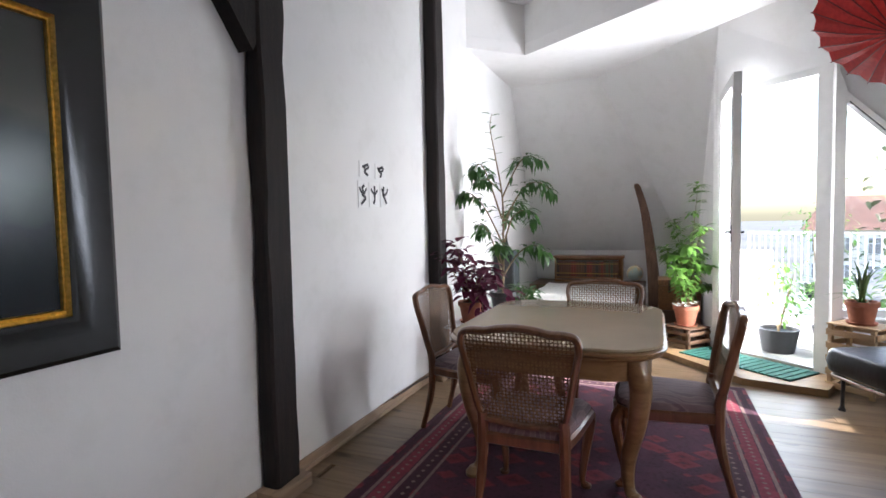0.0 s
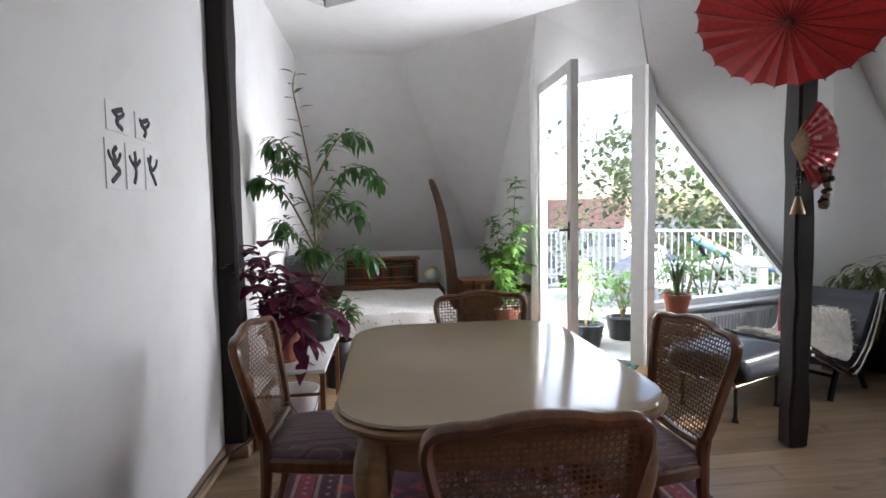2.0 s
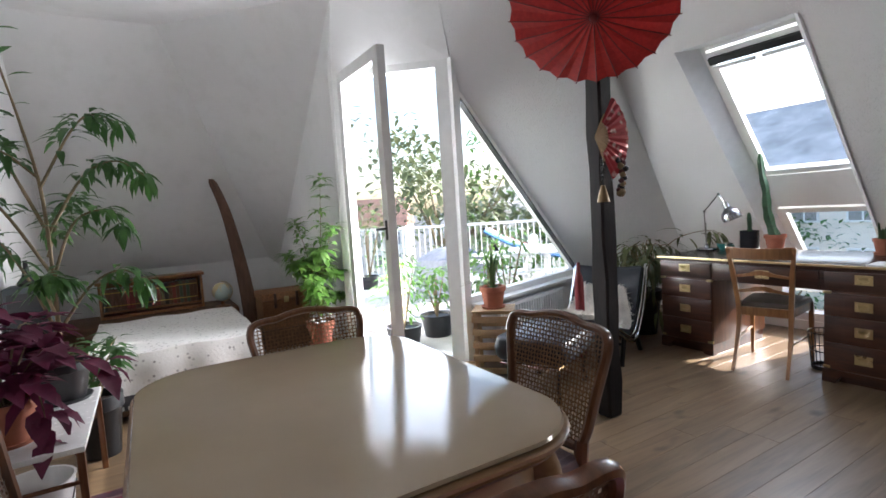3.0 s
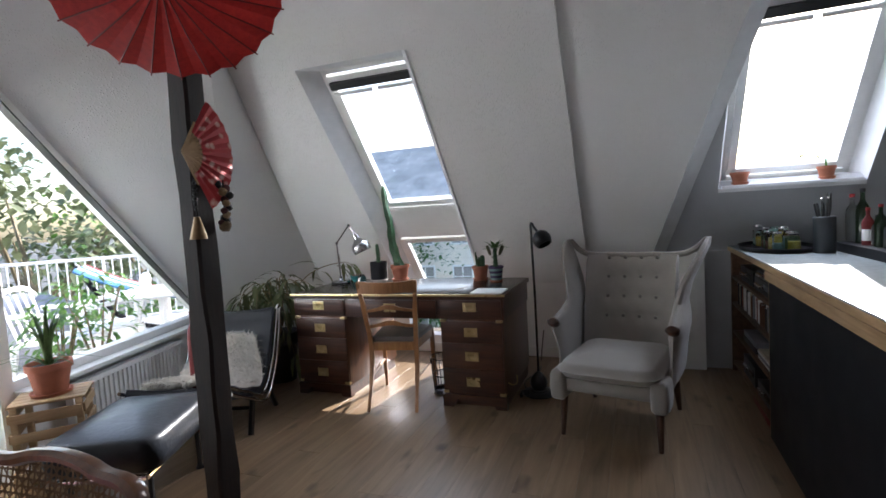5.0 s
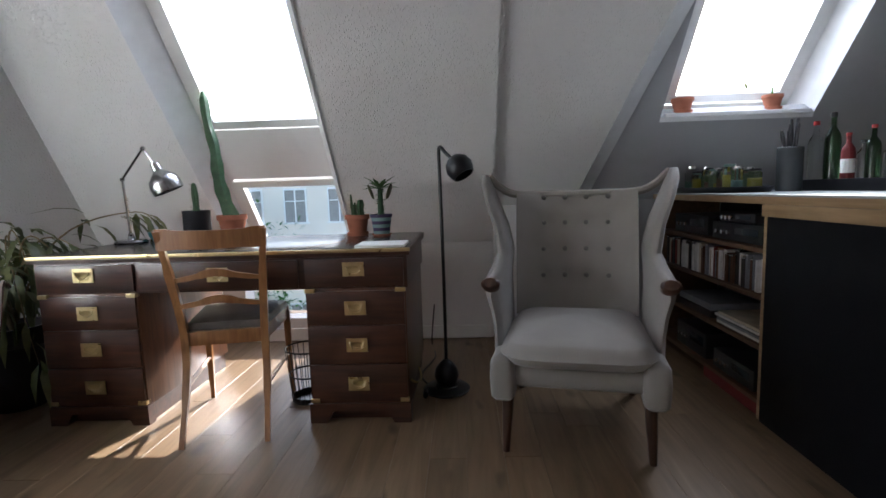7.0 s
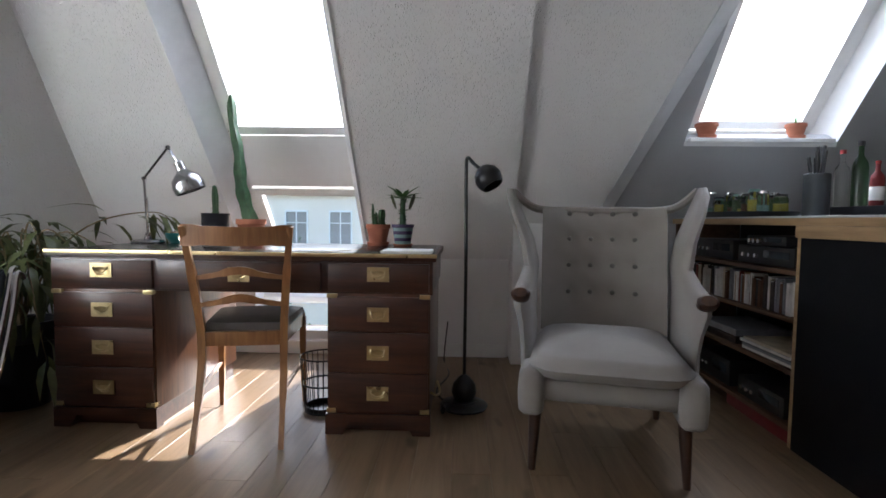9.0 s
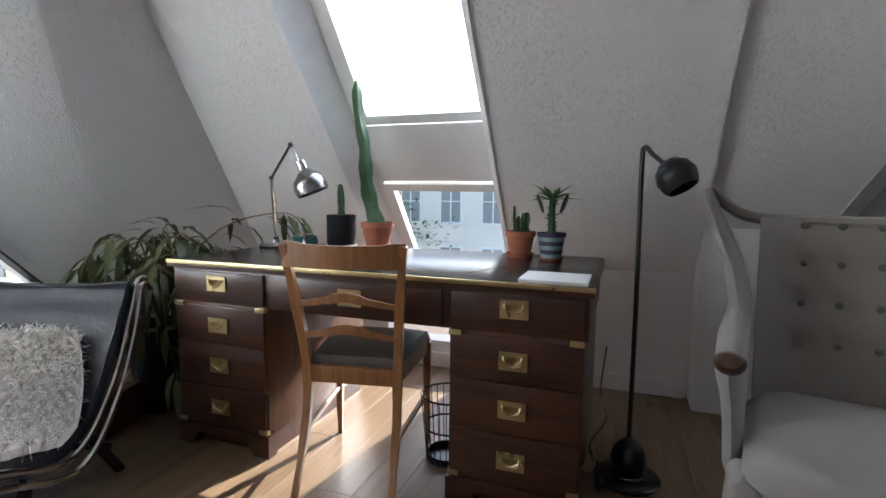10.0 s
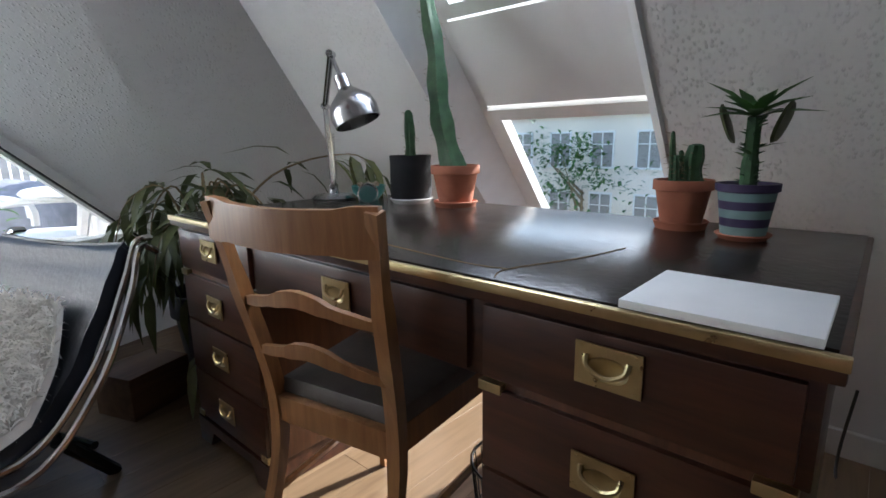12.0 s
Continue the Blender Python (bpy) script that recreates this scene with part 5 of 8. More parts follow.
def pedestal(name, y0, y1, rows):
    """A chest of drawers with bracket feet; rows: drawer bottoms and tops."""
    bm = bmesh.new()
    box(bm, DX0 + 0.012, y0, 0.085, DX1 - 0.01, y1, 0.62 if rows[0][1] < 0.63 else DZ - 0.035, 0.004)
    part("body", bm, MAHOGV, desk, name)
    bm = bmesh.new()
    for a, b in ((y0 - 0.006, y0 + 0.10), (y1 - 0.10, y1 + 0.006)):
        slab(bm, [(DX0 - 0.004, a, 0.0), (DX0 - 0.004, b - 0.03 if a < y0 else b, 0.0), (DX0 - 0.004, b, 0.055 if a < y0 else 0.0), (DX0 - 0.004, b, 0.09), (DX0 - 0.004, a, 0.09)] if a < y0 else [(DX0 - 0.004, a + 0.03, 0.0), (DX0 - 0.004, b, 0.0), (DX0 - 0.004, b, 0.09), (DX0 - 0.004, a, 0.09), (DX0 - 0.004, a, 0.055)], (0.05, 0, 0))
    box(bm, DX0 - 0.004, y0 + 0.10, 0.055, DX0 + 0.04, y1 - 0.10, 0.09)
    box(bm, DX0 + 0.05, y0 + 0.01, 0, DX1 - 0.03, y1 - 0.01, 0.085)
    part("plinth", bm, MAHOG, desk)
    for z0, z1 in rows:
        d = new("drawer")
        d.parent = desk
        bm = bmesh.new()
        box(bm, DX0, y0 + 0.006, z0 + 0.003, DX0 + 0.02, y1 - 0.006, z1 - 0.003, 0.003)
        part("front", bm, MAHOG, d)
        ym, zm, hb = (y0 + y1) / 2, (z0 + z1) / 2, None
        bm = bmesh.new()
        handle_parts(bm, ym, zm, DX0)
        part("handle", bm, BRASS, d, "recessed brass handle")


def handle_parts(bm, y, z, x):
    w, h = 0.047, 0.031
    n = 16
    cup = [(y + 0.030 * math.cos(2 * math.pi * k / n), z - 0.003 + 0.019 * math.sin(2 * math.pi * k / n)) for k in range(n)]
    slab(bm, [(x - 0.008, a, b) for a, b in ((y - w, z - h), (y + w, z - h), (y + w, z + h), (y - w, z + h))], (0.003, 0, 0), [[(x - 0.008, a, b) for a, b in cup]])
    rings = [[bm.verts.new((x - 0.008 + d, y + (a - y) * g, z - 0.003 + (b - z + 0.003) * g)) for a, b in cup] for d, g in ((0, 1), (0.003, 0.95), (0.0065, 0.7), (0.0070, 0.2))]
    for a, b in zip(rings, rings[1:]):
        for k in range(n):
            bm.faces.new((a[k], a[(k + 1) % n], b[(k + 1) % n], b[k]))
    bm.faces.new(rings[-1])
    tube(bm, smooth_path([(x - 0.010, y - 0.030, z + 0.016), (x - 0.016, y - 0.026, z + 0.0), (x - 0.015, y, z - 0.012), (x - 0.016, y + 0.026, z), (x - 0.010, y + 0.030, z + 0.016)], 4), 0.0038, 6)
    for a, b in ((-.039, -.026), (.039, -.026), (-.039, .026), (.039, .026)):
        lathe(bm, [(0, 0.0018), (0.003, 0.0012), (0.0038, 0)], 6, pose(x - 0.008, y + a, z + b, 0, -90, 0))


ROWS4 = [(0.615, 0.745), (0.45, 0.605), (0.272, 0.45), (0.095, 0.272)]
pedestal("dark side panel", 3.83, 4.285, ROWS4[1:])
pedestal("dark side panel", 2.625, 3.07, ROWS4[1:])
bm = bmesh.new()
box(bm, DX0 + 0.012, 2.615, 0.612, DX1 - 0.01, 4.295, DZ - 0.034, 0.003)
part("top_carcase", bm, MAHOG, desk)
for y0, y1 in ((3.83, 4.285), (3.09, 3.81), (2.625, 3.07)):
    d = new("drawer")
    d.parent = desk
    bm = bmesh.new()
    box(bm, DX0, y0 + 0.006, 0.622, DX0 + 0.02, y1 - 0.006, 0.745, 0.003)
    part("front", bm, MAHOG, d)
    bm = bmesh.new()
    handle_parts(bm, (y0 + y1) / 2, 0.70 if y1 - y0 < 0.6 else 0.69, DX0)
    part("handle", bm, BRASS, d, "recessed brass handle")
for y in (3.83, 4.285, 2.625, 3.07):
    bm = bmesh.new()
    s = 1 if y in (3.83, 2.625) else -1
    box(bm, DX0 - 0.003, min(y, y + s * 0.045), 0.596, DX0 + 0.03, max(y, y + s * 0.045), 0.614, 0.002)
    part("corner_mount", bm, BRASS, desk)
    bm = bmesh.new()
    box(bm, DX0 - 0.003, min(y, y + s * 0.04), 0.095, DX0 + 0.03, max(y, y + s * 0.04), 0.115, 0.002)
    part("corner_mount", bm, BRASS, desk)
bm = bmesh.new()
box(bm, DX0 - 0.012, DY0, DZ - 0.034, DX1, DY1, DZ - 0.004, 0.004)
part("top", bm, MAHOG, desk)
bm = bmesh.new()
box(bm, DX0 - 0.016, DY0 - 0.002, DZ - 0.017, DX0 - 0.004, DY1 + 0.002, DZ - 0.001, 0.002)
part("brass_edge", bm, BRASS, desk, "thin brass front edging")
bm = bmesh.new()
box(bm, DX0 + 0.004, DY0 + 0.01, DZ - 0.006, DX1 - 0.01, DY1 - 0.01, DZ, 0.001)
part("leather_top", bm, DESKLEATHER, desk, "worn dark leather writing surface")
crack = bmesh.new()
tube(crack, smooth_path([(2.745, 3.05, DZ + .0004), (2.80, 3.06, DZ + .0004), (2.95, 3.0, DZ + .0004), (3.08, 2.97, DZ + .0004)], 4), 0.0016, 5, 0.5)
tube(crack, smooth_path([(2.80, 3.06, DZ + .0004), (2.79, 3.16, DZ + .0004), (2.83, 3.5, DZ + .0004)], 4), 0.0012, 5, 0.5)
part("crack", crack, PLY, desk)
bm = bmesh.new()
tube(bm, smooth_path([(2.8, 2.622, 0.17), (2.82, 2.60, 0.15), (2.9, 2.585, 0.14), (2.96, 2.60, 0.17)], 4), 0.005, 6)
part("side_pull", bm, BRASS, desk)

# ---- desk chair ----
dch = thing("desk_chair", "cherry wood ladder-back chair with grey-brown leather seat", "chair", at=(2.862, 3.443, 0), turn=-79)


def plank_curve(bm, pts, w, t, up=(0, 0, 1)):
    """A flat bent board along points: w high, t thick."""
    pts = [Vector(p) for p in pts]
    rows = []
    for i, p in enumerate(pts):
        d = (pts[min(i + 1, len(pts) - 1)] - pts[max(i - 1, 0)]).normalized()
        u = Vector(up)
        s = d.cross(u).normalized() * t / 2
        ww = w[i] if isinstance(w, list) else w
        rows.append([bm.verts.new(p + a) for a in (-s - u * ww / 2, s - u * ww / 2, s + u * ww / 2, -s + u * ww / 2)])
    for a, b in zip(rows, rows[1:]):
        for k in range(4):
            bm.faces.new((a[k], a[(k + 1) % 4], b[(k + 1) % 4], b[k]))
    bm.faces.new(rows[0][::-1])
    bm.faces.new(rows[-1])


BK = lambda u, z: Vector((u, -0.20 - max(0, z - 0.45) * 0.20, z))
for s in (-1, 1):
    bm = bmesh.new()
    sp = smooth_path([BK(s * 0.205, 0.90), BK(s * 0.185, 0.72), BK(s * 0.165, 0.46), (s * 0.165, -0.225, 0.25), (s * 0.17, -0.335, 0.0)], 5)
    tube(bm, sp, [0.017] * 5 + [0.021] * 8 + [0.019] * 4 + [0.014] * 4, 4, 1.2, (1, 1, 0))
    part("back_post", bm, CHERRY, dch)
    bm = bmesh.new()
    tube(bm, smooth_path([(s * 0.195, 0.20, 0.44), (s * 0.195, 0.20, 0.25), (s * 0.2, 0.215, 0.0)], 4), [0.021] * 4 + [0.018] * 3 + [0.013] * 2, 4, 1.0, (1, 1, 0))
    part("leg", bm, CHERRY, dch)
    bm = bmesh.new()
    tube(bm, [(s * 0.17, -0.215, 0.22), (s * 0.197, 0.205, 0.22)], 0.010, 6)
    part("stretcher", bm, CHERRY, dch)
bm = bmesh.new()
plank_curve(bm, smooth_path([BK(-0.21, 0.865), BK(-0.1, 0.862) - Vector((0, 0.025, 0)), BK(0, 0.86) - Vector((0, 0.035, 0)), BK(0.1, 0.862) - Vector((0, 0.025, 0)), BK(0.21, 0.865)], 4), [0.085] * 3 + [0.075] * 11 + [0.085] * 3, 0.018)
part("top_rail", bm, CHERRY, dch)
for z in (0.70, 0.585):
    bm = bmesh.new()
    plank_curve(bm, smooth_path([BK(-0.185, z - 0.012), BK(-0.1, z + 0.002) - Vector((0, 0.015, 0)), BK(0, z + 0.022) - Vector((0, 0.02, 0)), BK(0.1, z + 0.002) - Vector((0, 0.015, 0)), BK(0.185, z - 0.012)], 4), [0.018] * 3 + [0.022] * 3 + [0.032] * 5 + [0.022] * 3 + [0.018] * 3, 0.014)
    part("slat", bm, CHERRY, dch)
bm = bmesh.new()
for a, b, c, d in ((-0.17, -0.215, 0.17, -0.19), (-0.205, 0.195, 0.205, 0.22)):
    box(bm, a, b, 0.40, c, d, 0.46, 0.003)
for s in (-1, 1):
    slab(bm, [(s * 0.165, -0.2, 0.40), (s * 0.2, 0.2, 0.40), (s * 0.2, 0.2, 0.46), (s * 0.165, -0.2, 0.46)], (-s * 0.022, 0, 0))
part("seat_frame", bm, CHERRY, dch)
bm = bmesh.new()
rings = []
base = [(-0.165, -0.195), (0.165, -0.195), (0.203, 0.20), (0.12, 0.225), (-0.12, 0.225), (-0.203, 0.20)]
for g, z in ((0.98, 0.452), (1.0, 0.47), (0.95, 0.492), (0.75, 0.504), (0.35, 0.508)):
    rings.append([bm.verts.new((x * g, y * g, z)) for x, y in base])
for a, b in zip(rings, rings[1:]):
    for k in range(6):
        bm.faces.new((a[k], a[(k + 1) % 6], b[(k + 1) % 6], b[k]))
bm.faces.new(rings[-1])
part("seat", bm, GREYLEATHER, dch, "grey-brown leather seat pad")

# ---- on the desk ----
def turned(name, label, category, at, prof, material, seg=24):
    ob = thing(name, label, category, at=at)
    bm = bmesh.new()
    lathe(bm, prof, seg)
    part("body", bm, material, ob)
    return ob


def clay_pot(at, r, h, label, material=None, saucer=True, category="flower pot"):
    ob = thing("flower_pot", label, category, at=at)
    m = material or CLAY
    z = 0.012 if saucer else 0.0
    bm = bmesh.new()
    lathe(bm, [(0, z), (r * 0.68, z), (r * 0.9, z + h * 0.76), (r * 0.92, z + h * 0.77), (r, z + h * 0.78), (r, z + h - 0.004), (r * 0.985, z + h), (r * 0.9, z + h), (r * 0.86, z + h * 0.86), (0, z + h * 0.86)], 28)
    part("pot", bm, m, ob)
    bm = bmesh.new()
    lathe(bm, [(r * 0.87, z + h * 0.87), (r * 0.6, z + h * 0.9), (0, z + h * 0.91)], 18)
    part("soil", bm, SOIL, ob)
    if saucer:
        bm = bmesh.new()
        lathe(bm, [(0, 0), (r * 0.82, 0), (r * 0.92, 0.018), (r * 0.88, 0.02), (r * 0.78, 0.011), (0, 0.011)], 24)
        part("saucer", bm, m, ob)
    return ob


def cactus(name, label, at, pts, r, ribs=6, spines=60):
    ob = thing(name, label, "cactus", at=at)
    bm = bmesh.new()
    sp = smooth_path(pts, 8)
    n, seg = len(sp), ribs * 4
    rings = []
    for i, p in enumerate(sp):
        t = i / (n - 1)
        rr = (r[0] + (r[1] - r[0]) * t) * (1 + 0.10 * math.sin(i * 0.75)) * (1 if t < 0.93 else max(0.35, 1 - (t - 0.93) * 9))
        rings.append([bm.verts.new(p + Vector((rr * (1 - 0.26 * (0.5 - 0.5 * math.cos(ribs * a))) * math.cos(a), rr * (1 - 0.26 * (0.5 - 0.5 * math.cos(ribs * a))) * math.sin(a), 0))) for a in [2 * math.pi * k / seg for k in range(seg)]])
    for a, b in zip(rings, rings[1:]):
        for k in range(seg):
            bm.faces.new((a[k], a[(k + 1) % seg], b[(k + 1) % seg], b[k]))
    bm.faces.new(rings[-1])
    part("stem", bm, CACTUS, ob)
    rnd = random.Random(len(name) + ribs)
    bm = bmesh.new()
    for k in range(spines):
        i = rnd.randrange(2, n - 1)
        a = 2 * math.pi * rnd.randrange(ribs) / ribs
        t = i / (n - 1)
        rr = (r[0] + (r[1] - r[0]) * t)
        p = sp[i] + Vector((rr * math.cos(a), rr * math.sin(a), 0))
        tube(bm, [p, p + Vector((math.cos(a) * 0.012, math.sin(a) * 0.012, rnd.uniform(-.008, .008)))], [0.0009, 0.0003], 3)
    tagged(part("spines", bm, STEM, ob), kind="stuff")
    return ob


clay_pot((3.40, 3.68, DZ), 0.082, 0.125, "terracotta pot with saucer on the desk")
cactus("tall_cactus", "tall crooked green column cactus in a terracotta pot", (3.40, 3.68, DZ + 0.118), [(0, 0.0, 0), (-0.01, 0.035, 0.12), (-0.015, 0.055, 0.24), (-0.02, 0.06, 0.38), (-0.03, 0.085, 0.54), (-0.04, 0.09, 0.70)], (0.044, 0.022), 5, 120)
bp = thing("fabric_pot", "black felt plant pot in a glass dish on the desk", "flower pot", at=(3.39, 3.88, DZ))
bm = bmesh.new()
lathe(bm, [(0, 0.012), (0.068, 0.012), (0.074, 0.03), (0.073, 0.15), (0.075, 0.168), (0.069, 0.168), (0.066, 0.14), (0, 0.138)], 24)
part("pot", bm, plain("black_felt", (0.016, 0.016, 0.02), 0.95, var=0.2, bump=0.4), bp)
bm = bmesh.new()
lathe(bm, [(0, 0), (0.066, 0), (0.08, 0.016), (0.077, 0.018), (0.062, 0.008), (0, 0.008)], 24)
part("dish", bm, CHINA, bp)
cactus("small_cactus", "slim ribbed green cactus in a black pot", (3.39, 3.88, DZ + 0.138), [(0, 0, 0), (0.002, 0, 0.08), (0.0, 0.004, 0.185)], (0.021, 0.015), 8, 60)
clay_pot((3.39, 2.96, DZ), 0.068, 0.105, "terracotta pot with small cacti on the desk")
for k, (dx, dy, h, r) in enumerate(((0.0, -0.022, 0.10, 0.022), (-0.015, 0.022, 0.13, 0.008), (0.02, 0.03, 0.10, 0.008), (-0.03, 0.005, 0.075, 0.010), (0.012, 0.008, 0.085, 0.009))):
    cactus("cactus", "small cactus growing in a terracotta pot", (3.39 + dx, 2.96 + dy, DZ + 0.10), [(0, 0, 0), (0.0, 0.003, h * 0.5), (0, 0.006 if r < 0.02 else 0, h)], (r, r * (0.7 if r < 0.02 else 0.9)), 6, 30)
sp_ = thing("striped_pot", "pot painted in purple and mint stripes on the desk", "flower pot", at=(3.33, 2.815, DZ))
sp_.scale = (0.87, 0.87, 0.92)
cols = (plain("purple_paint", (0.055, 0.035, 0.10), 0.5), plain("mint_paint", (0.22, 0.34, 0.33), 0.5))
h0 = 0.012
for k in range(6):
    bm = bmesh.new()
    r0, r1 = 0.050 + 0.0028 * k, 0.050 + 0.0028 * (k + 1)
    z0, z1 = h0 + k * 0.0195, h0 + (k + 1) * 0.0195
    lathe(bm, [(r0, z0), (r1, z1)] if 0 < k < 5 else ([(0, z0), (r0, z0), (r1, z1)] if k == 0 else [(r0, z0), (r0 + 0.006, z0 + 0.003), (r1 + 0.004, z1), (r1 - 0.006, z1), (r1 - 0.01, z0), (0, z0)]), 24)
    part("stripe", bm, cols[(k + 1) % 2], sp_)
bm = bmesh.new()
lathe(bm, [(0, 0), (0.052, 0), (0.064, 0.012), (0.06, 0.014), (0.05, 0.011), (0, 0.011)], 24)
part("saucer", bm, CLAY, sp_)
eu = thing("crown_of_thorns", "thorny stem with a crown of green leaves in a striped pot", "plant", at=(3.33, 2.815, DZ + 0.104))
bm = bmesh.new()
tube(bm, smooth_path([(0, 0, 0), (0.006, 0.002, 0.07), (-0.004, 0, 0.15)], 6), [0.017] * 6 + [0.014] * 7, 9)
rnd = random.Random(3)
for k in range(40):
    a, z = rnd.uniform(0, 6.28), rnd.uniform(0.01, 0.15)
    tube(bm, [(0.014 * math.cos(a), 0.014 * math.sin(a), z), (0.026 * math.cos(a), 0.026 * math.sin(a), z + 0.004)], [0.002, 0.0004], 4)
part("stem", bm, CACTUS, eu)
for k in range(17):
    bm = bmesh.new()
    a = k * 2.4
    el = 0.15 + 0.8 * (k / 17)
    leaf_mesh(bm, (0, 0, 0.15), (math.cos(a) * math.cos(el), math.sin(a) * math.cos(el), math.sin(el)), (0, 0, 1), 0.10 + 0.02 * math.sin(k), 0.032, 0.3, 0.2)
    part("leaf", bm, LEAF, eu)
for k in range(3):
    bm = bmesh.new()
    a = 0.8 + k * 2
    leaf_mesh(bm, (0, 0, 0.06 + k * .01), (math.cos(a), math.sin(a), 0.6), (0, 0, 1), 0.06, 0.02)
    part("leaf", bm, LEAF, eu)
for y in (-0.055, 0.06):
    bm = bmesh.new()
    lathe(bm, [(0, 0.0), (0.04, 0.004), (0.045, 0.010), (0.02, 0.014), (0, 0.012)], 12, pose(0.01, y, 0.135, 70 if y > 0 else -70, 10, 0))
    part("dry_bract", bm, LEAFDULL, eu)
pp = thing("paper_stack", "white closed laptop-sized box lying on the desk", "box")
bm = bmesh.new()
box(bm, 2.722, 2.622, DZ, 2.912, 2.838, DZ + 0.012, 0.002, None)
part("lid", bm, PAPER, pp)
bowl = thing("glass_bowl", "teal bowl with pebbles on the desk", "bowl", at=(3.36, 4.08, DZ))
bm = bmesh.new()
lathe(bm, [(0, 0), (0.035, 0), (0.06, 0.03), (0.066, 0.055), (0.062, 0.055), (0.054, 0.03), (0.03, 0.008), (0, 0.008)], 24)
part("bowl", bm, TEAL, bowl)
for k in range(9):
    bm = bmesh.new()
    a = k * 2.4
    lathe(bm, [(0, -0.012), (0.012, -0.006), (0.014, 0), (0.009, 0.009), (0, 0.011)], 8, pose(0.03 * math.cos(a), 0.03 * math.sin(a), 0.05 + 0.006 * (k % 2), k * 20, k * 33, 0))
    part("pebble", bm, plain("pebble", (0.22, 0.17, 0.12), 0.8, var=0.3), bowl)
turned("glass_ball", "clear glass ball on the desk", "glass ball", (3.28, 3.99, DZ), [(0, 0), (0.02, 0.004), (0.034, 0.02), (0.038, 0.036), (0.034, 0.054), (0.018, 0.07), (0, 0.074)], CLEAR)

# desk lamp
lamp = thing("desk_lamp", "chrome spring-arm desk lamp with round shade", "lamp", at=(3.295, 4.21, DZ))
bm = bmesh.new()
lathe(bm, [(0, 0), (0.082, 0), (0.085, 0.008), (0.075, 0.018), (0.02, 0.024), (0.014, 0.05), (0.01, 0.055), (0, 0.055)], 28)
part("base", bm, STEEL, lamp)
A, B_, C_ = Vector((0, 0, 0.05)), Vector((-0.01, 0.01, 0.35)), Vector((-0.12, -0.19, 0.50))
for nm, a, b in (("lower_arm", A, B_), ("upper_arm", B_, C_)):
    for o in (-0.011, 0.011):
        bm = bmesh.new()
        d = Vector((o, o * 0.6, 0))
        tube(bm, [a + d, b + d], 0.006, 6)
        part(nm, bm, STEEL, lamp)
for a, b in ((A + Vector((0.02, 0.01, 0.03)), A + Vector((0.018, 0.012, 0.2))), (A + Vector((-0.02, -0.01, 0.03)), A + Vector((-0.018, -0.008, 0.2)))):
    bm = bmesh.new()
    d = b - a
    pts = [a + d * (k / 60) + Vector((0.006 * math.cos(k * 1.57), 0.006 * math.sin(k * 1.57), 0)) for k in range(61)]
    tube(bm, pts, 0.0015, 4)
    part("spring", bm, STEEL, lamp)
for c in (A, B_, C_):
    bm = bmesh.new()
    lathe(bm, [(0, -0.02), (0.012, -0.019), (0.012, 0.019), (0, 0.02)], 10, pose(*c, 0, 90, 35))
    part("joint", bm, STEEL, lamp)
bm = bmesh.new()
NECK = C_ + Vector((-0.015, -0.065, -0.08))
axis = Vector((0.12, -0.36, -0.92)).normalized()
m = Matrix.Translation(NECK + axis * 0.01) @ (-axis).to_track_quat("Z", "Y").to_matrix().to_4x4() @ Matrix.Diagonal((1.08, 1.08, 0.95, 1.0))
lathe(bm, [(0, 0.02), (0.02, 0.015), (0.022, -0.03), (0.035, -0.045), (0.064, -0.075), (0.073, -0.11), (0.070, -0.15), (0.066, -0.15), (0.068, -0.11), (0.05, -0.07), (0, -0.05)], 26, m)
part("shade", bm, STEEL, lamp, "polished chrome shade")
bm = bmesh.new()
lathe(bm, [(0, -0.06), (0.02, -0.07), (0.028, -0.1), (0.018, -0.125), (0, -0.13)], 14, m)
part("bulb", bm, CHINA, lamp)
bm = bmesh.new()
tube(bm, [C_, NECK, NECK + axis * 0.03], 0.007, 6)
part("neck", bm, STEEL, lamp)

# waste basket under the desk
wb_ = thing("wire_basket", "black wire waste basket beneath the desk", "basket", at=(3.0, 3.16, 0))
for z, r in ((0.006, 0.085), (0.27, 0.11), (0.14, 0.097)):
    bm = bmesh.new()
    tube(bm, [(r * math.cos(a), r * math.sin(a), z) for a in [2 * math.pi * k / 24 for k in range(25)]], 0.004, 5)
    part("ring", bm, BLACKMETAL, wb_)
for k in range(24):
    bm = bmesh.new()
    a = 2 * math.pi * k / 24
    tube(bm, [(0.085 * math.cos(a), 0.085 * math.sin(a), 0.0), (0.11 * math.cos(a), 0.11 * math.sin(a), 0.27)], 0.002, 4)
    part("wire", bm, BLACKMETAL, wb_)
bm = bmesh.new()
lathe(bm, [(0, 0.001), (0.085, 0.001), (0.085, 0.03), (0.083, 0.03), (0.083, 0.005), (0, 0.005)], 24)
part("bottom", bm, BLACKMETAL, wb_)

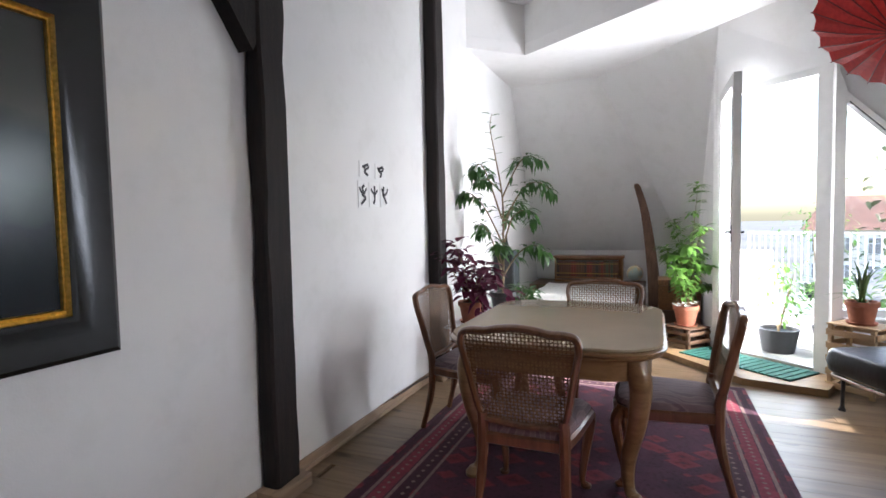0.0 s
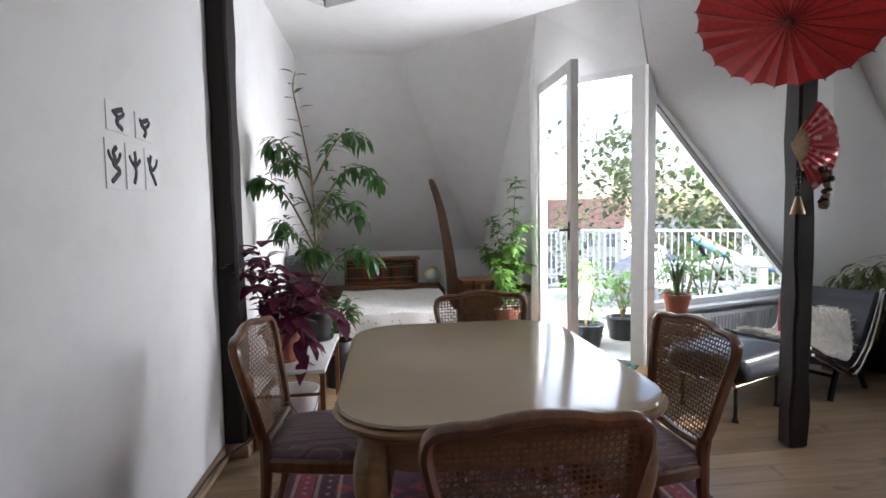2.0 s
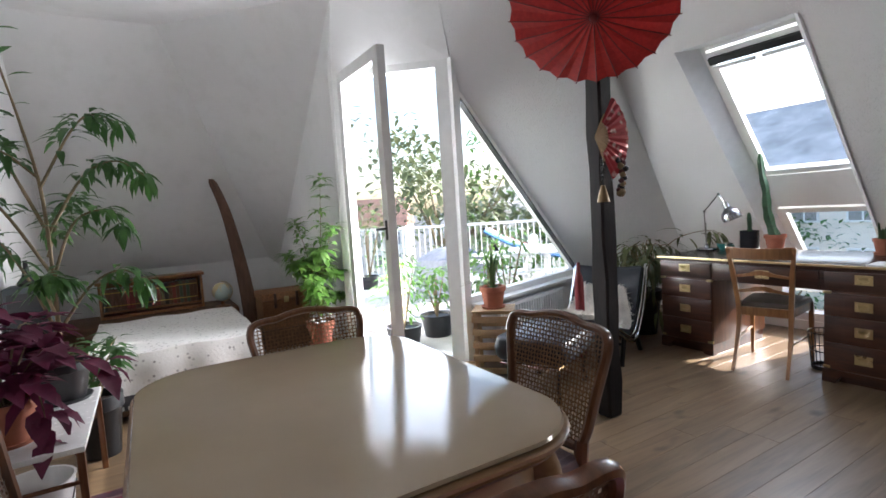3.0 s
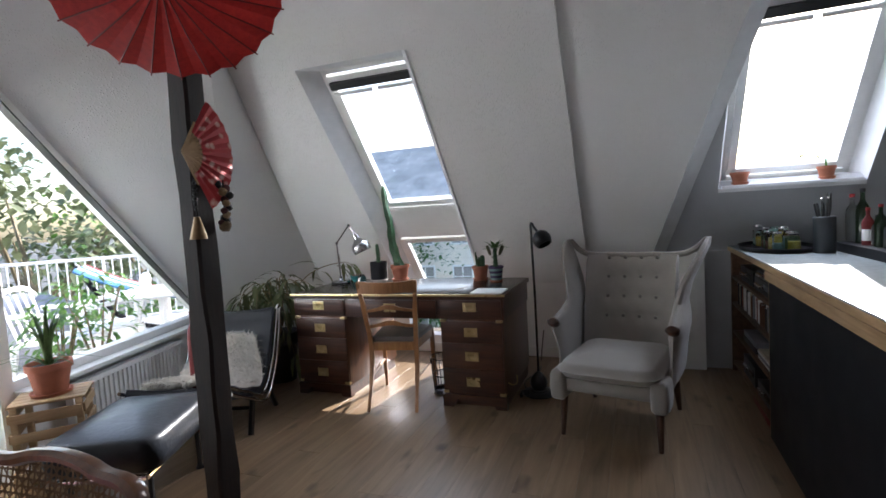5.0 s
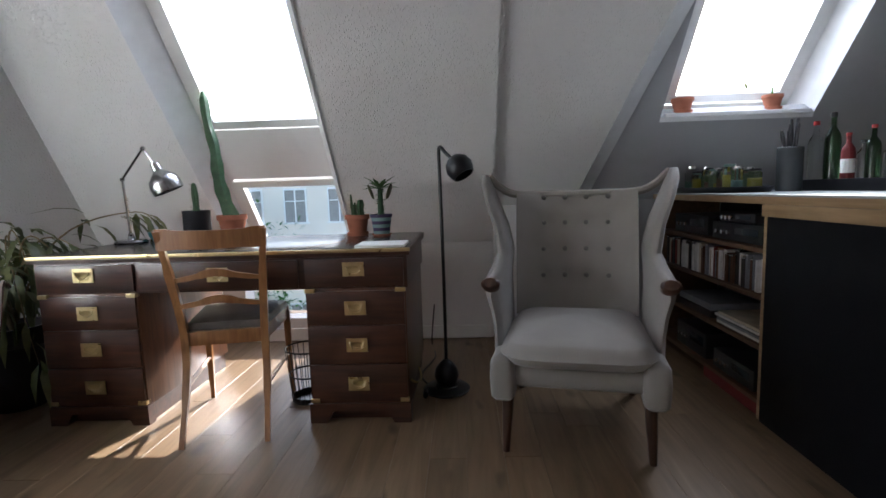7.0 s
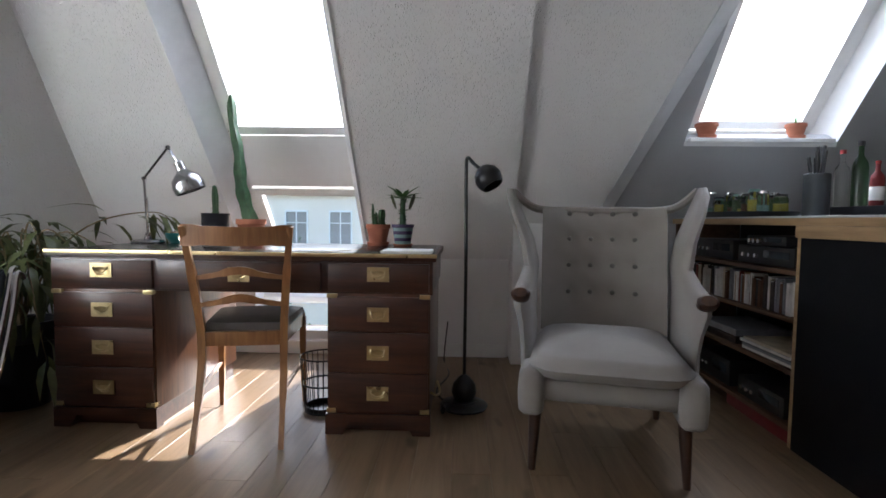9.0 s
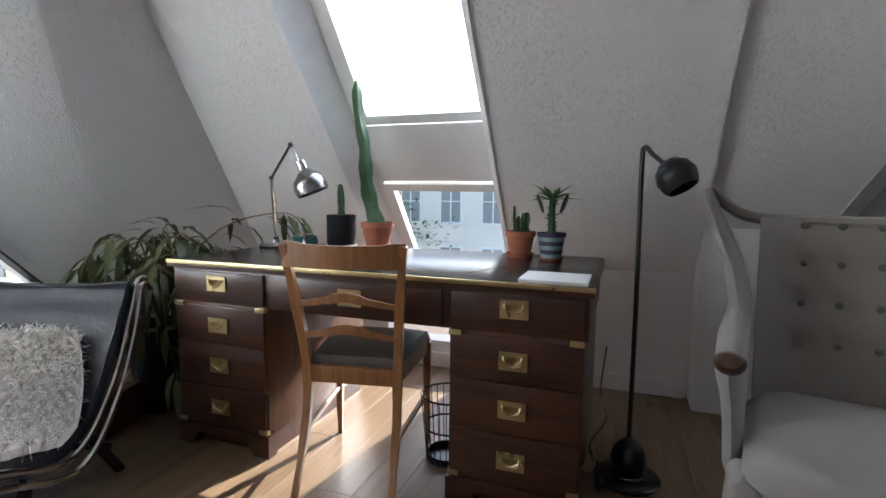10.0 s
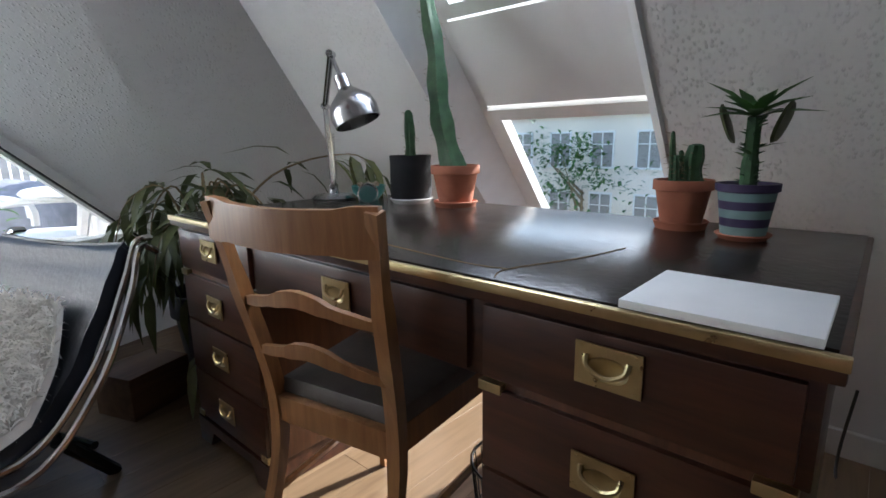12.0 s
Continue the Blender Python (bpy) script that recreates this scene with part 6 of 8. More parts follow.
# ---- floor lamp ----
fl = thing("floor_lamp", "slim black metal floor lamp with ball shade", "lamp", at=(3.09, 2.472, 0))
bm = bmesh.new()
lathe(bm, [(0, 0), (0.115, 0), (0.12, 0.012), (0.11, 0.02), (0.06, 0.025), (0.055, 0.03), (0, 0.03)], 28)
part("base", bm, BLACKMETAL, fl)
bm = bmesh.new()
lathe(bm, [(0, 0.03), (0.05, 0.04), (0.064, 0.08), (0.055, 0.12), (0.03, 0.15), (0.012, 0.165), (0, 0.165)], 20)
part("weight", bm, BLACKMETAL, fl)
bm = bmesh.new()
tube(bm, smooth_path([(0, 0, 0.15), (0.0, 0.0, 0.7), (-0.01, 0.005, 1.15), (-0.02, 0.0, 1.235), (-0.06, -0.03, 1.205), (-0.12, -0.07, 1.165)], 6), 0.0085, 8)
part("rod", bm, BLACKMETAL, fl)
bm = bmesh.new()
m = Matrix.Translation((-0.155, -0.095, 1.13)) @ Euler((radians(-28), radians(20), 0)).to_matrix().to_4x4()
lathe(bm, [(0.0, 0.062), (0.03, 0.056), (0.055, 0.032), (0.065, 0.0), (0.058, -0.03), (0.05, -0.045), (0.046, -0.045), (0.055, -0.03), (0.06, 0), (0.03, 0.05), (0, 0.055)], 24, m)
part("shade", bm, BLACKMETAL, fl, "black ball shade")
fp = bmesh.new()
tube(fp, smooth_path([(-0.06, 0.06, 0.02), (-0.1, 0.1, 0.035), (-0.14, 0.10, 0.03)], 4), 0.02, 8, 0.6)
part("foot_switch", fp, BLACKPLASTIC, fl)
cb = thing("lamp_cable", "black cable on the floor by the desk", "cable")
bm = bmesh.new()
tube(bm, smooth_path([(3.12, 2.56, 0.006), (3.3, 2.62, 0.006), (3.6, 2.56, 0.006), (3.9, 2.6, 0.01), (3.97, 2.58, 0.25)], 6), 0.005, 6)
part("cord", bm, BLACKPLASTIC, cb)

# ---- wing armchair ----
AC = thing("wing_armchair", "grey wool wing armchair with buttoned back and wooden paws", "armchair", at=(2.71, 1.893, 0), turn=78)
# local: faces +y, width along x


def loft(bm, rows, closed=True, cap=True):
    rings = [[bm.verts.new(p) for p in r] for r in rows]
    n = len(rings[0])
    for a, b in zip(rings, rings[1:]):
        for k in range(n if closed else n - 1):
            bm.faces.new((a[k], a[(k + 1) % n], b[(k + 1) % n], b[k]))
    if cap:
        bm.faces.new(rings[0][::-1])
        bm.faces.new(rings[-1])


def cushion(bm, x0, y0, x1, y1, z0, z1, puff=0.02, r=0.06, n=4):
    """A padded block with rounded corners."""
    def outline(g):
        pts = []
        for cx, cy, a0 in ((x1 - r, y1 - r, 0), (x0 + r, y1 - r, 90), (x0 + r, y0 + r, 180), (x1 - r, y0 + r, 270)):
            for k in range(n + 1):
                a = radians(a0 + 90 * k / n)
                pts.append(((cx + (r + g) * math.cos(a)), (cy + (r + g) * math.sin(a))))
        return pts
    zm = (z0 + z1) / 2
    rows = []
    for g, z in ((-0.05, z0), (-0.015, z0 + 0.005), (0, z0 + 0.02), (puff * 0.5, zm), (0, z1 - 0.024), (-0.010, z1 - 0.008), (-0.03, z1)):
        rows.append([(x, y, z) for x, y in outline(g)])
    mx, my = (x0 + x1) / 2, (y0 + y1) / 2
    for f in (0.85, 0.65, 0.4, 0.15):
        rows.append([(mx + (x - mx) * f, my + (y - my) * f, z1 + puff * (1 - f * f)) for x, y in outline(-0.03)])
    loft(bm, rows)


bm = bmesh.new()
cushion(bm, -0.31, -0.30, 0.31, 0.33, 0.27, 0.37, 0.01, 0.05)
part("seat_base", bm, GREYCLOTH, AC)
bm = bmesh.new()
cushion(bm, -0.265, -0.26, 0.265, 0.385, 0.365, 0.455, 0.045, 0.10)
part("seat_cushion", bm, GREYCLOTH, AC)
for x in (-0.275, 0.275):
    bm = bmesh.new()
    cushion(bm, x - 0.045, 0.18, x + 0.045, 0.36, 0.22, 0.40, 0.01, 0.03)
    part("arm_front", bm, GREYCLOTH, AC)
BUTTONCLOTH = plain("grey_wool_buttons", (0.16, 0.15, 0.14), 0.95, var=0.06, scale=6)
# back with buttons
NX, NZ = 25, 25
BTN = [(-0.15 + 0.1 * i, 0.60 + 0.125 * j) for i in range(4) for j in range(4)]
bm = bmesh.new()
grid, gridb = [], []
for j in range(NZ):
    z = 0.44 + (1.00 - 0.44) * j / (NZ - 1)
    row, rowb = [], []
    for i in range(NX):
        x = (-0.27 + 0.54 * i / (NX - 1)) * (1 + 0.04 * j / NZ)
        y = -0.25 - (z - 0.44) * 0.30 + 0.10 * (abs(x) / 0.27) ** 3
        dent = sum(0.016 * math.exp(-((x - bx) ** 2 + (z - bz) ** 2) / 0.0007) for bx, bz in BTN)
        edge = 0.03 * max(0, (j - NZ + 4) / 3) ** 2
        row.append(bm.verts.new((x, y - dent - edge, z)))
        rowb.append(bm.verts.new((x, y - 0.12, z - 0.01)))
    grid.append(row)
    gridb.append(rowb)
for j in range(NZ - 1):
    for i in range(NX - 1):
        bm.faces.new((grid[j][i], grid[j][i + 1], grid[j + 1][i + 1], grid[j + 1][i]))
        bm.faces.new((gridb[j][i + 1], gridb[j][i], gridb[j + 1][i], gridb[j + 1][i + 1]))
for i in range(NX - 1):
    bm.faces.new((grid[-1][i], grid[-1][i + 1], gridb[-1][i + 1], gridb[-1][i]))
    bm.faces.new((grid[0][i + 1], grid[0][i], gridb[0][i], gridb[0][i + 1]))
for j in range(NZ - 1):
    bm.faces.new((grid[j][0], grid[j + 1][0], gridb[j + 1][0], gridb[j][0]))
    bm.faces.new((grid[j + 1][-1], grid[j][-1], gridb[j][-1], gridb[j + 1][-1]))
part("backrest", bm, GREYCLOTH, AC, "buttoned grey back")
for bx, bz in BTN:
    bm = bmesh.new()
    y = -0.25 - (bz - 0.44) * 0.30 + 0.10 * (abs(bx) / 0.27) ** 3 - 0.014
    lathe(bm, [(0, 0.010), (0.009, 0.007), (0.013, 0)], 10, pose(bx * 1.02, y, bz, -90, 0, 0))
    part("button", bm, BUTTONCLOTH, AC)
for s in (-1, 1):
    bm = bmesh.new()
    rows = []
    # from the wing's tip down along the arm to the paw
    for z, yb, yf, xo, th in ((1.10, -0.48, -0.38, 0.45, 0.03), (1.05, -0.475, -0.28, 0.435, 0.05), (0.96, -0.45, -0.17, 0.395, 0.055), (0.85, -0.39, -0.085, 0.345, 0.06), (0.74, -0.36, -0.03, 0.32, 0.065), (0.69, -0.35, 0.10, 0.325, 0.075), (0.66, -0.34, 0.215, 0.33, 0.085), (0.60, -0.33, 0.23, 0.33, 0.085), (0.52, -0.32, 0.19, 0.32, 0.07), (0.44, -0.31, 0.17, 0.315, 0.06), (0.34, -0.30, 0.2, 0.31, 0.055)):
        ym = (yb + yf) / 2
        ring = []
        for k in range(12):
            a = 2 * math.pi * k / 12
            ca, sa = math.cos(a), math.sin(a)
            ring.append((s * (xo + th * 0.5 * ca - 0.15 * max(0, 0.0)), ym + (yf - yb) / 2 * (abs(sa) ** 0.6) * math.copysign(1, sa), z))
        rows.append(ring)
    loft(bm, rows)
    part("wing_arm", bm, GREYCLOTH, AC)
    bm = bmesh.new()
    lathe(bm, [(0, 0.02), (0.026, 0.015), (0.038, 0.0), (0.036, -0.03), (0, -0.04)], 16, pose(s * 0.33, 0.235, 0.655, -60, 0, 0) @ Matrix.Diagonal((1.0, 0.75, 1.0, 1.0)))
    part("paw", bm, DARKLEG, AC, "polished dark wooden paw")
    for y, dy in ((0.27, 0.03), (-0.26, -0.09)):
        bm = bmesh.new()
        tube(bm, [(s * 0.26, y, 0.29), (s * 0.265, y + dy * 0.5, 0.14), (s * 0.27, y + dy, 0.0)], [0.026, 0.021, 0.014], 10)
        part("leg", bm, DARKLEG, AC)
bm = bmesh.new()
tube(bm, smooth_path([(-0.44, -0.47, 1.09), (-0.32, -0.44, 1.0), (-0.1, -0.44, 0.99), (0.1, -0.44, 0.99), (0.32, -0.44, 1.0), (0.44, -0.47, 1.09)], 5), 0.02, 8)
part("top_roll", bm, GREYCLOTH, AC)
# ---- north corner: day bed, shelf of books, globe, plank, trunk ----
bed = thing("day_bed", "low day bed under a white and grey patterned throw", "bed", at=(0, 0, 0))
BX0, BX1, BY0, BY1 = -1.50, -0.42, 5.50, 7.00
bm = bmesh.new()
box(bm, BX0, BY0 + 0.02, 0.04, BX1, BY1, 0.26, 0.01)
part("base", bm, DARKCRATE, bed)
bm = bmesh.new()
cushion(bm, BX0 - 0.01, BY0, BX1 + 0.01, BY1 + 0.02, 0.25, 0.44, 0.02, 0.07)
part("mattress", bm, CHINA, bed)


def throw_look(nt, b):
    v = coords(nt)
    vo = node(nt, "TexVoronoi", Scale=26.0)
    nt.links.new(v, vo.inputs["Vector"])
    wv = node(nt, "TexWave", Scale=3.2, Distortion=1.5)
    wv.bands_direction = "Z"
    nt.links.new(v, wv.inputs["Vector"])
    col = ramp(nt, vo.outputs["Distance"], [(0.16, (0.30, 0.29, 0.28)), (0.30, (0.80, 0.79, 0.76))])
    nt.links.new(mixed(nt, wv.outputs["Fac"], col, (0.80, 0.79, 0.76)), b.inputs["Base Color"])
    bumped(nt, b, noise_of(nt, v, 60.0, 3), 0.5, 0.006)


THROW = shade("patterned_throw", throw_look, 0.95)
bm = bmesh.new()
rnd = random.Random(12)
rows = []
for j in range(22):
    t = j / 21
    row = []
    for i in range(17):
        x = BX0 - 0.02 + (BX1 - BX0 + 0.04) * i / 16
        if t < 0.28:
            y, z = BY0 - 0.028 - 0.012 * math.sin(i * 1.3), 0.10 + (0.445 - 0.10) * t / 0.28
        else:
            y, z = BY0 - 0.02 + (BY1 - BY0) * (t - 0.28) / 0.72, 0.468 + 0.006 * math.sin(i * 0.9 + j) + 0.004 * rnd.random()
        row.append(bm.verts.new((x, y, z)))
    rows.append(row)
for a, b in zip(rows, rows[1:]):
    for i in range(16):
        bm.faces.new((a[i], a[i + 1], b[i + 1], b[i]))
g = bmesh.ops.extrude_face_region(bm, geom=bm.faces[:])
bmesh.ops.translate(bm, vec=(0, 0.006, -0.006), verts=[v for v in g["geom"] if isinstance(v, bmesh.types.BMVert)])
part("throw", bm, THROW, bed, "white and grey patterned throw")
for k in range(4):
    bm = bmesh.new()
    x = BX0 + 0.12 + k * 0.28
    box(bm, x, BY0 - 0.045, 0.13, x + 0.15, BY0 - 0.040, 0.20, 0.002)
    for dx in (0.01, 0.06, 0.12):
        box(bm, x + dx, BY0 - 0.045, 0.10, x + dx + 0.022, BY0 - 0.040, 0.135)
    box(bm, x + 0.14, BY0 - 0.045, 0.14, x + 0.185, BY0 - 0.040, 0.17, 0.002)
    part("dark_motif", bm, INK, bed)

low = thing("low_cabinet", "low dark wooden cabinet along the knee wall", "cabinet")
bm = bmesh.new()
box(bm, -1.85, 7.2, 0, -0.30, 7.9, 0.42, 0.008)
part("body", bm, DARKCRATE, low)
shelf = thing("book_shelf", "small brown wooden bookshelf full of old bound books", "bookshelf")
SX0, SX1, SY0, SY1, SZ0, SZ1 = -1.55, -0.60, 7.55, 7.80, 0.42, 0.80
for nm, q in (("board", (SX0, SY0, SZ0, SX1, SY1, SZ0 + 0.03)), ("board", (SX0 - 0.02, SY0 - 0.02, SZ1 - 0.03, SX1 + 0.02, SY1 + 0.01, SZ1)), ("side", (SX0, SY0, SZ0 + 0.03, SX0 + 0.025, SY1, SZ1 - 0.03)), ("side", (SX1 - 0.025, SY0, SZ0 + 0.03, SX1, SY1, SZ1 - 0.03)), ("back", (SX0 + 0.025, SY1 - 0.012, SZ0 + 0.03, SX1 - 0.025, SY1, SZ1 - 0.03)), ("board", (SX0 + 0.025, SY0, SZ0 + 0.055, SX1 - 0.025, SY1 - 0.012, SZ0 + 0.075))):
    bm = bmesh.new()
    box(bm, *q, 0.004)
    part(nm, bm, CHERRY, shelf)
BINDS = [plain("book_" + nm, c, 0.6, var=0.2) for nm, c in (("brown", (0.12, 0.055, 0.03)), ("tan", (0.35, 0.22, 0.11)), ("dark", (0.035, 0.025, 0.025)), ("green", (0.07, 0.10, 0.06)), ("red", (0.20, 0.04, 0.03)), ("cream", (0.55, 0.48, 0.36)), ("white", (0.70, 0.69, 0.66)), ("grey", (0.22, 0.23, 0.25)))]


def book(at, w, d, h, material, bands=True, tilt=0.0, turn=0.0, group="shelf books", label="old bound book with gilt bands on a shelf"):
    ob = thing("book", label, "book", group=group)
    ob.matrix_world = pose(*at, 0, tilt, turn)
    bm = bmesh.new()
    box(bm, 0, 0, 0, w, d, h, 0.003, None, 1)
    part("cover", bm, material, ob)
    if bands:
        for f in (0.2, 0.8):
            bm = bmesh.new()
            box(bm, -0.0006, -0.0012, h * f, w + 0.0006, 0.003, h * f + 0.008)
            part("band", bm, GOLD, ob, smooth=False)
    bm = bmesh.new()
    box(bm, 0.004, 0.004, h - 0.002, w - 0.004, d - 0.003, h + 0.0006)
    part("pages", bm, PAPER, ob, smooth=False)


rnd = random.Random(8)
x = SX0 + 0.03
while x < SX1 - 0.06:
    w = rnd.choice((0.032, 0.038, 0.042))
    green = x > SX1 - 0.28
    book((x, SY0 + 0.015, SZ0 + 0.076), w - 0.002, 0.16, 0.225 if not green else 0.235, BINDS[rnd.choice((0, 0, 2, 4)) if not green else rnd.choice((1, 3, 0))])
    x += w
globe = thing("globe", "small pale globe on a stand", "globe", at=(-0.44, 7.35, 0.42))
bm = bmesh.new()
lathe(bm, [(0, 0), (0.07, 0), (0.075, 0.012), (0.02, 0.03), (0.012, 0.06), (0, 0.06)], 18)
part("stand", bm, CHERRY, globe)
bm = bmesh.new()
n_ = 14
lathe(bm, [(0.10 * math.sin(math.pi * k / n_), 0.165 - 0.10 * math.cos(math.pi * k / n_)) for k in range(n_ + 1)], 24)


def globe_look(nt, b):
    v = coords(nt)
    nt.links.new(ramp(nt, noise_of(nt, v, 9.0, 5), [(0.48, (0.42, 0.50, 0.46)), (0.53, (0.55, 0.45, 0.25))]), b.inputs["Base Color"])


part("ball", bm, shade("globe_map", globe_look, 0.35), globe)
bm = bmesh.new()
tube(bm, [(0.108 * math.sin(a), 0, 0.165 - 0.108 * math.cos(a)) for a in [math.pi * (k / 16) for k in range(17)]], 0.004, 6)
part("meridian", bm, BRASS, globe)
plank = thing("old_plank", "dark curved old plank leaning on the sloping wall", "plank")
bm = bmesh.new()
for k in range(1):
    pts = [(-0.20, 7.16, 0.02), (-0.22, 7.20, 0.5), (-0.27, 7.28, 1.0), (-0.34, 7.38, 1.45), (-0.44, 7.47, 1.80)]
    sp = smooth_path(pts, 5)
    ring = []
    n = len(sp)
    for i, p in enumerate(sp):
        w = 0.17 - 0.09 * (i / (n - 1)) if i < n - 1 else 0.045
        ring.append([(p.x - w / 2 + 0.02, p.y, p.z), (p.x + w / 2 + 0.02, p.y + 0.02, p.z), (p.x + w / 2 + 0.02, p.y + 0.055, p.z), (p.x - w / 2 + 0.02, p.y + 0.035, p.z)])
    loft(bm, ring)
part("board", bm, wood("weathered_plank", (0.08, 0.042, 0.027), (0.20, 0.11, 0.07), 0.8, axis=2, bump=0.5), plank)
trunk = thing("wicker_trunk", "brown wicker trunk with leather straps", "trunk", at=(-0.02, 6.75, 0), turn=0)
bm = bmesh.new()
box(bm, -0.12, 0, 0.20, 0.34, 0.4, 0.50, 0.012)
part("body", bm, WICKER, trunk)
bm = bmesh.new()
for j in range(20):
    z = 0.21 + j * 0.0145
    pts = [(-0.125 + 0.47 * i / 40, -0.004 + 0.005 * (-1) ** (i + j), z) for i in range(41)]
    tube(bm, pts, 0.006, 5)
tagged(part("weave", bm, WICKER, trunk), kind="stuff")
bm = bmesh.new()
box(bm, -0.13, -0.012, 0.502, 0.35, 0.41, 0.575, 0.015)
part("lid", bm, WICKER, trunk)
for x in (0.0, 0.22):
    bm = bmesh.new()
    box(bm, x - 0.014, -0.018, 0.42, x + 0.014, -0.011, 0.57, 0.002)
    part("strap", bm, DARKLEG, trunk)
bm = bmesh.new()
box(bm, 0.085, -0.022, 0.47, 0.135, -0.012, 0.53, 0.004)
part("lock", bm, BRASS, trunk)
stand_ = thing("trunk_chest", "plain dark wooden chest beneath the wicker trunk", "chest", at=(-0.02, 6.75, 0))
bm = bmesh.new()
box(bm, -0.13, -0.005, 0, 0.34, 0.41, 0.198, 0.01)
part("body", bm, DARKCRATE, stand_)
dark = thing("floor_speaker", "dark grey box standing in the corner behind the plants", "speaker", at=(-1.80, 5.75, 0))
bm = bmesh.new()
box(bm, -0.12, -0.02, 0, 0.12, 0.24, 0.98, 0.01)
part("case", bm, plain("charcoal_case", (0.05, 0.06, 0.065), 0.6), dark)
bm = bmesh.new()
box(bm, -0.10, -0.028, 0.08, 0.10, -0.021, 0.94, 0.004)
part("grille", bm, BLACKPLASTIC, dark)
turned("dark_vase", "black turned vase on the dark case", "vase", (-1.80, 5.85, 0.98), [(0, 0), (0.055, 0), (0.06, 0.02), (0.03, 0.06), (0.016, 0.11), (0.012, 0.16), (0.016, 0.17), (0, 0.17)], BLACKMETAL)


# ---- house plants ----
def leafy_plant(name, label, at, stems, leaves, material, size, seed, droop=0.3, narrow=0.42, stem_r=0.008):
    """Stems as smooth paths with leaves along their outer parts, each leaf a part."""
    rnd = random.Random(seed)
    ob = thing(name, label, "plant", at=at)
    for pts in stems:
        bm = bmesh.new()
        sp = smooth_path(pts, 6)
        tube(bm, sp, [stem_r * (1 - 0.75 * i / (len(sp) - 1)) for i in range(len(sp))], 6)
        part("stem", bm, STEM, ob)
    total = 0
    rest = bmesh.new()
    for pts in stems:
        sp = smooth_path(pts, 6)
        for k in range(leaves):
            i = min(len(sp) - 1, int(len(sp) * (0.25 + 0.75 * rnd.random())))
            p = sp[i]
            a = rnd.uniform(0, 6.28)
            d = (sp[i] - sp[max(0, i - 2)]).normalized() if i else Vector((0, 0, 1))
            out = Vector((math.cos(a), math.sin(a), rnd.uniform(-droop, 0.5))) + d * 0.5
            off = out.normalized() * rnd.uniform(0.0, size * 0.5)
            L_ = size * rnd.uniform(0.7, 1.25)
            if total < 260:
                bm = bmesh.new()
                leaf_mesh(bm, p + off, out, (0, 0, 1), L_, L_ * narrow, 0.25, droop)
                part("leaf", bm, material, ob)
            else:
                leaf_mesh(rest, p + off, out, (0, 0, 1), L_, L_ * narrow, 0.25, droop)
            total += 1
    if len(rest.verts):
        tagged(part("foliage", rest, material, ob), kind="stuff")
    else:
        rest.free()
    return ob


wt = thing("plant_stand", "low white side table with a wooden frame", "side table", at=(-1.60, 4.42, 0))
bm = bmesh.new()
box(bm, -0.22, -0.45, 0.43, 0.22, 0.45, 0.455, 0.006)
part("top", bm, CHINA, wt)
for x in (-0.2, 0.2):
    for y in (-0.42, 0.42):
        bm = bmesh.new()
        box(bm, x - 0.014, y - 0.014, 0, x + 0.014, y + 0.014, 0.43, 0.003)
        part("leg", bm, CHAIRWOOD, wt)
for y in (-0.42, 0.42):
    bm = bmesh.new()
    tube(bm, [(-0.2, y, 0.30), (0.2, y, 0.30)], 0.010, 6)
    part("stretcher", bm, CHAIRWOOD, wt)
bk = thing("white_bucket", "white bucket beneath the plant table", "bucket", at=(-1.60, 4.2, 0))
bm = bmesh.new()
lathe(bm, [(0, 0), (0.12, 0), (0.15, 0.26), (0.155, 0.27), (0.145, 0.27), (0.115, 0.01), (0, 0.01)], 22)
part("pail", bm, CHINA, bk)
bm = bmesh.new()
tube(bm, smooth_path([(0.0, -0.15, 0.24), (0.06, -0.165, 0.16), (0.12, -0.12, 0.14), (0.15, 0.0, 0.24)], 5), 0.003, 5)
part("wire_handle", bm, BLACKMETAL, bk)
clay_pot((-1.66, 4.22, 0.455), 0.12, 0.17, "terracotta pot on the white side table")
rnd = random.Random(21)
stems = []
for k in range(9):
    a, h, r = k * 2.4, rnd.uniform(0.25, 0.62), rnd.uniform(0.14, 0.30)
    stems.append([(0, 0, 0), (r * 0.5 * math.cos(a), r * 0.5 * math.sin(a), h * 0.6), (r * math.cos(a) * (1.3 if k % 3 == 0 else 1), r * math.sin(a), h if k % 3 else h * 0.4)])
stems.append([(0, 0, 0), (-0.12, -0.12, 0.3), (-0.18, -0.2, 0.46)])
stems.append([(0, 0, 0), (0.12, -0.1, 0.1), (0.16, -0.16, -0.12)])
leafy_plant("purple_coleus", "deep purple leafy plant in a terracotta pot", (-1.66, 4.22, 0.60), stems, 22, PURPLE, 0.125, 31, 0.5, 0.62, 0.006)
pot2 = clay_pot((-1.52, 4.72, 0.455), 0.13, 0.19, "dark pot of the tall fig plant", BLACKPLASTIC)
